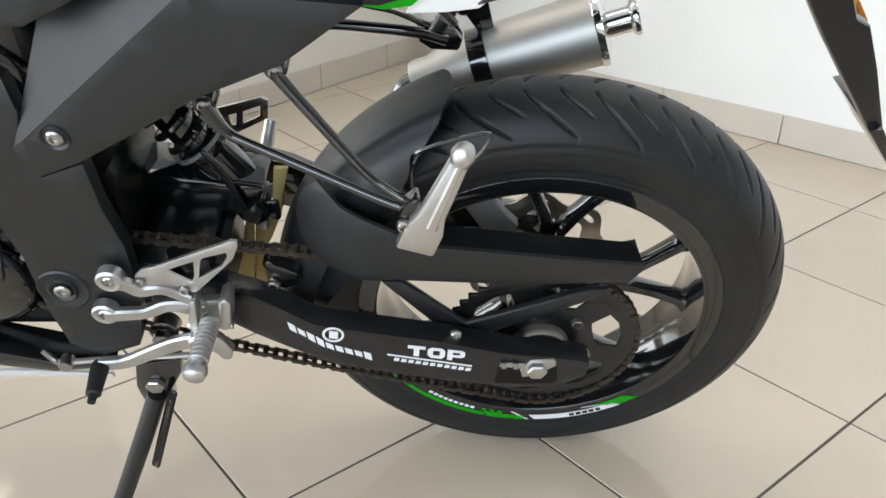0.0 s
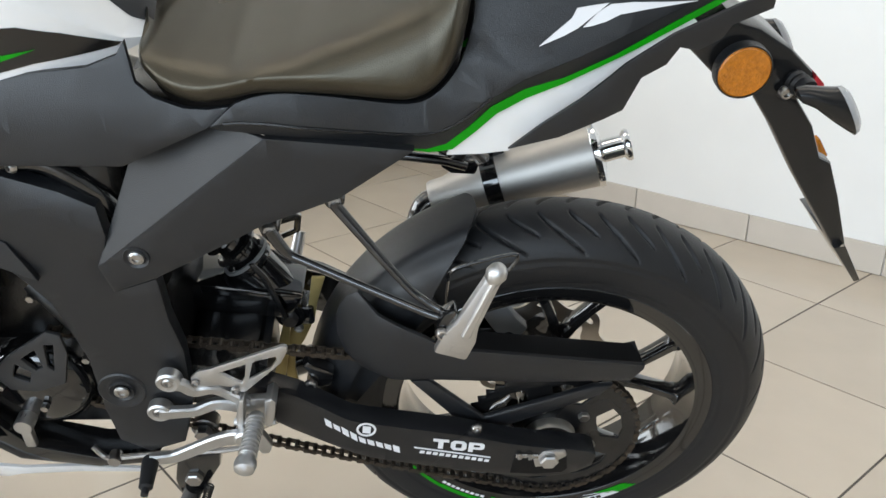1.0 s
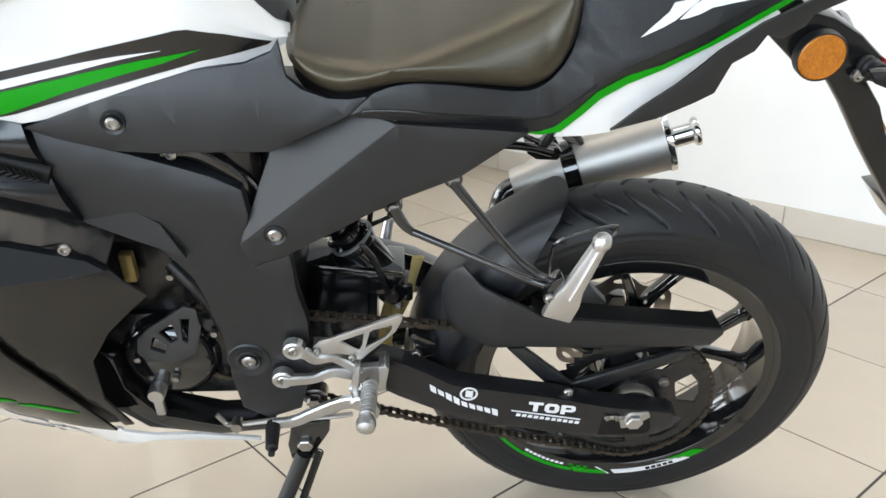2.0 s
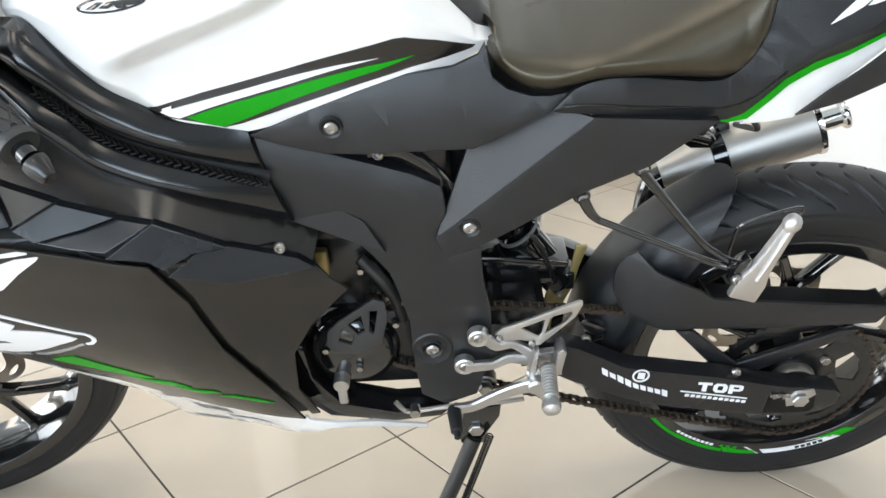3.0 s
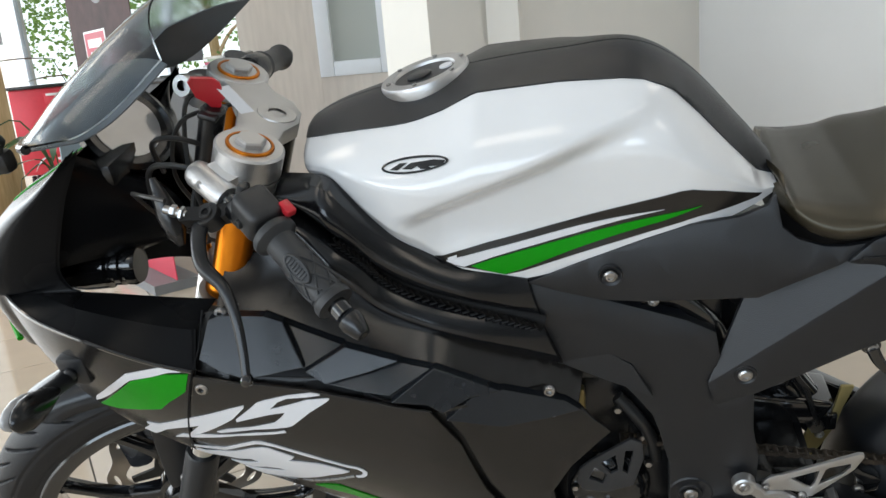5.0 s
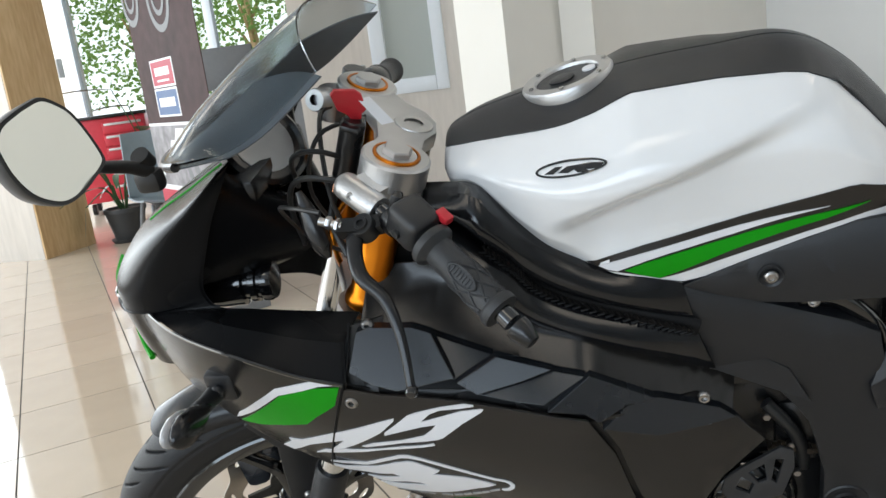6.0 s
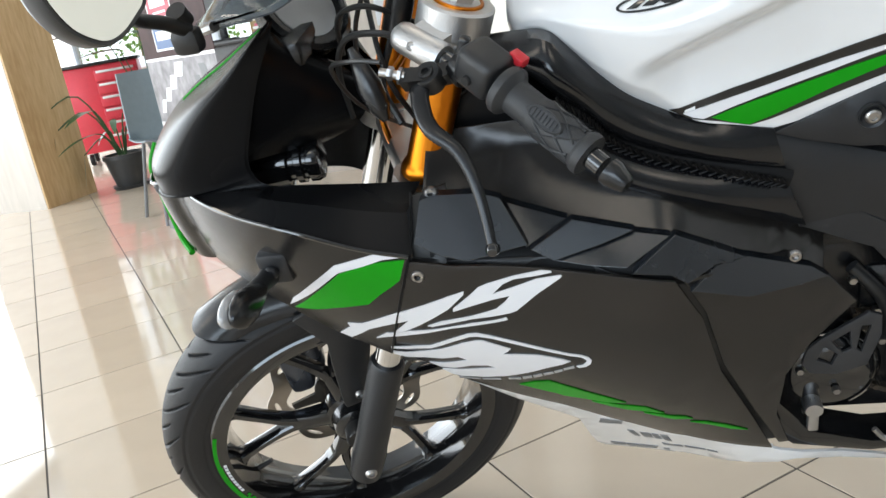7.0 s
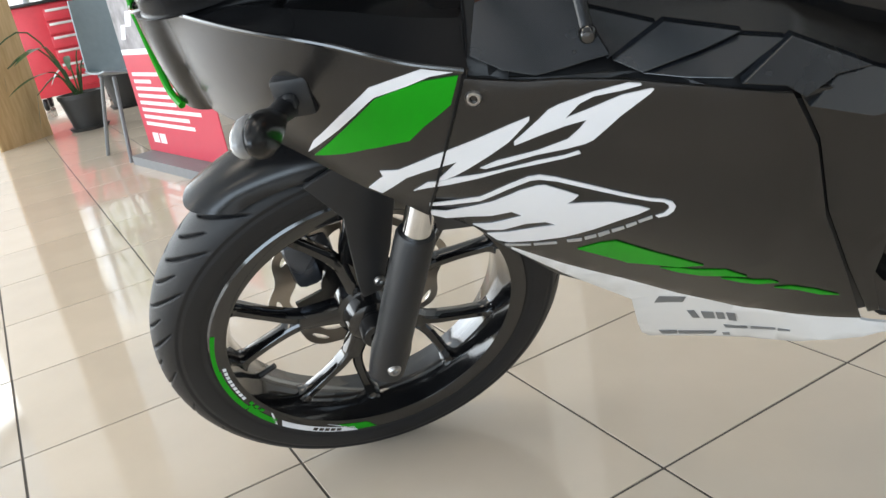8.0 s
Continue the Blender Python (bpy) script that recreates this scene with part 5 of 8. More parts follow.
part("hanger_block", flat_plate([[(-0.15, 0.637), (-0.1, 0.634), (-0.094, 0.625), (-0.098, 0.61), (-0.132, 0.612), (-0.146, 0.622)]], 0.03, side(0.125), 0.004), M_GLOSS, bike)
rib = [(0.0085 + 0.0012 * (k % 2), 0.0035 * k) for k in range(18)]
part("ribbed_hose", lathe([(0, 0)] + rib + [(0, 0.063)], (-0.127, 0.12, 0.638), (0.026, 0.0, 0.045), 14), M_CABLE, bike, "ribbed black rubber hose")

# passenger footrest and its two stays
part("stay", tube([(-0.2696, -0.1205, 0.7311), (-0.2614, -0.123, 0.7182), (-0.1968, -0.145, 0.6419), (-0.1734, -0.153, 0.6234), (-0.1591, -0.158, 0.6158), (-0.1468, -0.162, 0.6122)], [0.0075, 0.0062, 0.0048, 0.0048, 0.0048, 0.0046], 12, 5), M_GLOSS, bike, "gloss black tubular footrest stay")
part("stay", tube([(-0.3397, -0.1174, 0.6935), (-0.33, -0.119, 0.6743), (-0.3196, -0.121, 0.6624), (-0.3031, -0.125, 0.6556), (-0.1979, -0.15, 0.6175), (-0.1712, -0.156, 0.6085), (-0.1523, -0.162, 0.6052)], [0.0075, 0.0068, 0.0052, 0.0048, 0.0048, 0.0048, 0.0046], 12, 5), M_GLOSS, bike, "gloss black tubular footrest stay")
for p in ((-0.2696, -0.1165, 0.7311), (-0.3397, -0.1134, 0.6935)):
    part("stay_end", lathe([(0, 0.004), (0.01, 0.004), (0.011, 0.002), (0.011, -0.02), (0, -0.02)], p, OUT, 20), M_GLOSS, bike)
    part("stay_bolt", bolt((p[0], p[1] - 0.004, p[2]), OUT, 0.0075, 0.005), M_STEEL, bike)
part("peg_bracket", flat_plate([[(-0.163, 0.5979), (-0.1615, 0.6168), (-0.156, 0.6304), (-0.1446, 0.6391), (-0.1395, 0.6325), (-0.1448, 0.6169), (-0.1504, 0.5922), (-0.1569, 0.5893)]], 0.02, side(-0.186), 0.003), M_GLOSS, bike)
part("peg_bolt", bolt((-0.157, -0.187, 0.6087), OUT, 0.0075), M_STEEL, bike)
peg_foot = Vector((-0.1429, -0.194, 0.5909))
peg_dir = Vector((0.0386, 0.004, 0.0963)).normalized()
peg_side = Vector((peg_dir.z, 0, -peg_dir.x)).normalized()
on_peg = lambda u, v, n: peg_foot + peg_dir * v + peg_side * u + peg_dir.cross(peg_side) * n
L = 0.1038
part("passenger_peg", join(
    flat_plate([[(-0.019, -0.014), (0.019, -0.012), (0.0185, 0.014), (0.0125, 0.034), (0.0085, L), (-0.0085, L), (-0.0135, 0.032), (-0.0195, 0.012)]], 0.012, on_peg, 0.0035),
    cast_bar([on_peg(0.003, 0.022, -0.001), on_peg(0.001, 0.06, -0.0025), on_peg(0, L - 0.008, -0.001)], [0.009, 0.0075, 0.006], 0.006, 3),
    lathe([(0, 0.0125), (0.006, 0.011), (0.0095, 0.007), (0.0115, 0), (0.0095, -0.006), (0.0085, -0.01), (0, -0.011)], on_peg(0, L, 0.005), peg_dir, 20)), M_ALU, bike, "folded cast aluminium passenger footrest")
part("peg_button", lathe([(0, 0.003), (0.004, 0.0025), (0.006, 0), (0.006, -0.004)], on_peg(0.004, 0.022, 0), tuple(peg_dir.cross(peg_side) * -1), 14), M_ALU, bike)
part("wire_guard", tube([(-0.15, -0.13, 0.59), (-0.15, -0.14, 0.64), (-0.142, -0.145, 0.662), (-0.085, -0.15, 0.685), (-0.08, -0.15, 0.675), (-0.1, -0.145, 0.64)], 0.0022, 6, 3), M_GLOSS, bike)

# shock, brackets and parts in the gap
SHOCK = Vector((-0.347, 0.035, 0.454))
SHOCK_UP = Vector((-0.037, 0.0, 0.056))
part("shock_body", lathe([(0, 0.0), (0.018, 0.0), (0.024, 0.016), (0.029, 0.022), (0.029, 0.088), (0.031, 0.09), (0.033, 0.094), (0.033, 0.1), (0.022, 0.1), (0.02, 0.2), (0, 0.2)], SHOCK, SHOCK_UP, 28), M_GLOSS, bike, "black rear shock absorber")
spring = [(0.028 * math.cos(a), 0.028 * math.sin(a), 0.1 + 0.1 * a / (2 * math.pi * 4.5)) for a in np.linspace(0, 2 * math.pi * 4.5, 80)]
bm = tube(spring, 0.005, 8)
bm.transform(basis(SHOCK, SHOCK_UP))
part("shock_spring", bm, M_GLOSS, bike)
part("shock_ring", lathe([(0.03, 0.101), (0.034, 0.1015), (0.034, 0.106), (0.03, 0.106)], SHOCK, SHOCK_UP, 28, True), M_GREY, bike)
part("shock_eye", join(lathe([(0, 0.012), (0.019, 0.012), (0.021, 0.009), (0.021, -0.03), (0, -0.03)], (-0.3496, 0.02, 0.456), OUT, 24), box((-0.338, 0.012, 0.438), (-0.318, 0.05, 0.47), 0.004)), M_GLOSS, bike)
part("shock_bolt", hexnut((-0.3496, 0.008, 0.456), OUT, 0.0115, 0.01), M_STEEL, bike)
part("link_strip", flat_plate([[(-0.3912, 0.5612), (-0.3846, 0.5628), (-0.3696, 0.5407), (-0.363, 0.5194), (-0.3479, 0.4731), (-0.3541, 0.4677), (-0.3693, 0.5127), (-0.3779, 0.5374)]], 0.004, side(-0.012), 0.001), M_DARK, bike)
part("olive_bracket", flat_plate([[(-0.318, 0.5168), (-0.3007, 0.5168), (-0.3124, 0.4762), (-0.3175, 0.4463), (-0.334, 0.4064), (-0.3494, 0.3786), (-0.3518, 0.3507), (-0.3487, 0.3186), (-0.3392, 0.2976), (-0.3669, 0.2977), (-0.3645, 0.3455), (-0.3506, 0.4398), (-0.3277, 0.4536)]], 0.006, side(0.017), 0.001), M_BRASS, bike, "olive gold metal linkage bracket")
part("olive_bracket", flat_plate([[(-0.3586, 0.4493), (-0.3494, 0.4503), (-0.3559, 0.3969), (-0.3657, 0.3353), (-0.4015, 0.3439), (-0.3801, 0.3668), (-0.3694, 0.4067)]], 0.006, side(0.006), 0.001), M_BRASS, bike, "olive gold metal linkage bracket")
part("bracket_bolt", bolt((-0.3403, 0.015, 0.4313), OUT, 0.007), M_ALU, bike)
part("link_arm", flat_plate([[(-0.5406, 0.5179), (-0.5066, 0.5229), (-0.4426, 0.5181), (-0.3726, 0.5064), (-0.3272, 0.4997), (-0.3441, 0.4663), (-0.3533, 0.4591), (-0.4462, 0.4716), (-0.5429, 0.4873)]], 0.07, side(0.0), 0.006), M_GLOSS, bike, "black linkage arm")
part("guard_lug", flat_plate([[(-0.3262, 0.455), (-0.3187, 0.4441), (-0.314, 0.4197), (-0.3033, 0.4159), (-0.2889, 0.4197), (-0.2853, 0.4404), (-0.2961, 0.4477), (-0.3107, 0.455), (-0.3175, 0.4622)]], 0.02, side(-0.084), 0.003), M_GLOSS, bike)
part("lug_bolt", bolt((-0.3154, -0.0863, 0.426), OUT, 0.0085), M_STEEL, bike)
part("right_hanger", flat_plate([[(-0.4106, 0.5121), (-0.351, 0.5295), (-0.3429, 0.5244), (-0.3467, 0.4964), (-0.3906, 0.4729), (-0.402, 0.4856)], [(-0.3979, 0.5007), (-0.387, 0.5043), (-0.39, 0.4856), (-0.396, 0.4856)], [(-0.3777, 0.5069), (-0.3544, 0.5157), (-0.3566, 0.5), (-0.3808, 0.4874)]], 0.005, side(0.15), 0.001), M_STEEL, bike, "cut-out aluminium heel guard of the far side")
part("right_peg", tube([(-0.3542, 0.2, 0.4606), (-0.3622, 0.18, 0.4268), (-0.3675, 0.17, 0.4117)], [0.0085, 0.01, 0.0125], 12), M_ALU, bike)
part("right_peg_joint", tube([(-0.3675, 0.17, 0.4117), (-0.3686, 0.15, 0.3942)], [0.017, 0.019], 14), M_ALU, bike)
part("swing_pivot", join(lathe([(0, 0.1), (0.035, 0.1), (0.035, -0.1), (0, -0.1)], (-0.45, 0, 0.44), OUT, 24), box((-0.45, -0.09, 0.41), (-0.38, 0.09, 0.47), 0.012)), M_DARK, bike)

# engine
part("engine_case", box((-0.8, -0.075, 0.33), (-0.53, 0.12, 0.5), 0.03), M_DARK, bike, "black engine case with bolted covers")
part("cylinder_block", box((-0.76, -0.06, 0.45), (-0.56, 0.11, 0.62), 0.03), M_DARK, bike)
part("gearbox", box((-0.62, -0.07, 0.36), (-0.47, 0.1, 0.58), 0.02), M_DARK, bike)
part("engine_cover", lathe([(0, 0.03), (0.045, 0.03), (0.06, 0.022), (0.068, 0.008), (0.07, -0.03)], (-0.655, -0.07, 0.425), OUT, 40), M_GLOSS, bike)
part("sprocket_cover", flat_plate([[(-0.69, 0.456), (-0.685, 0.48), (-0.668, 0.497), (-0.615, 0.536), (-0.6, 0.53), (-0.598, 0.5), (-0.612, 0.45), (-0.648, 0.436), (-0.68, 0.44)],
    [(-0.672, 0.462), (-0.664, 0.484), (-0.648, 0.47), (-0.654, 0.452)], [(-0.655, 0.492), (-0.635, 0.507), (-0.632, 0.478), (-0.642, 0.472)], [(-0.622, 0.515), (-0.611, 0.515), (-0.62, 0.472), (-0.626, 0.478)]], 0.006, side(-0.106), 0.0012), mat("grey_cast_cover", (0.045, 0.045, 0.047), 0.45, metal=0.3), bike, "dark grey openwork sprocket cover")
for p in ((-0.692, -0.1, 0.444), (-0.676, -0.105, 0.392), (-0.647, -0.102, 0.408), (-0.607, -0.082, 0.44), (-0.6, -0.08, 0.52), (-0.63, -0.08, 0.57), (-0.72, -0.09, 0.38), (-0.59, -0.078, 0.468)):
    part("engine_bolt", hexnut(p, OUT, 0.0055, 0.008), M_STEEL, bike)
part("engine_hose", tube([(-0.63, -0.075, 0.585), (-0.6, -0.085, 0.55), (-0.585, -0.08, 0.51), (-0.58, -0.07, 0.47)], 0.009, 10, 5), M_CABLE, bike)
part("engine_fitting", join(box((-0.69, -0.085, 0.56), (-0.672, -0.07, 0.6), 0.004), box((-0.69, -0.085, 0.592), (-0.672, -0.07, 0.605), 0.004)), M_BRASS, bike)
part("gear_spindle", join(lathe([(0, 0.016), (0.011, 0.016), (0.012, 0.013), (0.012, -0.01), (0, -0.01)], (-0.676, -0.104, 0.385), OUT, 18), box((-0.683, -0.118, 0.345), (-0.669, -0.108, 0.385), 0.003)), M_ALU, bike, "steel gear spindle clamp")
part("belly_trim", sheet([(-0.744, 0.472), (-0.759, 0.418), (-0.756, 0.372), (-0.7, 0.315), (-0.601, 0.297), (-0.532, 0.304), (-0.52, 0.318), (-0.6, 0.315), (-0.68, 0.34), (-0.717, 0.395), (-0.722, 0.45)], lambda x, z: -0.112, 0.05, step=0.04, round_edge=0.006), M_GLOSS, bike)

# shift lever, rider footrest, heel guard
part("heel_guard", flat_plate([[(-0.4498, 0.4863), (-0.4402, 0.4963), (-0.4248, 0.5008), (-0.3386, 0.5375), (-0.3325, 0.5367), (-0.332, 0.5307), (-0.3408, 0.5106), (-0.3489, 0.5017), (-0.3873, 0.4621), (-0.3926, 0.4612), (-0.4029, 0.4696), (-0.419, 0.4734), (-0.4467, 0.4697), (-0.4508, 0.4753)], [(-0.4152, 0.4945), (-0.3827, 0.5079), (-0.3861, 0.4863), (-0.3901, 0.4771), (-0.3949, 0.479)], [(-0.3748, 0.5097), (-0.3705, 0.5133), (-0.3464, 0.5203), (-0.3458, 0.515), (-0.3539, 0.5017), (-0.3815, 0.4826)]], 0.005, side(-0.133), 0.0012), M_ALU, bike, "cut-out aluminium heel guard")
for x, z in [(-0.4454, 0.4799), (-0.3995, 0.4668)]:
    part("heel_guard_bolt", bolt((x, -0.134, z), OUT, 0.0055, 0.004), M_STEEL, bike)
part("rest_arm", cast_bar([(-0.4749, -0.139, 0.4845), (-0.4595, -0.137, 0.4788), (-0.4484, -0.133, 0.4652), (-0.4261, -0.128, 0.4628), (-0.4052, -0.12, 0.4408), (-0.3948, -0.116, 0.4266)], [0.018, 0.0165, 0.0155, 0.013, 0.015, 0.018], 0.011), M_ALU, bike, "cast aluminium footrest arm")
part("rest_arm", cast_bar([(-0.4941, -0.138, 0.4313), (-0.4739, -0.134, 0.4287), (-0.4529, -0.128, 0.425), (-0.4307, -0.12, 0.428), (-0.4091, -0.116, 0.4216), (-0.3937, -0.114, 0.4144)], [0.018, 0.0165, 0.0155, 0.0165, 0.02, 0.022], 0.011), M_ALU, bike, "cast aluminium footrest arm")
for p in ((-0.4738, -0.1385, 0.4875), (-0.494, -0.1355, 0.4324)):
    part("arm_boss", lathe([(0.0075, 0.005), (0.012, 0.006), (0.0145, 0.004), (0.015, -0.008), (0.0, -0.008), (0, 0.002), (0.0075, 0.002)], p, OUT, 24), M_ALU, bike)
    part("arm_bolt", bolt((p[0], p[1] - 0.002, p[2]), OUT, 0.0078, 0.004), M_STEEL, bike)
part("rest_clevis", join(
    flat_plate([[(-0.3954, 0.4549), (-0.3893, 0.4568), (-0.3941, 0.4136), (-0.3984, 0.4034), (-0.4032, 0.4065), (-0.4025, 0.4237)]], 0.03, side(-0.142), 0.002),
    flat_plate([[(-0.3646, 0.4529), (-0.3561, 0.4586), (-0.3513, 0.451), (-0.3572, 0.4155), (-0.363, 0.4074), (-0.3687, 0.4095)]], 0.03, side(-0.142), 0.002),
    flat_plate([[(-0.4025, 0.4307), (-0.3632, 0.4336), (-0.3615, 0.4217), (-0.3683, 0.3963), (-0.3758, 0.3911), (-0.4034, 0.3912)]], 0.012, side(-0.118), 0.003),
    tube([(-0.407, -0.134, 0.4095), (-0.3566, -0.134, 0.4094)], 0.0048, 10)), M_ALU, bike)
part("rest_spring", join(*[lathe([(0.005, -0.0008), (0.0068, -0.0008), (0.0068, 0.0008), (0.005, 0.0008)], (x, -0.1340, 0.4145), (1, 0, 0), 14, True) for x in np.linspace(-0.3901, -0.3753, 5)]), M_STEEL, bike)
prof = [(0, -0.006), (0.009, -0.006)]
for k in range(10):
    prof += [(0.0112, k * 0.0056), (0.0112, k * 0.0056 + 0.0028), (0.0094, k * 0.0056 + 0.0036), (0.0094, k * 0.0056 + 0.005)]
prof += [(0.0105, 0.058), (0.0125, 0.061), (0.0135, 0.067), (0.0118, 0.074), (0.0065, 0.0775), (0, 0.0785)]
part("rider_peg", lathe(prof, (-0.377, -0.145, 0.427), Vector((-0.0043, -0.0758, -0.0036)), 20), M_ALU, bike, "ribbed aluminium rider footrest")
part("shift_lever", cast_bar([(-0.5139, -0.156, 0.3673), (-0.4998, -0.153, 0.3645), (-0.4808, -0.148, 0.3636), (-0.4418, -0.142, 0.3786), (-0.415, -0.145, 0.3926), (-0.3938, -0.147, 0.3969)], [0.017, 0.017, 0.0175, 0.019, 0.021, 0.023], 0.01), M_ALU, bike, "cast aluminium gear lever")
part("lever_pivot", lathe([(0, 0.008), (0.01, 0.008), (0.013, 0.005), (0.013, -0.01), (0, -0.01)], (-0.3938, -0.147, 0.3969), OUT, 20), M_ALU, bike)
part("shift_rubber", lathe([(0.0, 0.05), (0.0045, 0.05), (0.005, 0.041), (0.0085, 0.039), (0.0095, 0.02), (0.0105, 0.004), (0.009, -0.003), (0, -0.003)], (-0.5125, -0.1563, 0.3644), Vector((0.0028, -0.0376, -0.002)), 16), M_RUBBER, bike)
part("shift_rod", tube([(-0.4072, -0.115, 0.3368), (-0.445, -0.12, 0.3369), (-0.5159, -0.125, 0.3387), (-0.5708, -0.125, 0.332), (-0.5867, -0.12, 0.3286), (-0.5999, -0.115, 0.3421)], 0.0038, 8, 5), M_STEEL, bike, "bent steel shift rod")
part("rod_joint", lathe([(0, 0.008), (0.008, 0.008), (0.009, 0), (0.008, -0.008), (0, -0.008)], (-0.5708, -0.125, 0.332), OUT, 14), M_STEEL, bike)
part("rear_lug", flat_plate([[(-0.39, 0.392), (-0.3756, 0.3788), (-0.366, 0.3573), (-0.3703, 0.3407), (-0.3809, 0.3408), (-0.3863, 0.3519), (-0.395, 0.36), (-0.4, 0.378)]], 0.012, side(-0.13), 0.003), M_ALU, bike)
part("side_mount", join(hexnut((-0.4633, -0.0859, 0.3373), OUT, 0.0115, 0.012), lathe([(0, 0), (0.018, 0), (0.018, -0.02), (0, -0.02)], (-0.4633, -0.083, 0.3373), OUT, 20)), M_STEEL, bike)
# frame cover bolts
for x, y, z, r in ((-0.48, -0.1285, 0.664, 0.0085), (-0.635, -0.1285, 0.813, 0.008), (-0.538, -0.1245, 0.455, 0.0095)):
    part("cover_bolt", bolt((x, y, z), OUT, r, 0.004, 20), M_STEEL, bike)
    part("bolt_seat", lathe([(r + 0.001, -0.001), (r + 0.005, 0.0012), (r + 0.0065, -0.002), (r, -0.002)], (x, y, z), OUT, 28, True), M_PLASTIC, bike)
part("pivot_boss", lathe([(0.012, -0.003), (0.022, -0.001), (0.027, 0.0006), (0.029, -0.001), (0.029, -0.006), (0.012, -0.006)], (-0.538, -0.1235, 0.455), OUT, 32, True), M_PLASTIC, bike)
# side stand
part("stand_bracket", flat_plate([[(-0.4984, 0.3109), (-0.4408, 0.3209), (-0.443, 0.2955), (-0.4626, 0.2596), (-0.4655, 0.2347), (-0.505, 0.2349), (-0.5077, 0.2659)]], 0.02, side(-0.112), 0.004), M_GLOSS, bike)
part("stand_bolt", hexnut((-0.4805, -0.1125, 0.2729), OUT, 0.012, 0.008), M_STEEL, bike)
part("stand_leg", tube([(-0.484, -0.112, 0.25), (-0.518, -0.133, 0.17), (-0.566, -0.16, 0.062)], [0.0125, 0.0125, 0.012], 14, 4), M_CABLE, bike, "black side stand leg")
part("stand_foot", box((-0.6, -0.19, 0.044), (-0.548, -0.15, 0.056), 0.004), M_GLOSS, bike)
coil = []
pa, pb = Vector((-0.452, -0.118, 0.285)), Vector((-0.508, -0.146, 0.125))
m = basis(pa, pb - pa)
for a in np.linspace(0, 2 * math.pi * 34, 34 * 9):
    coil.append(m @ Vector((0.0052 * math.cos(a), 0.0052 * math.sin(a), 0.02 + 0.14 * a / (2 * math.pi * 34))))
part("stand_spring", tube(coil, 0.0012, 5), M_DARK, bike, "steel side stand spring")

# ---- tail ----
part("plate_holder", flat_plate([[(0.094, 0.87), (0.137, 0.9), (0.164, 0.893), (0.202, 0.872), (0.232, 0.847), (0.249, 0.82), (0.222, 0.812), (0.184, 0.819), (0.14, 0.83)]], 0.09, side(-0.045), 0.005), M_SATIN, bike, "black plastic plate holder")
part("holder_leg", flat_plate([[(0.1654, 0.8307), (0.209, 0.8345), (0.2536, 0.7809), (0.274, 0.7415), (0.2895, 0.7341), (0.3136, 0.688), (0.3481, 0.613), (0.3378, 0.6051), (0.2499, 0.7187), (0.2059, 0.7805)]], 0.024, side(-0.044), 0.004), M_SATIN, bike)
part("number_plate", flat_plate([[(0.3282, 0.6176), (0.3419, 0.621), (0.3785, 0.5675), (0.3714, 0.5647)]], 0.11, side(-0.05), 0.001), M_GLOSS, bike)
part("reflector", lathe([(0, 0.006), (0.0255, 0.006), (0.0275, 0.004), (0.0275, 0.0), (0, 0.0)], (0.147, -0.066, 0.8565), OUT, 40), M_AMBER, bike, "round amber side reflector")
part("reflector_rim", lathe([(0.0275, 0.005), (0.0288, 0.005), (0.0295, 0.002), (0.0295, -0.008), (0, -0.008), (0, -0.002), (0.0275, -0.002)], (0.147, -0.066, 0.8565), OUT, 40), M_PLASTIC, bike)
# amber bit of the far side indicator's lens
part("far_lens_piece", flat_plate([[(0.3068, 0.7231), (0.3105, 0.7247), (0.3282, 0.7009), (0.3252, 0.6969), (0.3157, 0.7041)]], 0.012, side(0.03), 0.002), M_AMBER, bike)
part("tail_lamp", loft([[(x, y, z + dz) for y, dz in ((-0.046, -0.006), (0.046, -0.006), (0.046, 0.002), (-0.046, 0.002))] for x, z in ((0.236, 0.842), (0.247, 0.832), (0.254, 0.82))]), M_RED, bike, "red tail lamp")
part("holder_bolt", bolt((0.206, -0.05, 0.826), OUT, 0.0085), M_STEEL, bike)
for s in (-1, 1):
    part("indicator_stalk", lathe([(0.011, 0), (0.0125, 0.004), (0.011, 0.008), (0.0125, 0.012), (0.011, 0.016), (0.0125, 0.02), (0.011, 0.026), (0.0, 0.026)], (0.213, s * 0.045, 0.838), Vector((0.25, s, -0.05)), 16), M_RUBBER, bike)
    long, face, w = Vector((0.54, 0, -0.84)), Vector((0.84, 0, 0.54)), Vector((0, 1, 0))
    ring = lambda c, h, d, n=20: [Vector((c[0], s * 0.09, c[1])) + long * h * math.cos(2 * math.pi * k / n) + w * d * math.sin(2 * math.pi * k / n) for k in range(n)]
    part("indicator", loft([ring((0.196, 0.843), 0.004, 0.004), ring((0.2, 0.842), 0.0095, 0.009), ring((0.213, 0.84), 0.014, 0.0125), ring((0.232, 0.832), 0.0225, 0.016), ring((0.246, 0.827), 0.028, 0.018), ring((0.254, 0.8245), 0.031, 0.0185)]), M_SATIN, bike, "black teardrop indicator")
    part("indicator_lens", loft([ring((0.2545, 0.8247), 0.0308, 0.0183), ring((0.258, 0.827), 0.0295, 0.0172), ring((0.2615, 0.829), 0.023, 0.013), ring((0.263, 0.83), 0.01, 0.006)]), M_LENS, bike, "clear indicator lens")
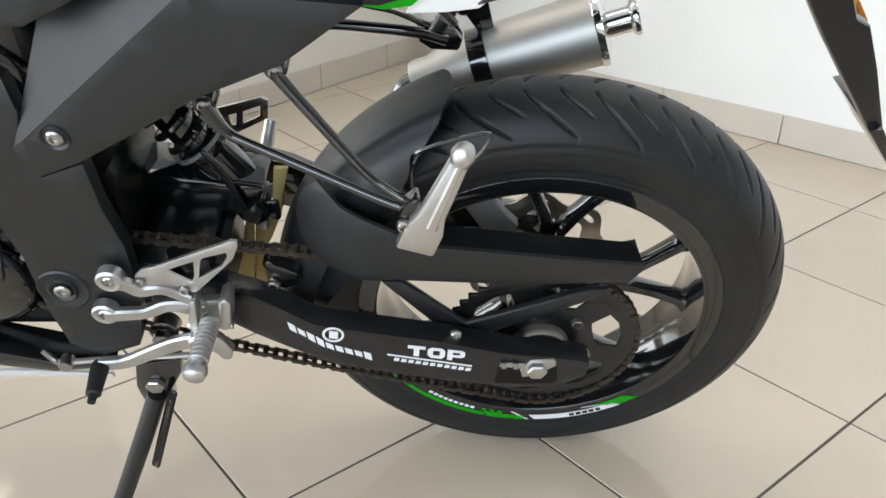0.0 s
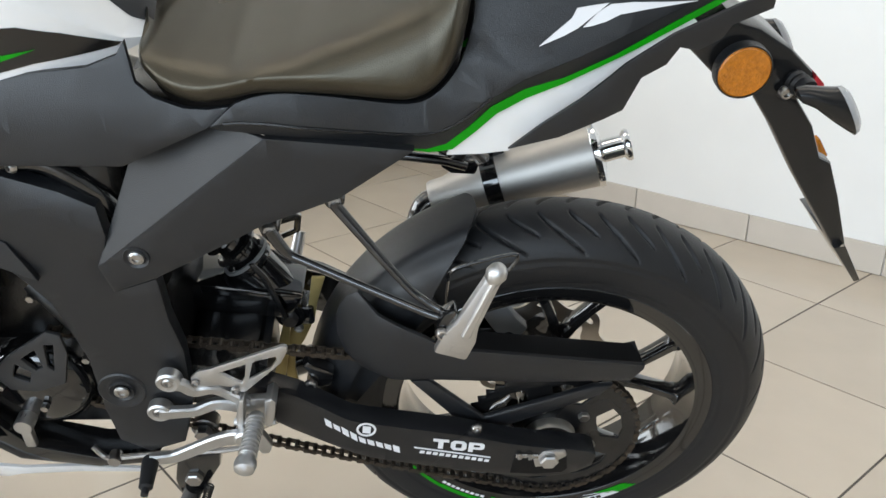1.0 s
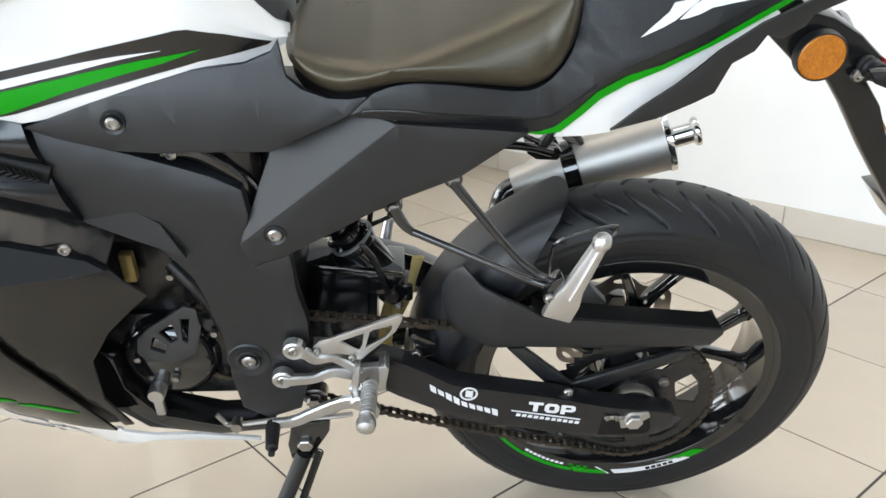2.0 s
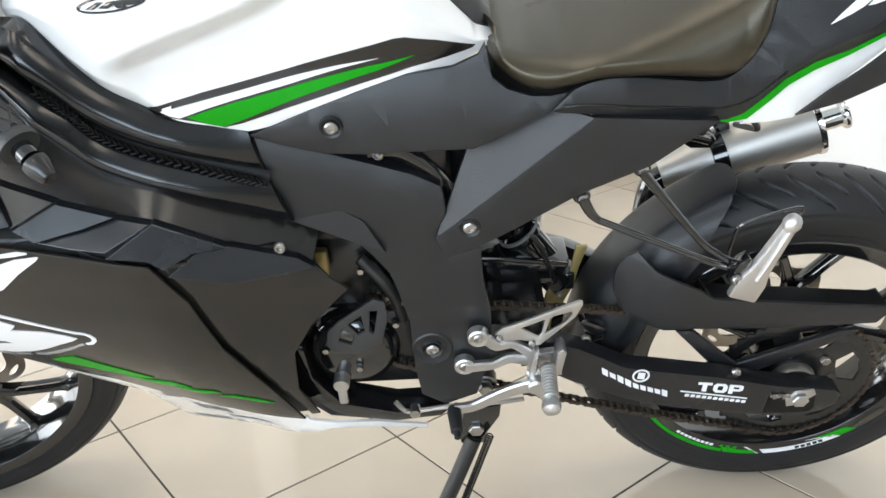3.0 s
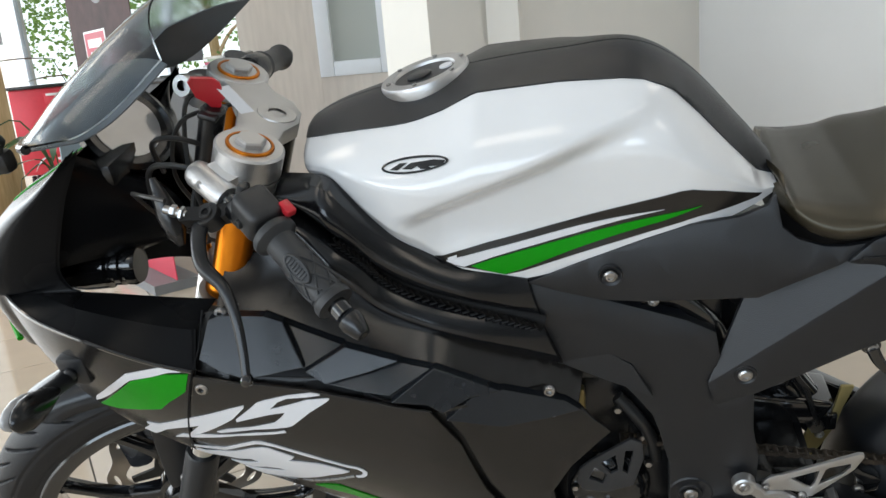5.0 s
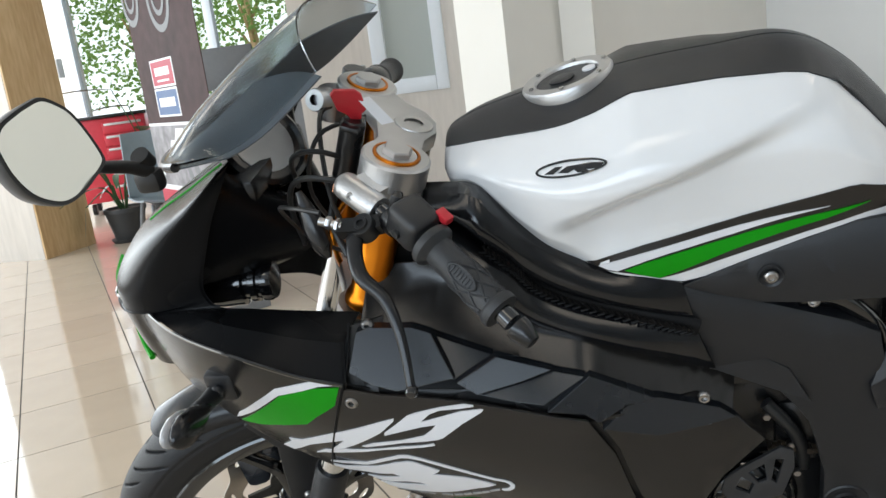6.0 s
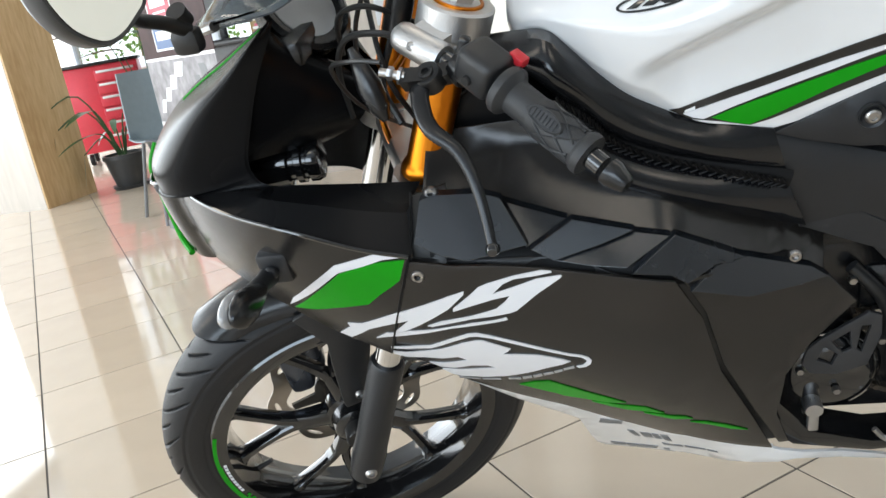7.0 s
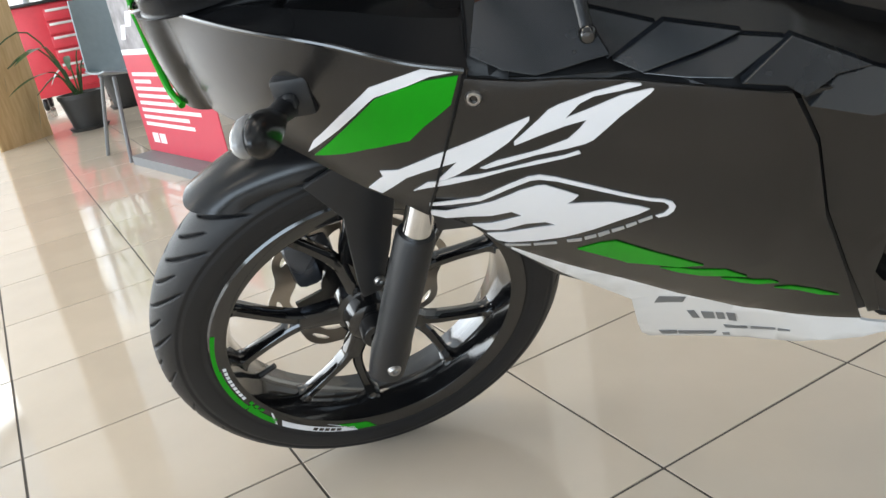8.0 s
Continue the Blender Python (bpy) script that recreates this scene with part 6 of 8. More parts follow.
part("tail_lettering", sheet([(-0.0692, 0.8901), (-0.0524, 0.9019), (-0.0381, 0.9128), (-0.0331, 0.9213), (-0.0206, 0.9233), (-0.0028, 0.9258), (-0.0112, 0.9197), (-0.0323, 0.9045), (-0.0441, 0.8989)], tail, 0.0016, 0.0012, step=0.02, round_edge=0), M_DECALW, bike)
part("tail_lettering", sheet([(-0.0269, 0.9055), (-0.0122, 0.9187), (-0.0005, 0.9249), (0.0203, 0.9265), (0.06, 0.926), (0.0859, 0.9264), (0.032, 0.9201), (0.0087, 0.9166), (-0.0052, 0.9104), (-0.0193, 0.9065)], tail, 0.0016, 0.0012, step=0.02, round_edge=0), M_DECALW, bike)
part("undertail_tray", box((-0.2, -0.09, 0.79), (-0.06, 0.09, 0.815), 0.01), M_DARK, bike)
part("wiring", tube([(-0.15, -0.06, 0.78), (-0.13, -0.06, 0.765), (-0.11, -0.05, 0.74), (-0.12, 0.0, 0.72)], 0.004, 6, 4), M_CABLE, bike)
# black band added behind the seat edge to make its gap dark
for s in (1, -1):
    part("seat_gap_band", loft([[(e.x + i, (e.y + j) * s, e.z + k) for i, j, k in ((0, 0.036, 0.008), (0, 0.038, -0.035), (0, 0.06, -0.035), (0, 0.06, 0.008))] for e in seat_edge[:-4]]), M_INNER, bike)

# ---- frame spar, dark backing ----
def spar_band(top, bottom, y0, bulge, y1):
    t, b = smooth_line([(x, 0, z) for x, z in top], 7), smooth_line([(x, 0, z) for x, z in bottom], 7)
    n = 48
    t, b = [along(t, k / (n - 1)) for k in range(n)], [along(b, k / (n - 1)) for k in range(n)]
    secs = []
    for k in range(n):
        f = k / (n - 1)
        y = y0 + (y1 - y0) * max(0.0, (f - 0.7) / 0.3) + 0.03 * max(0.0, (0.25 - f) / 0.25)
        ring = []
        for j in range(13):
            v = j / 12
            p = t[k].lerp(b[k], v)
            ring.append((p.x, y - bulge * (1 - 0.6 * max(0.0, (f - 0.8) / 0.2)) * math.sin(math.pi * v), p.z))
        p, q = b[k], t[k]
        ring += [(p.x, y + 0.03, p.z), (q.x, y + 0.03, q.z)]
        secs.append(ring)
    return loft(secs)


part("spar", spar_band([(-1.0145, 0.9447), (-0.98, 0.949), (-0.951, 0.95), (-0.9264, 0.9287), (-0.8997, 0.8999), (-0.8718, 0.8744), (-0.8319, 0.849), (-0.7862, 0.831), (-0.7299, 0.8135)], [(-1.0097, 0.9291), (-0.9771, 0.9132), (-0.9436, 0.8845), (-0.917, 0.8606), (-0.8978, 0.8363), (-0.8632, 0.8135), (-0.8105, 0.7916), (-0.7561, 0.7728), (-0.7166, 0.7585)], -0.137, 0.02, -0.13), M_SPAR, bike, "polished black frame spar cover")
part("spar", spar_band([(-1.0097, 0.9191), (-0.9771, 0.9032), (-0.9436, 0.8745), (-0.916, 0.8496), (-0.8968, 0.8253), (-0.8622, 0.8025), (-0.8095, 0.7806), (-0.7551, 0.7618), (-0.7156, 0.7474999999999999)], [(-1.01, 0.91), (-0.975, 0.86), (-0.945, 0.82), (-0.908, 0.783), (-0.856, 0.756), (-0.778, 0.722), (-0.696, 0.69)], -0.146, 0.018, -0.132), M_SPAR, bike, "polished black frame spar cover")
mesh_line = smooth_line([(-0.9436, -0.143, 0.8795), (-0.915, -0.146, 0.8546), (-0.8958, -0.146, 0.8303), (-0.8612, -0.146, 0.8075), (-0.8085, -0.146, 0.7856), (-0.7541, -0.146, 0.7668), (-0.7146, -0.146, 0.7525)], 12)
part("spar_strip", tube([p + Vector((0, 0.012, 0)) for p in mesh_line], 0.012, 10, flat=0.5), M_INNER, bike)
for k in range(0, len(mesh_line) - 2, 2):
    p, q = mesh_line[k], mesh_line[k + 2]
    d = (q - p).normalized()
    n = Vector((-d.z, 0, d.x))
    part("chevron", tube([p - n * 0.0055 - d * 0.0075, p + Vector((0, 0.0004, 0)), p + n * 0.0055 - d * 0.0075], 0.0018, 8), M_INNER, bike)
# dark sheet and blocks added so gaps look shaded, not see-through
part("trough_backing", sheet([(-1.1, 0.86), (-1.02, 0.9), (-0.97, 0.93), (-0.9, 0.86), (-0.74, 0.8), (-0.7, 0.7), (-0.7, 0.66), (-0.84, 0.74), (-0.96, 0.78), (-1.1, 0.8)], lambda x, z: -0.085 - 0.1 * max(0, 0.8 - z), 0.01, step=0.05), M_INNER, bike)
part("bay_blocker", box((-0.74, -0.09, 0.62), (-0.5, 0.1, 0.8), 0.02), M_DARK, bike)
part("bay_blocker", box((-1.0, -0.07, 0.62), (-0.7, 0.07, 0.86), 0.03), M_DARK, bike)
part("gap_backing", box((-0.51, -0.05, 0.66), (-0.43, 0.06, 0.8), 0.015), M_DARK, bike)
part("radiator", box((-1.08, -0.1, 0.53), (-1.02, 0.1, 0.74), 0.01), M_DARK, bike)
part("linkage_top", tube([(-0.6, -0.1, 0.766), (-0.56, -0.095, 0.76), (-0.52, -0.09, 0.72), (-0.5, -0.08, 0.68)], 0.012, 10, 5), M_GLOSS, bike)
part("linkage_bolt", bolt((-0.585, -0.112, 0.766), (-0.6, -0.8, 0.1), 0.007), M_STEEL, bike)
for x, y, z in ((-0.713, -0.157, 0.67), (-1.115, -0.232, 0.744), (-1.093, -0.176, 0.813), (-1.016, -0.1, 0.79)):
    part("fairing_bolt", bolt((x, y, z), OUT, 0.0085, 0.006), M_STEEL, bike)

# ---- fork and handlebars ----
A = STEER_AXIS
LV = STEER @ Vector((0, -1, 0))
FW = STEER @ Vector((-0.922, 0, 0.387))
CL = Vector((-1.036, -0.102, 0.99))
CR = CL - LV * 0.205
STEM = Vector((-1.036, -0.003, 0.987))
for c, top in ((CL, True), (CR, True)):
    part("fork_upper", lathe([(0, 0.0), (0.0235, 0.0), (0.0235, -0.186), (0.0265, -0.19), (0.0285, -0.197), (0.0285, -0.203), (0.0, -0.205)], c - A * 0.004, A, 32), M_GOLD, bike, "orange anodised upper fork tube")
    part("fork_chrome", lathe([(0, -0.2), (0.019, -0.2), (0.019, -0.54), (0, -0.54)], c, A, 28), M_CHROME, bike, "chrome fork tube")
    part("fork_lower", lathe([(0, -0.518), (0.023, -0.518), (0.0255, -0.523), (0.0255, -0.7), (0.0275, -0.72), (0.025, -0.765), (0.0, -0.77)], c, A, 28), M_PLASTIC, bike, "black fork slider")
    part("fork_cap", join(lathe([(0, 0.006), (0.0235, 0.006), (0.0245, 0.004), (0.0245, 0.0), (0, 0.0)], c, A, 36), lathe([(0, 0.0135), (0.016, 0.0135), (0.018, 0.0115), (0.018, 0.005), (0, 0.005)], c, A, 6)), M_ALU, bike, "hexagonal silver fork cap")
    part("cap_ring", lathe([(0.0243, 0.0066), (0.027, 0.0066), (0.028, 0.0055), (0.028, 0.002), (0.0243, 0.002)], c, A, 36, True), M_GOLD, bike, "orange anodised ring")
part("axle_bolt", bolt(CL - A * 0.738 + LV * 0.024, LV, 0.0095, 0.007), M_STEEL, bike)
bm = lathe([(0, 0.004), (0.038, 0.004), (0.0405, 0.0015), (0.0405, -0.026), (0.038, -0.029), (0, -0.027)], CL, A, 40)
bm = join(bm, lathe([(0, 0.004), (0.038, 0.004), (0.0405, 0.0015), (0.0405, -0.026), (0.038, -0.029), (0, -0.027)], CR, A, 40))
bm = join(bm, lathe([(0.012, 0.006), (0.024, 0.006), (0.026, 0.003), (0.026, -0.024), (0, -0.024), (0, -0.002), (0.012, -0.002)], STEM, A, 36))


def clampp(u, v, n):
    return (CL + CR) / 2 + LV * u + FW * v + A * (n - 0.0195)


bm = join(bm, flat_plate([[(0.112, 0.037), (0.085, 0.033), (0.055, 0.014), (0.0, 0.006), (-0.055, 0.014), (-0.085, 0.033), (-0.112, 0.037), (-0.118, -0.036), (-0.085, -0.034), (-0.055, -0.045), (-0.03, -0.066), (0.0, -0.073), (0.03, -0.066), (0.055, -0.045), (0.085, -0.034), (0.118, -0.036)]], 0.022, clampp, 0.003))
part("top_yoke", bm, M_ALU, bike, "cast aluminium top yoke")
part("lower_yoke", join(lathe([(0.024, 0.015), (0.036, 0.015), (0.036, -0.02), (0.024, -0.02)], CL - A * 0.226, A, 36, True), lathe([(0.024, 0.015), (0.036, 0.015), (0.036, -0.02), (0.024, -0.02)], CR - A * 0.226, A, 36, True), flat_plate([[(0.1, 0.02), (-0.1, 0.02), (-0.1, -0.03), (0.0, -0.055), (0.1, -0.03)]], 0.025, lambda u, v, n: clampp(u, v, n) - A * 0.22, 0.003)), M_ALU, bike, "cast aluminium lower yoke")
part("head_stock", tube([STEM - A * 0.02, STEM - A * 0.2], 0.028, 20), M_DARK, bike)
# bars
G0, G1 = Vector((-1.001, -0.196, 0.943)), Vector((-0.896, -0.279, 0.868))
GD = (G1 - G0).normalized()
CA, CB = Vector((-1.098, -0.127, 0.977)), Vector((-1.05, -0.16, 0.954))
CD = (CB - CA).normalized()
cl_ = (CB - CA).length
clip_bm = lathe([(0, -0.004), (0.009, -0.003), (0.0145, 0.002), (0.0165, 0.008), (0.0168, cl_ - 0.004), (0.0155, cl_), (0.011, cl_ + 0.001), (0, cl_ - 0.003)], CA, CD, 28)
web = [[CL + FW * f - A * h + LV * l for h in (0.01, 0.034)] for f, l in ((0.0, 0.034), (0.034, 0.016))]
clip_bm = join(clip_bm, loft([[web[0][0], web[0][1], web[1][1], web[1][0]], [CB + A * 0.012 - CD * 0.012, CB - A * 0.012 - CD * 0.012, CA - A * 0.012 + CD * 0.012, CA + A * 0.012 + CD * 0.012]]))
part("clip_on", join(clip_bm, lathe([(0.025, 0.012), (0.0375, 0.012), (0.0385, 0.01), (0.0385, -0.01), (0.0375, -0.012), (0.025, -0.012)], CL - A * 0.043, A, 32, True)), M_ALU, bike, "cast aluminium clip-on clamp")
part("clip_bolt", bolt(CA + CD * 0.022 + Vector((0, -0.0165, 0.003)), (0.1, -0.97, 0.2), 0.005, 0.003, 12), M_STEEL, bike)
part("handlebar", tube([CB - CD * 0.01, CB + CD * 0.02, G0, G1 - GD * 0.01], 0.0108, 16, 3), M_GLOSS, bike)
# switch block: a rounded box with a lip towards the grip
sm = basis(G0 + Vector((-0.002, 0.003, 0.006)), GD)
part("switch_box", join(box((-0.021, -0.022, -0.028), (0.021, 0.021, 0.018), 0.009, sm, 3), box((-0.014, -0.026, -0.012), (0.006, -0.018, 0.006), 0.003, sm)), M_SWITCH, bike, "black switch block")
part("switch_button", lathe([(0, 0.004), (0.0045, 0.004), (0.0055, 0.002), (0.0055, -0.002), (0, -0.002)], sm @ Vector((-0.0205, -0.006, -0.006)), sm.to_3x3() @ Vector((-1, 0, 0)), 14), M_CABLE, bike)
part("red_switch", box((-0.006, -0.004, -0.009), (0.006, 0.006, 0.009), 0.002, basis((-0.972, -0.19, 0.954), GD)), M_RED, bike, "red kill switch")
prof = [(0, 0.017), (0.0235, 0.017), (0.0252, 0.02), (0.0252, 0.026), (0.0225, 0.029), (0.0188, 0.031)]
prof += [(0.0172 + 0.0005 * (k % 2), 0.033 + 0.0022 * k) for k in range(14)]
prof += [(0.0186, 0.066), (0.0184, 0.116), (0.0205, 0.118), (0.0215, 0.121), (0.021, 0.1275), (0.0, 0.129)]
part("grip", lathe(prof, G0, GD, 32), M_GRIPR, bike, "black rubber handlebar grip")
gb = basis((0, 0, 0), GD).to_3x3()


def on_grip(a, d, r=0.0187):
    return G0 + GD * d + gb @ Vector((r * math.cos(a), r * math.sin(a), 0))


# raised bands that spiral along the grip, cut into long diamonds
for k in range(7):
    for sg in (1, -1):
        part("grip_band", tube([on_grip(0.9 * k + sg * 1.5 * t, 0.068 + 0.046 * t) for t in np.linspace(0, 1, 9)], 0.0013, 6), M_GRIPR, bike)
out = (Vector((-0.15, -0.72, 0.66)) - GD * Vector((-0.15, -0.72, 0.66)).dot(GD)).normalized()
gw = GD.cross(out)
gc = G0 + GD * 0.078 + out * 0.0165
part("grip_badge", loft([[gc + GD * (0.021 * q * math.cos(2 * math.pi * k / 28)) + gw * (0.0088 * q * math.sin(2 * math.pi * k / 28)) + out * h for k in range(28)] for q, h in ((1, 0), (1, 0.004), (0.93, 0.0052), (0.82, 0.0052), (0.78, 0.0042))]), M_GRIPR, bike, "oval badge moulded into the rubber grip")
for k in range(7):
    part("badge_bar", box((-0.0011, -0.0042, 0.0), (0.0011, 0.0042, 0.0016), 0.0004, Matrix.Translation(gc + GD * (0.0042 * (k - 3)) + out * 0.0038) @ Matrix((GD, gw, out)).transposed().to_4x4()), M_GRIPR, bike)
part("bar_end", lathe([(0, -0.004), (0.0135, -0.004), (0.0135, 0.003), (0.011, 0.01), (0.009, 0.017), (0.0078, 0.0192), (0.004, 0.0195), (0, 0.017)], G1, GD, 20), M_DARK, bike, "dark metal bar end")
# clutch lever on its perch
LP = Vector((-1.0616, -0.189, 0.949))
BC = Vector((-1.03, -0.175, 0.9475))
up_ = Vector((-0.15, -0.5, 0.85)).normalized()
part("lever_perch", join(lathe([(0.0105, -0.009), (0.0165, -0.009), (0.0175, -0.007), (0.0175, 0.007), (0.0165, 0.009), (0.0105, 0.009)], BC, GD, 24, True),
    box((-0.008, -0.006, -0.011), (0.008, 0.006, 0.011), 0.003, basis(BC + Vector((0.004, 0.004, 0.02)), A)),
    loft([[q + up_ * h + w for h, w in ((0.008, Vector((0, 0.008, 0.004))), (0.008, Vector((0, -0.008, -0.004))), (-0.008, Vector((0, -0.008, -0.004))), (-0.008, Vector((0, 0.008, 0.004))))] for q in (BC + Vector((-0.012, -0.004, 0)), LP, LP + Vector((-0.026, -0.006, 0.004)))]),
    lathe([(0, 0.009), (0.013, 0.009), (0.0145, 0.007), (0.0145, -0.01), (0, -0.01)], LP, up_, 24)), M_DARK, bike, "black clutch lever perch")
part("pivot_screw", lathe([(0.004, 0.0095), (0.0045, 0.0112), (0.0075, 0.0112), (0.0085, 0.009), (0, 0.009)], LP, up_, 18), M_DARK, bike)
part("adjuster", join(tube([(-1.108, -0.196, 0.965), (-1.084, -0.197, 0.957)], 0.0048, 10), hexnut((-1.1, -0.196, 0.963), (1, -0.05, -0.3), 0.0072, 0.006), hexnut((-1.09, -0.197, 0.959), (1, -0.05, -0.3), 0.0085, 0.004)), M_STEEL, bike, "steel clutch cable adjuster")
part("clutch_lever", tube([(-1.072, -0.196, 0.945), (-1.07, -0.216, 0.931), (-1.06, -0.238, 0.916), (-1.036, -0.254, 0.899), (-1.0225, -0.272, 0.875), (-1.015, -0.292, 0.845), (-1.0115, -0.308, 0.822)], [0.0105, 0.0095, 0.0085, 0.0072, 0.006, 0.0052, 0.0048], 14, 6, flat=0.62), M_SATIN, bike, "satin black clutch lever")
part("lever_ball", lathe([(0, 0.0075), (0.0045, 0.0062), (0.007, 0.0022), (0.007, -0.0022), (0.0045, -0.0062), (0, -0.0075)], (-1.0113, -0.309, 0.819), (0, -1, 0), 16), M_GLOSS, bike)
# right bar
RG0, RG1 = CR - LV * 0.06 + Vector((-0.005, 0, -0.03)), Vector((-1.15, 0.355, 0.956))
RD = (RG1 - RG0).normalized()
part("handlebar", tube([RG0, RG0 + RD * 0.25], 0.011, 14), M_GLOSS, bike)
part("grip", lathe([(0, 0.1), (0.021, 0.1), (0.0225, 0.105), (0.0185, 0.11), (0.0175, 0.2), (0.021, 0.205), (0.021, 0.212), (0, 0.213)], RG0, RD, 24), M_GRIPR, bike)
part("switch_box", lathe([(0, 0.045), (0.02, 0.045), (0.023, 0.055), (0.022, 0.095), (0, 0.098)], RG0, RD, 20), M_DARK, bike)
part("brake_reservoir", lathe([(0, 0.03), (0.018, 0.03), (0.02, 0.027), (0.02, -0.015), (0, -0.015)], RG0 + RD * 0.08 + Vector((-0.035, 0, -0.005)), A, 20), M_DARK, bike)
part("brake_lever", tube([RG0 + RD * 0.05 + FW * 0.03, RG0 + RD * 0.1 + FW * 0.05, RG0 + RD * 0.2 + FW * 0.045], 0.006, 8, 4), M_GLOSS, bike)
part("clip_on", tube([CR + FW * 0.045 - A * 0.01, CR + FW * 0.04 - A * 0.05], 0.02, 20), M_ALU, bike)
# ignition, key, fob
IG = Vector((-1.106, -0.043, 0.9945))
part("ignition", join(lathe([(0, 0.028), (0.0125, 0.028), (0.0155, 0.025), (0.0155, -0.05), (0, -0.05)], IG, A, 24), box((-0.022, -0.012, 0.018), (0.022, 0.012, 0.026), 0.003, basis(IG, A))), M_DARK, bike, "black ignition lock")
kf = Vector((-1.094, -0.04, 1.0265))
part("key_fob", flat_plate([[(-0.006, -0.008), (0.006, -0.008), (0.009, 0.0), (0.017, 0.006), (0.018, 0.028), (0.012, 0.035), (-0.012, 0.037), (-0.019, 0.03), (-0.018, 0.008), (-0.009, 0.0)]], 0.007, lambda u, v, n: kf + LV * (n - 0.003) + Vector((0.92, 0.33, -0.15)) * u + Vector((-0.05, -0.28, 0.96)) * v, 0.002), M_RED, bike, "red plastic key head")
part("key_tag", flat_plate([[(-0.008, 0), (0.008, 0), (0.0085, -0.042), (-0.0085, -0.042)]], 0.001, lambda u, v, n: kf + Vector((0.016, 0.0, 0.018)) + Vector((0.75, 0.6, -0.1)) * u + Vector((-0.55, 0.0, 0.83)) * v + Vector((0, -1, 0)) * n), M_DECALW, bike, "white paper key tag")
part("yoke_switch", join(lathe([(0.007, 0.012), (0.014, 0.012), (0.0155, 0.009), (0.0155, -0.02), (0, -0.02), (0, 0.004), (0.007, 0.004)], Vector((-1.166, 0.044, 1.022)), (-0.2, -0.9, 0.3), 22)), M_ALU, bike)
# cables
for pts, r in (([(-1.2, -0.02, 0.93), (-1.18, -0.06, 0.985), (-1.14, -0.07, 0.995), (-1.1, -0.03, 0.955)], 0.0045),
               ([(-1.2, -0.05, 0.86), (-1.19, -0.08, 0.93), (-1.165, -0.1, 0.972), (-1.12, -0.11, 0.975), (-1.075, -0.09, 0.945)], 0.005),
               ([(-1.17, 0.0, 0.85), (-1.18, -0.03, 0.93), (-1.15, -0.03, 1.0), (-1.1, 0.02, 1.0)], 0.004),
               ([(-1.104, -0.196, 0.975), (-1.14, -0.18, 0.975), (-1.18, -0.13, 0.95), (-1.17, -0.08, 0.88), (-1.1, -0.05, 0.82)], 0.0035),
               ([(-1.15, 0.08, 1.0), (-1.16, 0.02, 1.01), (-1.15, -0.04, 0.96), (-1.14, -0.06, 0.9), (-1.12, -0.05, 0.84)], 0.0045),
               ([(-1.13, -0.03, 0.95), (-1.15, -0.06, 0.9), (-1.13, -0.09, 0.86)], 0.006)):
    part("cable", tube(pts, r * 0.75, 8, 6), M_CABLE, bike)
part("brake_hose", tube([(-1.14, 0.03, 0.9), (-1.175, -0.005, 0.86), (-1.17, -0.02, 0.8), (-1.15, -0.01, 0.76)], 0.0045, 8, 6), M_GOLD, bike)
part("cable_boot", lathe([(0.004, 0.04), (0.012, 0.025), (0.014, 0), (0.008, -0.03), (0.004, -0.045)], (-1.14, -0.14, 0.93), (0.3, -0.3, -0.9), 14), M_DARK, bike)

# ---- nose, screen, mirror, dash ----
S_EDGE = smooth_line([(-1.287, -0.14, 1.026), (-1.248, -0.141, 1.03), (-1.219, -0.142, 1.034), (-1.18, -0.142, 1.051), (-1.14, -0.141, 1.076), (-1.108, -0.14, 1.099), (-1.09, -0.139, 1.112)], 5)
S_MID = smooth_line([(-1.36, 0, 1.0), (-1.31, 0, 1.045), (-1.25, 0, 1.088), (-1.19, 0, 1.126), (-1.135, 0, 1.156)], 5)


def screen_pt(u, v):
    s = 2 * u - 1
    e, c = along(S_EDGE, v), along(S_MID, v)
    w = abs(s) ** 2.2
    return Vector((c.x + (e.x - c.x) * w, 0.14 * s, c.z + (e.z - c.z) * w))


M_SCREEN = bpy.data.materials.new("smoked_screen")
M_SCREEN.use_nodes = True
_b = M_SCREEN.node_tree.nodes["Principled BSDF"]
_b.inputs["Base Color"].default_value = (0.56, 0.6, 0.62, 1)
_b.inputs["Roughness"].default_value = 0.1
_b.inputs["Transmission Weight"].default_value = 1.0
_b.inputs["IOR"].default_value = 1.12
part("windscreen", shell(grid(screen_pt, 61, 41), 0.0025), M_SCREEN, bike, "lightly smoked clear windscreen", sharp=60)
part("screen_base", tube([screen_pt(u, 0.0) + Vector((0, 0, -0.004)) for u in np.linspace(0, 1, 21)], 0.006, 8), M_FAIRING, bike)
M_SLATE = mat("slate_grey_paint", (0.085, 0.098, 0.11), 0.22, spec=0.5)
for s in (0, 1):
    part("screen_trim", shell(grid(lambda u, v: screen_pt(abs(s - 0.2 * u), v * (1 - 0.35 * u)) + Vector((0.002, 0.008 if s == 0 else -0.008, -0.008)), 16, 41), 0.002), M_SLATE, bike, "slate grey screen edge")
mirror = empty("mirror", bike)
mirror["label"] = "black wing mirror on a stalk"
part("stalk_base", join(box((-1.33, -0.166, 1.002), (-1.298, -0.142, 1.03), 0.008), tube([(-1.312, -0.15, 1.035), (-1.312, -0.16, 1.05)], 0.011, 14)), M_CABLE, mirror)
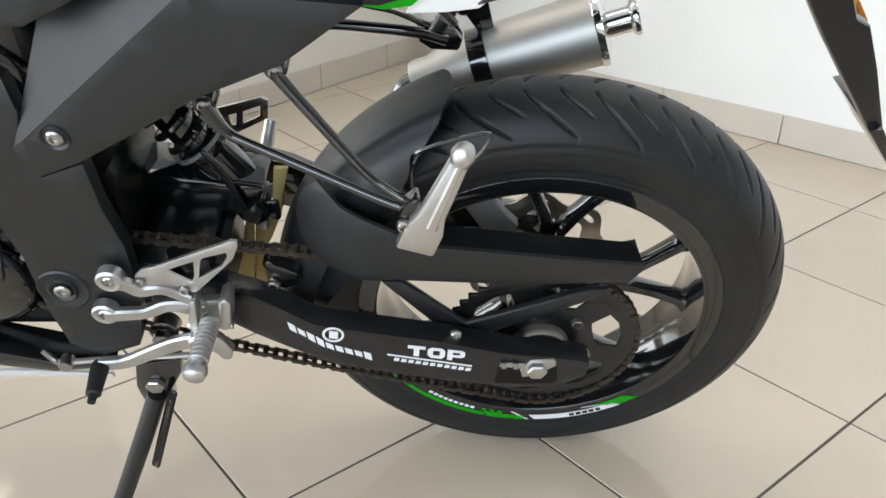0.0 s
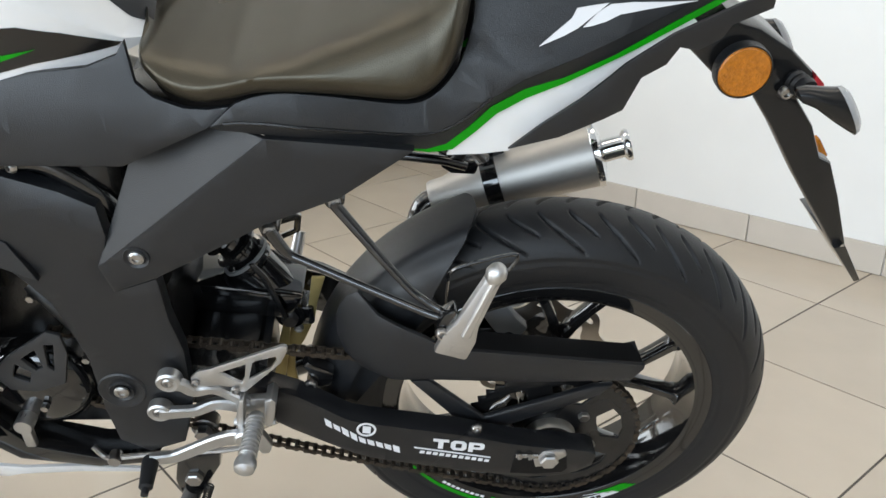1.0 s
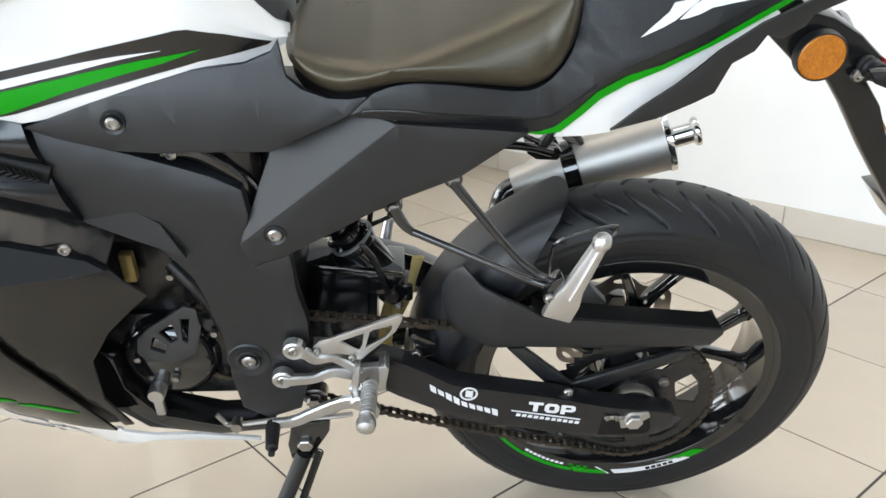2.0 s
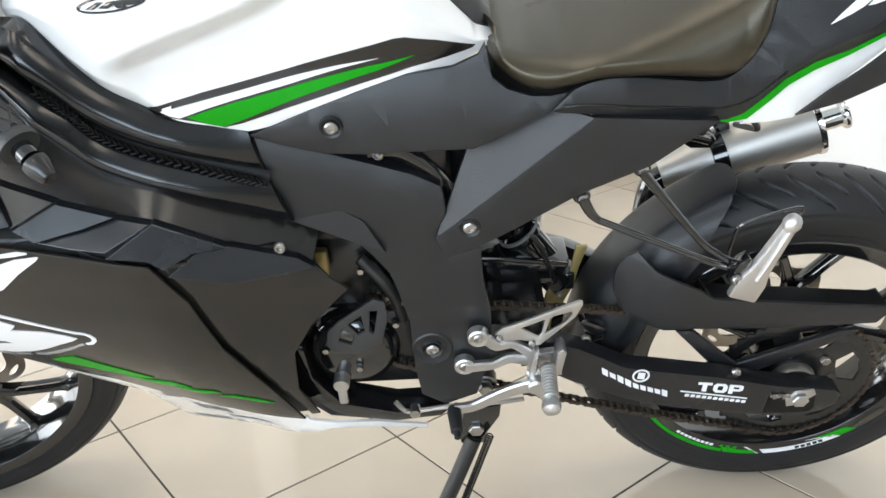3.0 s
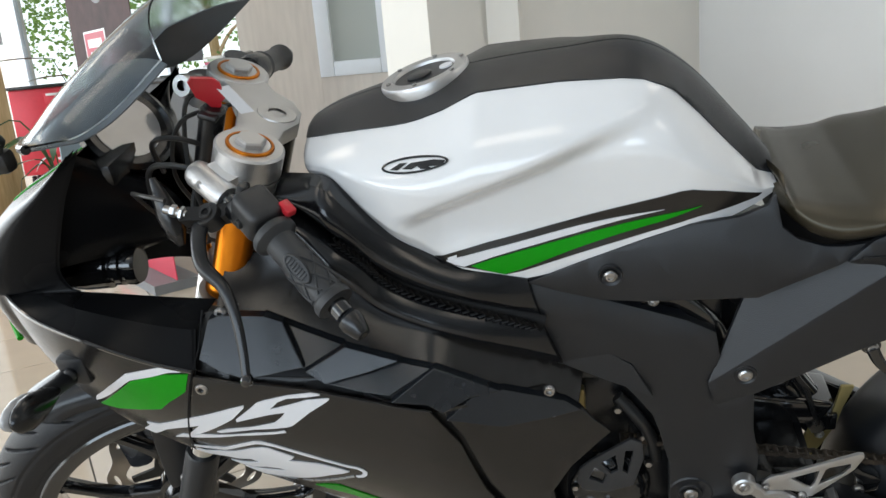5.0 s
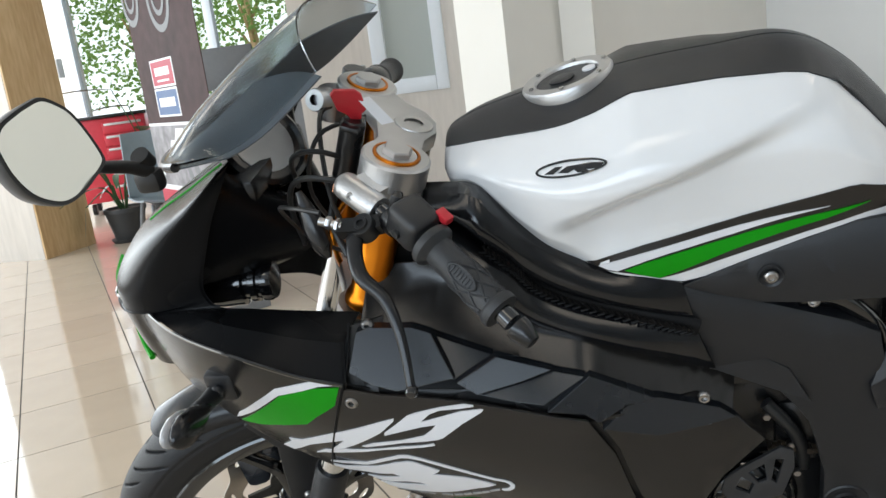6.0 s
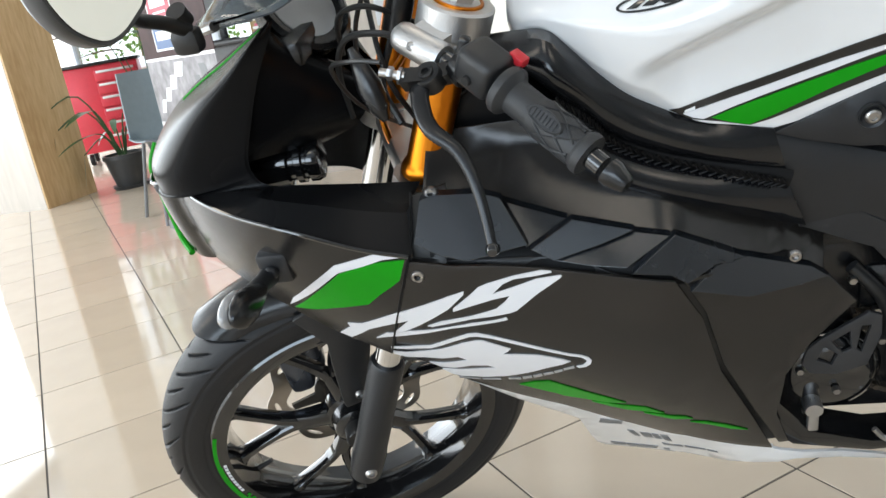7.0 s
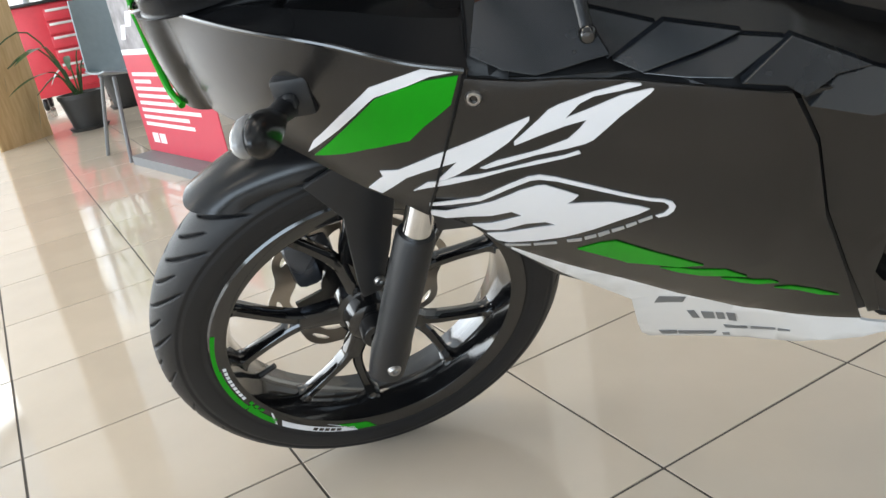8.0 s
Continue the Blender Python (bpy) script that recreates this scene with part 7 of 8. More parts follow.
part("stalk", tube([(-1.31, -0.155, 1.028), (-1.318, -0.18, 1.045), (-1.325, -0.215, 1.062), (-1.31, -0.26, 1.085)], [0.009, 0.0075, 0.007, 0.0075], 12, 4), M_CABLE, mirror)
MC = Vector((-1.29, -0.32, 1.122))
MN = Vector((0.95, -0.24, 0.15)).normalized()
MU = (Vector((-0.1, -0.1, 1)) - MN * Vector((-0.1, -0.1, 1)).dot(MN)).normalized()
MR = MU.cross(MN)
mout = [(-0.045, 0.033), (-0.03, 0.0435), (-0.012, 0.046), (0.0074, 0.0463), (0.0236, 0.0439), (0.0353, 0.0317), (0.0426, 0.0181), (0.0463, -0.0045), (0.0463, -0.032), (0.0415, -0.0397), (0.0257, -0.0443), (0.0041, -0.0485), (-0.0158, -0.0475), (-0.03, -0.039), (-0.0438, -0.0207), (-0.0484, 0.0052)]


def mirror_ring(k, depth, sh=0.0):
    P = smooth_line([(u, v, 0) for u, v in mout] + [(*mout[0], 0)], 4)[:-1]
    return [MC + MR * (p.x * k + sh) + MU * p.y * k + MN * depth for p in P]


part("housing", loft([mirror_ring(0.35, -0.045), mirror_ring(0.7, -0.036), mirror_ring(0.95, -0.018), mirror_ring(1.0, 0.0), mirror_ring(0.985, 0.004), mirror_ring(0.9, 0.003)]), M_CABLE, mirror, "black mirror housing", sharp=60)
M_MIRROR = mat("mirror_glass", (0.74, 0.72, 0.64), 0.02, metal=1.0, vary=0.0, rough_vary=0.0)
part("glass", loft([mirror_ring(0.91, 0.0032), mirror_ring(0.91, 0.0045)]), M_MIRROR, mirror, "mirror glass")
part("dash_pod", join(lathe([(0, -0.03), (0.05, -0.028), (0.062, -0.012), (0.064, 0.004), (0.058, 0.008), (0.054, 0.002), (0, 0.002)], (-1.236, -0.012, 0.993), (0.75, -0.3, 0.6), 32), box((-1.29, -0.1, 0.945), (-1.22, 0.1, 0.98), 0.012)), M_DARK, bike, "instrument cluster with red dial")
M_DIAL = mat("red_dial", (0.62, 0.06, 0.02), 0.2, coat=0.5, emit=0.35)
part("dial", lathe([(0, 0.0035), (0.044, 0.0035), (0.044, 0.0015)], (-1.236, -0.012, 0.993), (0.75, -0.3, 0.6), 32), M_LENS, bike, "pale instrument dial")
part("dial_light", lathe([(0, 0.0045), (0.024, 0.0045), (0.024, 0.0015)], (-1.234, 0.016, 0.9985), (0.75, -0.3, 0.6), 28), M_DIAL, bike, "glowing red display")
bm = lathe([(0, 0.05), (0.024, 0.05), (0.027, 0.045), (0.027, 0.036), (0.023, 0.034), (0.023, 0.03), (0.027, 0.028), (0.027, 0.02), (0.023, 0.018), (0.023, 0.012), (0.03, 0.01), (0.032, -0.02), (0.028, -0.06), (0, -0.06)], (-1.3, -0.07, 0.82), (1, 0.1, -0.05), 28)
part("intake_boot", bm, M_GLOSS, bike, "ribbed black rubber boot")
part("nose_inner", box((-1.4, -0.1, 0.78), (-1.34, 0.1, 0.88), 0.02), M_DARK, bike)
# front indicators
for s in (-1, 1):
    part("indicator_mount", join(box((-1.3, -0.226 if s < 0 else 0.2, 0.745), (-1.262, -0.2 if s < 0 else 0.226, 0.785), 0.005), bolt((-1.283, s * 0.228, 0.764), (0, s, 0), 0.0085, 0.006)), M_PLASTIC, bike)
    neck, tip = Vector((-1.29, s * 0.222, 0.757)), Vector((-1.29, s * 0.338, 0.782))
    part("indicator_stalk", tube([neck, neck.lerp(tip, 0.2), neck.lerp(tip, 0.42)], [0.0125, 0.0105, 0.0115], 14, 3), M_RUBBER, bike)
    up = (tip - neck).cross(Vector((1, 0, 0))).normalized() * s

    def pod(f, r, flat, back_):
        c = neck.lerp(tip, f) + Vector((back_, 0, 0))
        return [c + Vector((flat * 0.75, 0, 0)) * math.cos(2 * math.pi * k / 20) + up * r * 0.8 * math.sin(2 * math.pi * k / 20) for k in range(20)]

    part("indicator", loft([pod(f, r, d, 0.006) for f, r, d in ((0.3, 0.007, 0.007), (0.38, 0.0125, 0.011), (0.5, 0.0185, 0.015), (0.64, 0.0235, 0.018), (0.78, 0.0245, 0.018), (0.9, 0.019, 0.014), (0.97, 0.011, 0.008), (1.0, 0.003, 0.003))]), M_SATIN, bike, "black teardrop front indicator")
    part("indicator_lens", loft([pod(f, r, d, -0.007) for f, r, d in ((0.44, 0.003, 0.003), (0.5, 0.0145, 0.01), (0.64, 0.021, 0.014), (0.78, 0.022, 0.014), (0.9, 0.017, 0.011), (0.965, 0.01, 0.007), (0.99, 0.003, 0.003))]), M_LENS, bike, "clear indicator lens")

# front mudguard, fork guards, caliper: built about the wheel
fmat = Matrix.Translation(F_AXLE) @ STEER.to_4x4()


def mud(u, v):
    s = v * 2 - 1
    a = radians(60 + (120 - 60 - 9 * s * s) * u)
    w = 0.061 * (0.85 + 0.15 * math.sin(math.pi * min(1, u * 1.1)))
    r = 0.333 - 0.032 * abs(s) ** 2.6 - 0.012 * (1 - u) * abs(s)
    return Vector((r * math.cos(a), w * math.sin(s * 1.4) / math.sin(1.4), r * math.sin(a)))


bm = shell(grid(mud, 26, 15), 0.004)
bm.transform(fmat)
part("front_mudguard", bm, M_SATIN, bike, "gloss black front mudguard", sharp=60)
for s in (-1, 1):
    bm = flat_plate([[(-0.02, 0.3), (0.03, 0.315), (0.12, 0.3), (0.085, 0.25), (0.058, 0.165), (0.028, 0.092), (0.0, 0.09), (-0.001, 0.105), (0.006, 0.186), (0.012, 0.234)]], 0.008, side(-0.074 if s < 0 else 0.066), 0.003)
    bm.transform(fmat)
    part("fork_guard", bm, M_PLASTIC, bike)
bm = bolt((0.028, -0.077, 0.116), OUT, 0.008)
bm.transform(fmat)
part("guard_bolt", bm, M_STEEL, bike)
bm = join(box((-0.09, 0.03, 0.04), (-0.045, 0.1, 0.13), 0.014), box((-0.06, 0.05, 0.06), (-0.02, 0.1, 0.12), 0.01))
bm.transform(fmat)
part("front_caliper", bm, mat("dark_blue_grey_caliper", (0.09, 0.1, 0.12), 0.25, metal=0.7), bike, "dark metallic brake caliper")
bm = lathe([(0.012, 0.07), (0.022, 0.07), (0.024, 0.066), (0.024, -0.05), (0.012, -0.05)], (0, 0, 0), OUT, 24, True)
bm.transform(fmat)
part("axle_spacer", bm, M_DARK, bike)

# tank cap and badge
part("tank_cap", lathe([(0.037, 0.006), (0.039, 0.009), (0.053, 0.009), (0.055, 0.006), (0.055, -0.006), (0.037, -0.006)], (-0.84, 0, 1.02), Vector((-0.2, 0, 1)), 48, True), M_ALU, tank, "aluminium fuel cap ring")
part("cap_disc", join(lathe([(0, 0.006), (0.036, 0.006), (0.0375, 0.003), (0.0375, -0.004), (0, -0.004)], (-0.84, 0, 1.02), Vector((-0.2, 0, 1)), 40), lathe([(0.0, 0.0085), (0.012, 0.0085), (0.015, 0.007), (0.015, 0.004)], (-0.846, -0.004, 1.02), Vector((-0.2, 0, 1)), 24)), M_PLASTIC, tank, "black fuel cap flap")
part("cap_lock", lathe([(0, 0.003), (0.008, 0.003), (0.0085, 0), (0, 0)], (-0.815, 0.006, 1.03), Vector((-0.2, 0, 1)), 16), M_DECALW, tank)
for k in range(6):
    a = 2 * math.pi * k / 6 + 0.4
    part("cap_screw", lathe([(0, 0.002), (0.003, 0.002), (0.003, 0)], Vector((-0.84, 0, 1.0295)) + Vector((0.046 * math.cos(a), 0.046 * math.sin(a), 0.2 * 0.046 * math.cos(a))), Vector((-0.2, 0, 1)), 8), M_STEEL, tank)


def ell(a, b, n=40):
    ca, sa = math.cos(0.119), math.sin(0.119)
    return [(-0.8386 + a * math.cos(2 * math.pi * k / n) * ca - b * math.sin(2 * math.pi * k / n) * sa, 0.9725 + a * math.cos(2 * math.pi * k / n) * sa + b * math.sin(2 * math.pi * k / n) * ca) for k in range(n)]


badge = flat_plate([ell(0.0387, 0.0062), ell(0.0359, 0.0048)], 0.0012, lambda u, v, n: (u, tank_y(u, v) - 0.0022 + n, v))
part("tank_badge", badge, M_GLOSS, tank, "oval black outline badge")
for loop in ([(-0.867, 0.9674), (-0.8554, 0.9727), (-0.8474, 0.9735), (-0.8575, 0.9678)], [(-0.8523, 0.9688), (-0.8428, 0.9736), (-0.817, 0.977), (-0.8036, 0.977), (-0.8074, 0.973), (-0.8238, 0.9719), (-0.8174, 0.97), (-0.8313, 0.9697), (-0.8353, 0.9718), (-0.8417, 0.9691)]):
    part("tank_badge", flat_plate([loop], 0.0012, lambda u, v, n: (u, tank_y(u, v) - 0.0022 + n, v)), M_GLOSS, tank)
# small printed marks on the belly pan and along the white graphic, as plain bars
for mtl, lift, quads in (
    (M_GREY, 0.006, [[(-0.9613, 0.3339), (-0.9563, 0.3582), (-0.9246, 0.3648), (-0.9276, 0.3457)],
        [(-0.9213, 0.3155), (-0.9126, 0.3184), (-0.904, 0.2921), (-0.9121, 0.2892)],
        [(-0.9044, 0.3167), (-0.8899, 0.3197), (-0.8852, 0.2969), (-0.8985, 0.2918)],
        [(-0.8873, 0.3206), (-0.8782, 0.3219), (-0.8734, 0.2995), (-0.8824, 0.2957)],
        [(-0.8757, 0.3229), (-0.8656, 0.3249), (-0.8599, 0.2965), (-0.8692, 0.2968)],
        [(-0.8738, 0.2761), (-0.8457, 0.2791), (-0.8436, 0.2689), (-0.8701, 0.2658)],
        [(-0.8414, 0.2782), (-0.8137, 0.2851), (-0.8128, 0.2787), (-0.8402, 0.2691)],
        [(-0.8111, 0.2845), (-0.7978, 0.2868), (-0.7971, 0.2828), (-0.8098, 0.2759)],
        [(-0.9533, 0.2201), (-0.9293, 0.229), (-0.9286, 0.2134), (-0.9483, 0.2059)],
        [(-0.9277, 0.227), (-0.8794, 0.2467), (-0.8825, 0.2325), (-0.9256, 0.2146)],
        [(-0.872, 0.2425), (-0.864, 0.2465), (-0.8617, 0.2375), (-0.8697, 0.2334)]]),
    (M_LENS, 0.0, [[(-1.1271, 0.5137), (-1.0962, 0.5169), (-1.0969, 0.5123), (-1.1276, 0.5075)],
        [(-1.0934, 0.5186), (-1.0671, 0.5246), (-1.0671, 0.5187), (-1.0937, 0.5126)],
        [(-1.0556, 0.5293), (-1.039, 0.5334), (-1.0395, 0.5265), (-1.0556, 0.5235)],
        [(-1.0364, 0.536), (-1.0236, 0.542), (-1.0234, 0.5356), (-1.0363, 0.5292)],
        [(-1.0218, 0.5432), (-1.0098, 0.5497), (-1.009, 0.5436), (-1.0211, 0.5355)],
        [(-1.0075, 0.5507), (-0.9948, 0.5569), (-0.9938, 0.5524), (-1.0066, 0.5446)],
        [(-0.993, 0.5591), (-0.9823, 0.5654), (-0.9813, 0.5612), (-0.992, 0.5536)],
        [(-0.9806, 0.5673), (-0.9668, 0.5755), (-0.9663, 0.5707), (-0.9796, 0.5632)]]),
):
    for pts in quads:
        part("printed_bar", sheet(pts, bump_in(fair, lift), 0.0012, 0.001, step=0, round_edge=0), mtl, bike)

# ---------------- the rest of the showroom ----------------
wall("wall_marble", (-2.79, 3.75), (-2.28, 3.75), FLOOR, CEIL, 0.3, M_MARBLE, "travertine clad wall beside a window", 1)
wall("wall_marble_right", (-1.805, 3.75), (-0.6, 3.75), FLOOR, CEIL, 0.3, M_MARBLE, "travertine clad wall beside a window", 1)
wall("wall_marble_below", (-2.28, 3.752), (-1.805, 3.752), FLOOR, 0.866, 0.29, M_MARBLE, "travertine clad wall below a window", 1)
wall("wall_marble_above", (-2.28, 3.752), (-1.805, 3.752), 2.3, CEIL, 0.29, M_MARBLE, "travertine clad wall above a window", 1)
win = tagged(empty("window_1"), "white framed narrow window with frosted pane", "window", kind="structure")
for lo, hi in (((-2.28, 3.735, 0.866), (-2.186, 3.8, 2.3)), ((-1.885, 3.735, 0.866), (-1.805, 3.8, 2.3)), ((-2.186, 3.735, 0.866), (-1.885, 3.8, 0.957)), ((-2.186, 3.735, 2.21), (-1.885, 3.8, 2.3))):
    part("window_frame", box(lo, hi, 0.008), M_PVC, win)
part("pane", box((-2.186, 3.765, 0.957), (-1.885, 3.772, 2.21)), M_FROST, win, "frosted grey pane")
wall("wall_return", (-0.95, 1.37), (-0.95, 3.75), FLOOR, CEIL, 0.1, M_WALL2, "cream painted wall return", -1)

# pillar with stone and wood cladding
pil = tagged(empty("pillar"), "square pillar clad in pale stone and oak veneer", "pillar", kind="structure")
kb, k2, k0 = Vector((-4.94, 3.746, 0)), Vector((-4.872, 4.234, 0)), Vector((-5.449, 3.788, 0))


def quad_prism(pts, z0, z1):
    bm = bmesh.new()
    a = [bm.verts.new((p[0], p[1], z0)) for p in pts]
    b = [bm.verts.new((p[0], p[1], z1)) for p in pts]
    bm.faces.new(a[::-1])
    bm.faces.new(b)
    for i in range(len(pts)):
        bm.faces.new((a[i], a[(i + 1) % len(pts)], b[(i + 1) % len(pts)], b[i]))
    return bm


part("stone_cladding", quad_prism([(-5.62, 3.80), kb - Vector((0.004, 0, 0)), kb + Vector((-0.004, 0.03, 0)), (-5.62, 3.83)], FLOOR, CEIL), M_MARBLE, pil)
part("wood_cladding", quad_prism([kb, kb + Vector((0.012, 0.0, 0)), k2 + Vector((0.012, 0, 0)), k2], FLOOR, CEIL), M_WOOD, pil)
part("pillar_core", quad_prism([(-5.6, 3.832), kb + Vector((-0.006, 0.032, 0)), k2 + Vector((-0.002, 0, 0)), (-5.55, 4.3)], FLOOR, CEIL), M_WALL, pil)
part("wall_plate", box((-4.905, 4.3, 1.28), (-4.895, 4.36, 1.42)), M_PVC, pil)

# back of the room with its large window
wall("wall_back_below", (-7.5, 7.0), (-0.6, 7.0), FLOOR, 0.85, 0.25, M_WALL2, "cream wall below the large window", 1)
wall("wall_back_above", (-7.5, 7.0), (-0.6, 7.0), 2.7, CEIL, 0.25, M_WALL2, "cream wall above the large window", 1)
wall("wall_back_left", (-7.5, 7.002), (-6.75, 7.002), 0.85, 2.7, 0.24, M_WALL2, "cream wall beside the large window", 1)
wall("wall_back_right", (-3.2, 7.002), (-0.6, 7.002), 0.85, 2.7, 0.24, M_WALL2, "cream wall beside the large window", 1)
win2 = tagged(empty("window_2"), "large white framed window with greenery outside", "window", kind="structure")
for x0, x1, z0, z1 in ((-6.75, -6.65, 0.85, 2.7), (-3.3, -3.2, 0.85, 2.7), (-6.65, -3.3, 0.85, 0.93), (-6.65, -3.3, 2.62, 2.7), (-5.02, -4.92, 0.93, 2.62)):
    part("window_frame", box((x0, 6.98, z0), (x1, 7.06, z1), 0.008), M_PVC, win2)
part("window_sill", box((-6.8, 6.82, 0.82), (-3.15, 7.0, 0.85), 0.006), M_PVC, win2)
M_GLASS = bpy.data.materials.new("clear_glass")
M_GLASS.use_nodes = True
_b = M_GLASS.node_tree.nodes["Principled BSDF"]
_b.inputs["Roughness"].default_value = 0.0
_b.inputs["Transmission Weight"].default_value = 1.0
_b.inputs["IOR"].default_value = 1.02
for x0, x1 in ((-6.65, -5.02), (-4.92, -3.3)):
    p_ = part("pane", box((x0, 7.02, 0.93), (x1, 7.026, 2.62)), M_GLASS, win2)
    p_.visible_shadow = False
# outside: pale paving, leaves and a backdrop that glows for daylit distance
M_OUT = mat("glowing_distance", (0.85, 0.92, 0.95), 0.9, vary=0.08, scale=0.6, emit=2.3)
tagged(part("backdrop", quad_prism([(-16, 13.0), (4, 13.0), (4, 13.1), (-16, 13.1)], -1, 7), M_OUT), "glowing backdrop for the overcast distance beyond the window", "backdrop", kind="structure")
tagged(part("ground", box((-30, 7.3, -0.3), (12, 30, -0.1)), M_GREYFL), "pale paving outside the window", "ground", kind="structure")
M_LEAF = mat("leaf_green", (0.1, 0.24, 0.05), 0.5, vary=0.5, scale=3, colour2=(0.24, 0.44, 0.12))
_nt, _b = M_LEAF.node_tree, M_LEAF.node_tree.nodes["Principled BSDF"]
_tr = _nt.nodes.new("ShaderNodeBsdfTranslucent")
_tr.inputs["Color"].default_value = (0.42, 0.62, 0.2, 1)
_mx = _nt.nodes.new("ShaderNodeMixShader")
_mx.inputs[0].default_value = 0.5
_nt.links.new(_b.outputs[0], _mx.inputs[1])
_nt.links.new(_tr.outputs[0], _mx.inputs[2])
_nt.links.new(_mx.outputs[0], _nt.nodes["Material Output"].inputs["Surface"])
rng = random.Random(4)
bm = bmesh.new()
for k in range(15000):
    c = Vector((rng.uniform(-8.6, -2.6), rng.uniform(8.2, 10.0), 0))
    c.z = 1.0 + 2.4 * rng.random() ** 0.8
    if noise.noise(c * 1.3) < -0.12:
        continue
    d = Vector((rng.uniform(-1, 1), rng.uniform(-1, 1), rng.uniform(-1, 0.6))).normalized()
    w = d.orthogonal().normalized() * rng.uniform(0.018, 0.036)
    L_ = d * rng.uniform(0.05, 0.1)
    vs = [bm.verts.new(c), bm.verts.new(c + L_ * 0.5 + w), bm.verts.new(c + L_), bm.verts.new(c + L_ * 0.5 - w)]
    bm.faces.new(vs)
tagged(part("foliage", bm, M_LEAF), "light green leaves of trees outside the window", "foliage", kind="stuff")
for x, y in ((-7.2, 9.3), (-5.4, 9.0), (-3.9, 9.6)):
    tr = tagged(empty("tree", None, Matrix.Translation((x, y, -0.1))), "slim tree standing outside the window", "tree", group="trees outside")
    part("trunk", tube([(0, 0, 0), (0.03, 0.02, 1.2), (-0.04, 0.0, 2.4), (0.02, 0, 3.4)], [0.09, 0.07, 0.05, 0.02], 10, 4), M_WOOD, tr)
    for k in range(7):
        a = k * 2.4
        part("limb", tube([(0, 0, 1.1 + 0.3 * k), (0.3 * math.cos(a), 0.3 * math.sin(a), 1.5 + 0.3 * k), (0.7 * math.cos(a), 0.5 * math.sin(a), 1.7 + 0.3 * k)], [0.035, 0.02, 0.008], 6, 3), M_WOOD, tr)

# enclosing walls and ceiling, out of view; grey and blue tones shape reflections
wall("wall_south_low", (4.0, -6.5), (-7.5, -6.5), FLOOR, 0.65, 0.2, M_WALL3, "unseen wall below a window opening, greyed to dim reflections", 1)
wall("wall_south_top", (4.0, -6.5), (-7.5, -6.5), 2.95, CEIL, 0.2, M_WALL3, "unseen wall above a window opening, greyed to dim reflections", 1)
wall("wall_south_end", (4.0, -6.502), (1.05, -6.502), 0.65, 2.95, 0.19, M_WALL3, "unseen wall beside a window opening, greyed to dim reflections", 1)
wall("wall_south_west", (-6.05, -6.502), (-7.5, -6.502), 0.65, 2.95, 0.19, M_WALL3, "unseen wall beside a window opening, greyed to dim reflections", 1)
wall("wall_east_rear", (4.0, -1.7), (4.0, -6.5), FLOOR, CEIL, 0.2, M_WALL3, "unseen enclosing wall, greyed to dim reflections", 1)
wall("wall_west_low", (-7.5, -6.5), (-7.5, 7.0), FLOOR, 0.25, 0.2, M_WALL3, "unseen low wall below the shop front", 1)
wall("wall_west_top", (-7.5, -6.5), (-7.5, 7.0), 2.95, CEIL, 0.2, M_WALL3, "unseen wall band above the shop front", 1)
for y in (-6.4, -3.2, 0.0, 3.2, 6.4):
    tagged(part("mullion", box((-7.55, y - 0.06, 0.25), (-7.4, y + 0.06, 2.95), 0.01), M_PVC), "white shop front mullion", "window frame", kind="structure")
tagged(part("ceiling", box((-8.4, -6.7, CEIL), (4.2, 7.3, CEIL + 0.1)), M_CEIL), "unseen ceiling, tinted blue as if lit by daylight", "ceiling", kind="structure")
# out of view; panel size and layout assumed, to light the room from above
M_LAMP = mat("lamp_diffuser", (1.0, 0.9, 0.78), 0.6, vary=0.01, emit=4.2)


def ceiling_light(x, y):
    c = tagged(empty("ceiling_light", None, Matrix.Translation((x, y, CEIL))), "unseen ceiling light panel of assumed size, with white frame", "ceiling light", group="ceiling lights")
    part("frame", join(box((-0.62, -0.32, -0.03), (0.62, -0.29, 0)), box((-0.62, 0.29, -0.03), (0.62, 0.32, 0)), box((-0.62, -0.29, -0.03), (-0.59, 0.29, 0)), box((0.59, -0.29, -0.03), (0.62, 0.29, 0))), M_PVC, c)
    part("diffuser", box((-0.59, -0.29, -0.02), (0.59, 0.29, -0.012)), M_LAMP, c)
    return c


first = ceiling_light(-3.2, -2.4)
for x, y in ((-0.9, -2.4), (1.4, -2.4), (-3.2, 0.3), (-0.9, 0.3), (1.2, 0.0), (-3.6, 3.0), (-6.0, 0.3), (-6.0, 3.0)):
    copy_thing(first, Matrix.Translation((x, y, CEIL)))

# roll-up banner
M_BANNER = mat("brown_printed_banner", (0.062, 0.036, 0.036), 0.62, vary=0.35, scale=14, spec=0.15)
M_BANRED = mat("red_printed_banner", (0.5, 0.03, 0.06), 0.5, vary=0.05, scale=8)
M_BANGREY = mat("grey_photo_print", (0.2, 0.19, 0.2), 0.5, vary=0.9, scale=14)
M_BLUE = mat("blue_print", (0.05, 0.11, 0.25), 0.5)
M_PRED = mat("red_print", (0.42, 0.03, 0.06), 0.5)
ban = tagged(empty("roll_up_banner"), "tall printed roll-up banner with photos, badges and a red lower panel", "banner")
BO, BD = Vector((-3.296, 2.784, FLOOR)), Vector((0.737, -0.676, 0)).normalized()
BN = Vector((-0.676, -0.737, 0)).normalized()


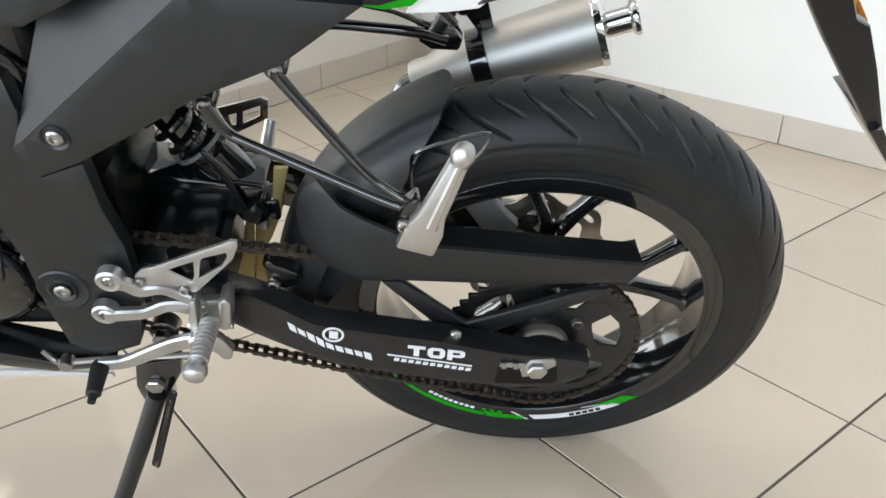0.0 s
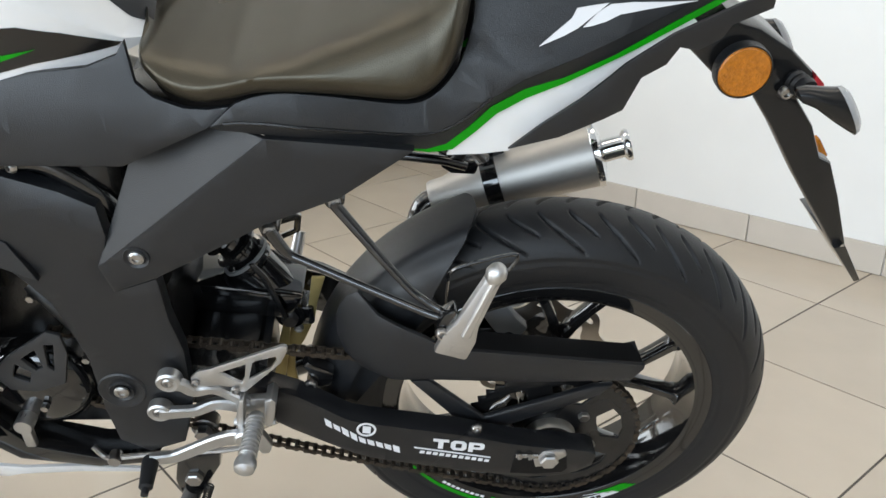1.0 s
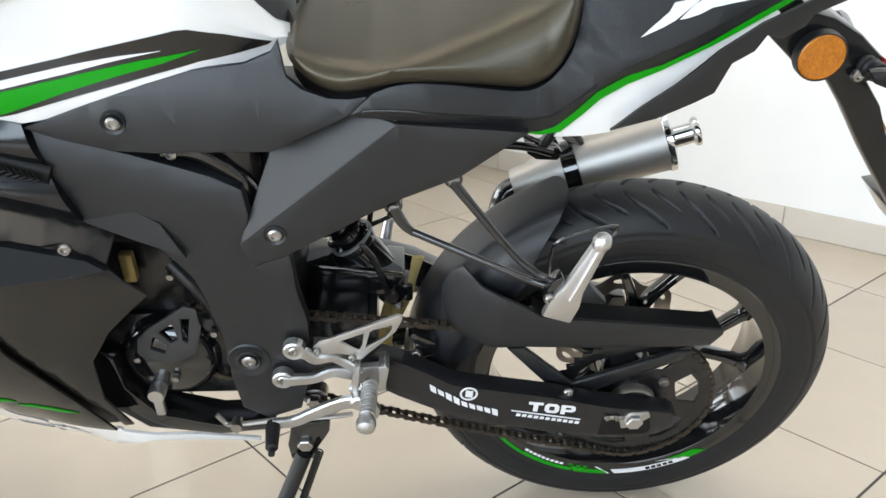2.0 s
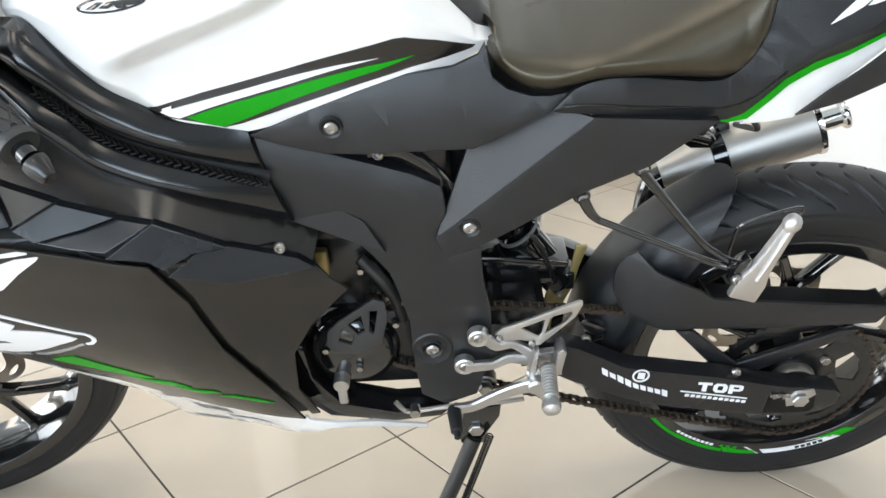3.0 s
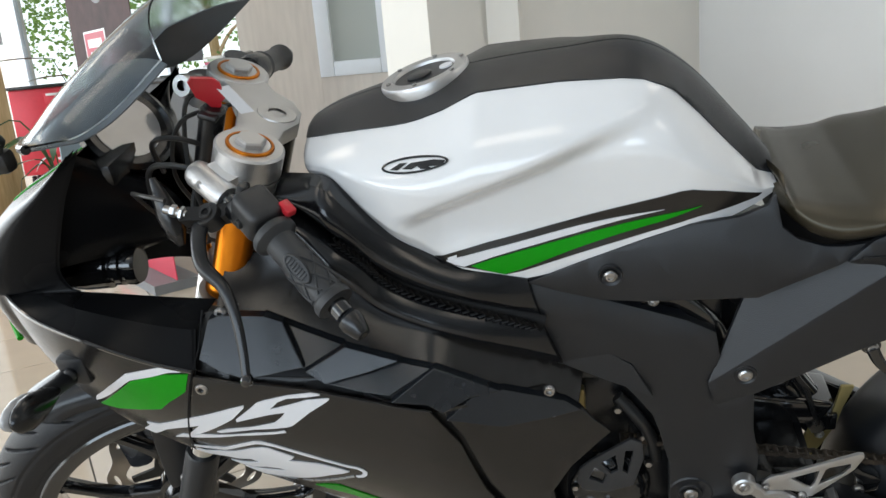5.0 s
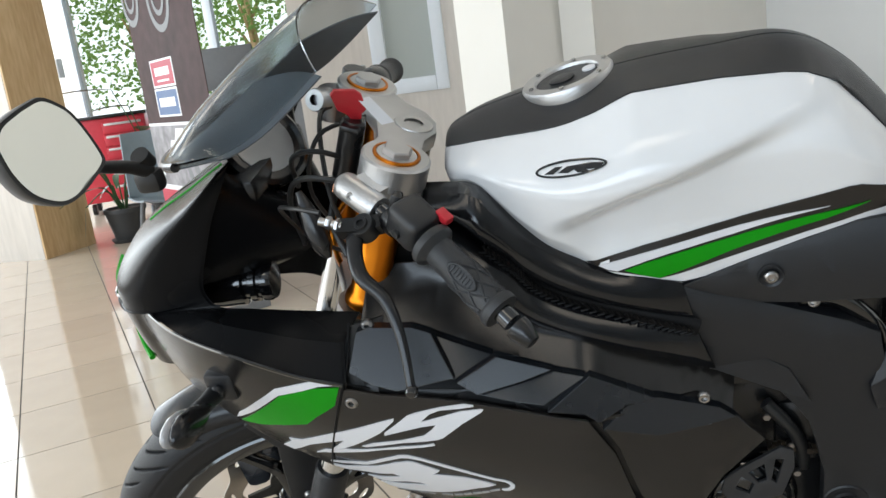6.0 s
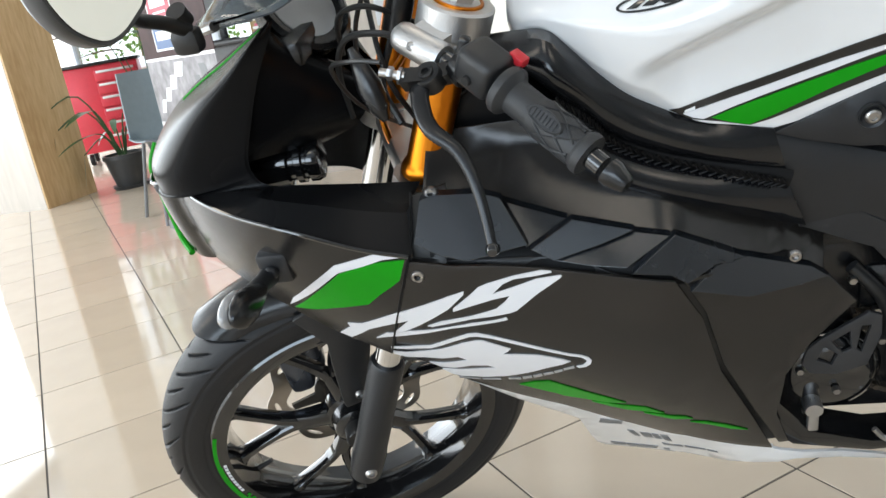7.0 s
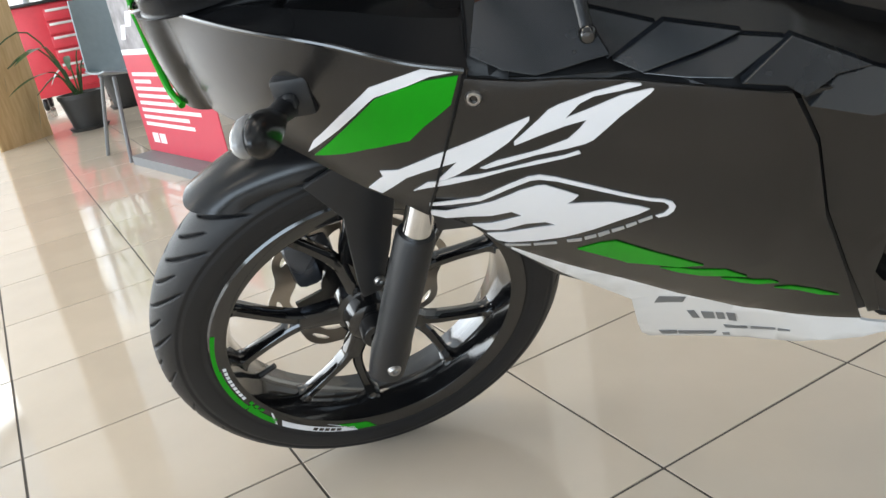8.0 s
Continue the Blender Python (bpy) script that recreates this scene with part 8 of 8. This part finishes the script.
def on_ban(u0, u1, z0, z1, mtl, nm, proud=0.0, skew=0.0):
    bm = bmesh.new()
    f, b = [], []
    for u, z in ((u0, z0), (u1, z0), (u1 + skew, z1), (u0 + skew, z1)):
        p = BO + BD * u + Vector((0, 0, z))
        f.append(bm.verts.new(p + BN * (0.002 + proud)))
        b.append(bm.verts.new(p - BN * (0.0 if proud else 0.002)))
    bm.faces.new(f)
    bm.faces.new(b[::-1])
    for i in range(4):
        bm.faces.new((f[i], b[i], b[(i + 1) % 4], f[(i + 1) % 4]))
    return part(nm, bm, mtl, ban)


on_ban(0.0, 1.0, 0.89, 2.05, M_BANNER, "upper_print")
on_ban(0.0, 1.0, 0.56, 0.89, M_BANGREY, "photo_print")
on_ban(0.0, 1.0, 0.05, 0.56, M_BANRED, "red_print")
on_ban(0.0, 1.0, 0.545, 0.572, M_DECALW, "white_band", 0.001)
on_ban(0.0, 1.0, 0.885, 0.9, M_DECALW, "white_band", 0.001)
for k, z in enumerate((0.62, 0.68, 0.74, 0.8)):
    on_ban(0.06 + 0.11 * k, 0.12 + 0.13 * k, z, z + 0.07, M_DECALW, "printed_shape", 0.001, skew=0.05)
    on_ban(0.55 + 0.09 * k, 0.6 + 0.1 * k, 0.6 + 0.05 * k, 0.7 + 0.05 * k, M_GREY, "printed_shape", 0.001, skew=-0.06)
on_ban(0.225, 0.585, 1.078, 1.215, M_DECALW, "badge_edge", 0.001)
on_ban(0.24, 0.57, 1.088, 1.205, M_PRED, "badge", 0.002)
on_ban(0.225, 0.585, 0.93, 1.072, M_DECALW, "badge_edge", 0.001)
on_ban(0.24, 0.57, 0.94, 1.062, M_BLUE, "badge", 0.002)
on_ban(0.29, 0.52, 1.135, 1.175, M_DECALW, "badge_bar", 0.003)
on_ban(0.31, 0.5, 1.105, 1.115, M_DECALW, "badge_bar", 0.003)
on_ban(0.28, 0.53, 0.98, 1.025, M_DECALW, "badge_bar", 0.003)
for k, (u0, u1) in enumerate(((0.06, 0.42), (0.06, 0.3), (0.06, 0.62), (0.06, 0.5), (0.06, 0.55), (0.06, 0.82), (0.06, 0.66), (0.06, 0.7))):
    on_ban(u0, u1, 0.44 - 0.036 * k, 0.458 - 0.036 * k, M_DECALW, "text_bar", 0.001)
on_ban(0.1, 0.18, 0.1, 0.15, M_DECALW, "text_bar", 0.001)
on_ban(0.2, 0.28, 0.1, 0.15, M_DECALW, "text_bar", 0.001)
for cu, cz, r in ((0.1, 1.55, 0.15), (0.55, 1.5, 0.17)):
    part("printed_wheel", join(lathe([(r, 0), (r, 0.002), (r - 0.035, 0.002), (r - 0.035, 0)], BO + BD * cu + Vector((0, 0, cz)) + BN * 0.002, BN, 28, True), lathe([(r * 0.55, 0), (r * 0.55, 0.002), (r * 0.4, 0.002), (r * 0.4, 0)], BO + BD * cu + Vector((0, 0, cz)) + BN * 0.002, BN, 28, True)), M_GREY, ban)
part("banner_base", quad_prism([BO + BN * 0.11, BO + BD * 1.0 + BN * 0.11, BO + BD * 1.0 - BN * 0.11, BO - BN * 0.11], FLOOR, 0.05), M_GREY, ban)
part("banner_pole", tube([BO + BD * 0.5 - BN * 0.03, BO + BD * 0.5 - BN * 0.03 + Vector((0, 0, 2.05))], 0.012, 8), M_ALU, ban)

# grey shell chair
M_SHELL = mat("blue_grey_plastic_shell", (0.2, 0.25, 0.28), 0.45)
chair = tagged(empty("chair", None, pose(-3.42, 3.07, FLOOR, 0, 0, -134)), "blue-grey plastic shell chair with thin metal legs", "chair")


def shell_pt(u, v):
    s = 2 * u - 1
    if v < 0.5:
        t = v / 0.5
        return Vector((s * 0.22, 0.22 - 0.4 * t, 0.45 + 0.03 * s * s - 0.015 * math.sin(math.pi * t)))
    t = (v - 0.5) / 0.5
    return Vector((s * (0.22 - 0.04 * t), -0.18 - 0.1 * t + 0.06 * s * s, 0.45 + 0.4 * t + 0.02 * (1 - t)))


part("seat_shell", shell(grid(shell_pt, 15, 22), 0.008), M_SHELL, chair, sharp=70)
for sx in (-1, 1):
    for sy in (-1, 1):
        part("leg", tube([(sx * 0.15, sy * 0.12, 0.44), (sx * 0.22, sy * 0.22, 0.0)], 0.011, 8), M_GREY, chair)

# plants
M_POT = mat("dark_plastic_pot", (0.03, 0.03, 0.03), 0.5)
M_SOIL = mat("soil", (0.05, 0.03, 0.02), 0.9)
M_LEAF2 = mat("house_plant_leaf", (0.03, 0.085, 0.025), 0.4, vary=0.35, scale=6)


def blade(base, tip, width, droop, n=7):
    base, tip = Vector(base), Vector(tip)
    d = tip - base
    w = Vector((-d.y, d.x, 0))
    w = w.normalized() if w.length > 1e-4 else Vector((1, 0, 0))
    bm = bmesh.new()
    prev = None
    for i in range(n + 1):
        t = i / n
        p = base + d * t + Vector((0, 0, -droop * t * t + droop * t))
        k = width * math.sin(math.pi * min(0.98, 0.12 + 0.88 * t)) ** 0.8
        row = [bm.verts.new(p - w * k), bm.verts.new(p + Vector((0, 0, -0.15 * k))), bm.verts.new(p + w * k)]
        if prev:
            bm.faces.new((prev[0], prev[1], row[1], row[0]))
            bm.faces.new((prev[1], prev[2], row[2], row[1]))
        prev = row
    return bm


def plant(x, y, h, leaves, width, seed, label, rad=0.14, pot_h=0.22):
    r = random.Random(seed)
    p = tagged(empty("potted_plant", None, Matrix.Translation((x, y, FLOOR))), label, "plant")
    part("pot", lathe([(0, 0.02), (rad * 0.72, 0.02), (rad, pot_h - 0.03), (rad * 1.06, pot_h - 0.03), (rad * 1.06, pot_h), (rad * 0.95, pot_h), (rad * 0.92, pot_h - 0.02), (0, pot_h - 0.02)], (0, 0, 0), (0, 0, 1), 28), M_POT, p, "dark round plastic pot")
    part("saucer", lathe([(0, 0), (rad * 0.85, 0), (rad * 0.95, 0.025), (rad * 0.9, 0.025), (rad * 0.8, 0.018), (0, 0.018)], (0, 0, 0), (0, 0, 1), 28), M_POT, p)
    part("soil", lathe([(0, pot_h - 0.015), (rad * 0.9, pot_h - 0.018), (rad * 0.9, pot_h - 0.025)], (0, 0, 0), (0, 0, 1), 20), M_SOIL, p)
    for k in range(leaves):
        a = r.uniform(0, 2 * math.pi)
        hh = h * r.uniform(0.45, 1.0)
        out = r.uniform(0.12, 0.45) * (0.6 + 0.5 * h)
        base = Vector((0.03 * math.cos(a), 0.03 * math.sin(a), pot_h - 0.02))
        mid = Vector((out * 0.55 * math.cos(a), out * 0.55 * math.sin(a), pot_h + hh * 0.75))
        part("stem", tube([base, base.lerp(mid, 0.55) + Vector((0, 0, 0.06)), mid], [0.007, 0.006, 0.004], 6, 3), M_LEAF2, p)
        tip = mid + Vector((out * math.cos(a), out * math.sin(a), hh * 0.1 - 0.12))
        part("leaf", blade(mid, tip, width * r.uniform(0.7, 1.2), 0.1), M_LEAF2, p)
    return p


low_plant = plant(-4.56, 4.25, 0.5, 8, 0.03, 3, "leafy house plant in a dark pot on the floor", 0.15, 0.26)
for sx, z0, z1 in ((0.42, 0.5, 0.24), (0.27, 0.3, 0.06), (0.5, 0.62, 0.5)):
    d_ = Vector((-0.835, -0.55, 0))
    part("stem", tube([(0, 0, 0.24), d_ * sx * 0.4 + Vector((0, 0, z0 + 0.1)), d_ * sx + Vector((0, 0, z0))], [0.008, 0.006, 0.004], 6, 4), M_LEAF2, low_plant)
    part("leaf", blade(d_ * sx + Vector((0, 0, z0)), d_ * (sx + 0.05) + Vector((0, 0, z1)), 0.065, 0.0), M_LEAF2, low_plant)

plant(-4.75, 5.2, 1.35, 11, 0.085, 8, "tall broad-leaved house plant before the window", 0.18, 0.3)

# red tool cabinet
cab = tagged(empty("tool_cabinet", None, pose(-5.72, 6.0, FLOOR, 0, 0, 28)), "red metal tool cabinet with drawers", "cabinet")
M_CAB = mat("red_enamel", (0.55, 0.03, 0.05), 0.3, vary=0.06)
part("body", box((-0.35, -0.22, 0.12), (0.35, 0.25, 0.92), 0.012), M_CAB, cab)
part("worktop", box((-0.37, -0.25, 0.92), (0.37, 0.27, 0.95), 0.008), M_DARK, cab)
for k in range(6):
    dr = part("drawer", box((-0.05, -0.24, 0.17 + 0.12 * k), (0.33, -0.215, 0.275 + 0.12 * k), 0.005), M_CAB, cab)
    part("handle", box((-0.03, -0.255, 0.245 + 0.12 * k), (0.31, -0.238, 0.268 + 0.12 * k), 0.003), M_ALU, dr)
for sx in (-0.28, 0.28):
    for sy in (-0.15, 0.18):
        part("castor", lathe([(0, -0.02), (0.05, -0.02), (0.055, -0.01), (0.055, 0.01), (0.05, 0.02), (0, 0.02)], (sx, sy, 0.056), (1, 0, 0), 18), M_RUBBER, cab)

# counter with screen and papers
cnt = tagged(empty("counter"), "dark counter with grey panels", "counter")
part("counter_top", box((-4.05, 4.5, 0.9), (-2.95, 5.1, 0.94), 0.006), M_DARK, cnt)
part("counter_front", box((-4.0, 4.55, FLOOR), (-3.0, 4.58, 0.9)), M_GREY, cnt)
part("counter_side", box((-4.0, 4.58, FLOOR), (-3.97, 5.05, 0.9)), M_GREY, cnt)
part("counter_side", box((-3.03, 4.58, FLOOR), (-3.0, 5.05, 0.9)), M_GREY, cnt)
scrn = tagged(empty("monitor", None, pose(-3.78, 4.75, 0.94, 0, 0, 15)), "dark grey flat computer monitor", "monitor")
part("screen", box((-0.24, -0.015, 0.1), (0.24, 0.02, 0.42), 0.008), M_GREY, scrn)
part("stand", join(box((-0.03, 0.02, 0.0), (0.03, 0.04, 0.2), 0.004), box((-0.1, -0.06, 0.0), (0.1, 0.1, 0.012), 0.004)), M_DARK, scrn)
papers = ((0.55, 0.62, 0.7), (0.1, 0.35, 0.5), (0.8, 0.8, 0.78), (0.6, 0.12, 0.2), (0.4, 0.5, 0.35), (0.78, 0.76, 0.7))
zz = 0.94
for k, c_ in enumerate(papers):
    tagged(part("magazine", box((-0.15, -0.11, 0), (0.15, 0.11, 0.02), 0.002, pose(-3.3 + 0.02 * math.sin(k * 2.1), 4.72, zz, 0, 0, 12 * math.sin(k * 1.7))), mat("printed_paper", c_, 0.45, vary=0.25, scale=9)), "stacked glossy magazine on the counter", "magazine", group="magazines on the counter")
    zz += 0.0205

# floor tiles last
hb = 0.0023
near, far = [], []
for i in range(-26, 26):
    for j in range(-22, 24):
        c = TILE_O + TU * (TILE * (i + 0.5)) + TV * (TILE * (j + 0.5))
        if not (-7.4 < c.x < 3.8 and -6.4 < c.y < 6.9):
            continue
        e = Vector((RIGHT_END[0] - CORNER[0], RIGHT_END[1] - CORNER[1], 0)).normalized()
        dx, dy = c.x - CORNER[0], c.y - CORNER[1]
        if dx * -e.y + dy * e.x > 0.3 and c.x > CORNER[0] - 0.4 and c.y > -1.7:
            continue
        (near if (c - Vector((-1.3, 1.0, 0))).length < 3.6 else far).append(c)
near.sort(key=lambda c: (c - Vector((-1.0, 0.3, 0))).length)
far += near[300:]
near = near[:300]


def tile_bm():
    h = TILE / 2 - hb
    return box((-h, -h, -0.008), (h, h, 0.0), 0.0006, seg=1)


me0 = None
rot = Matrix.Rotation(TILE_A, 4, "Z")
for c in near:
    if me0 is None:
        o = part("tile", tile_bm(), M_TILE, floor)
        me0 = o.data
    else:
        o = new("tile", me0)
        o.parent = floor
    o.matrix_basis = Matrix.Translation(c) @ rot
verts, faces = [], []
h = TILE / 2 - hb
for c in far:
    b0 = len(verts)
    for sx, sy in ((-1, -1), (1, -1), (1, 1), (-1, 1)):
        for z in (-0.006, 0.0):
            p = c + TU * (sx * h) + TV * (sy * h)
            verts.append((p.x, p.y, FLOOR + z))
    faces.append((b0 + 1, b0 + 3, b0 + 5, b0 + 7))
    for a in range(4):
        q = (a + 1) % 4
        faces.append((b0 + 2 * a, b0 + 2 * q, b0 + 2 * q + 1, b0 + 2 * a + 1))
me = bpy.data.meshes.new("far_tiles")
me.from_pydata(verts, [], faces)
me.materials.append(M_TILE)
ft = new("far_tiles", me)
ft.parent = floor
tagged(ft, kind="stuff")
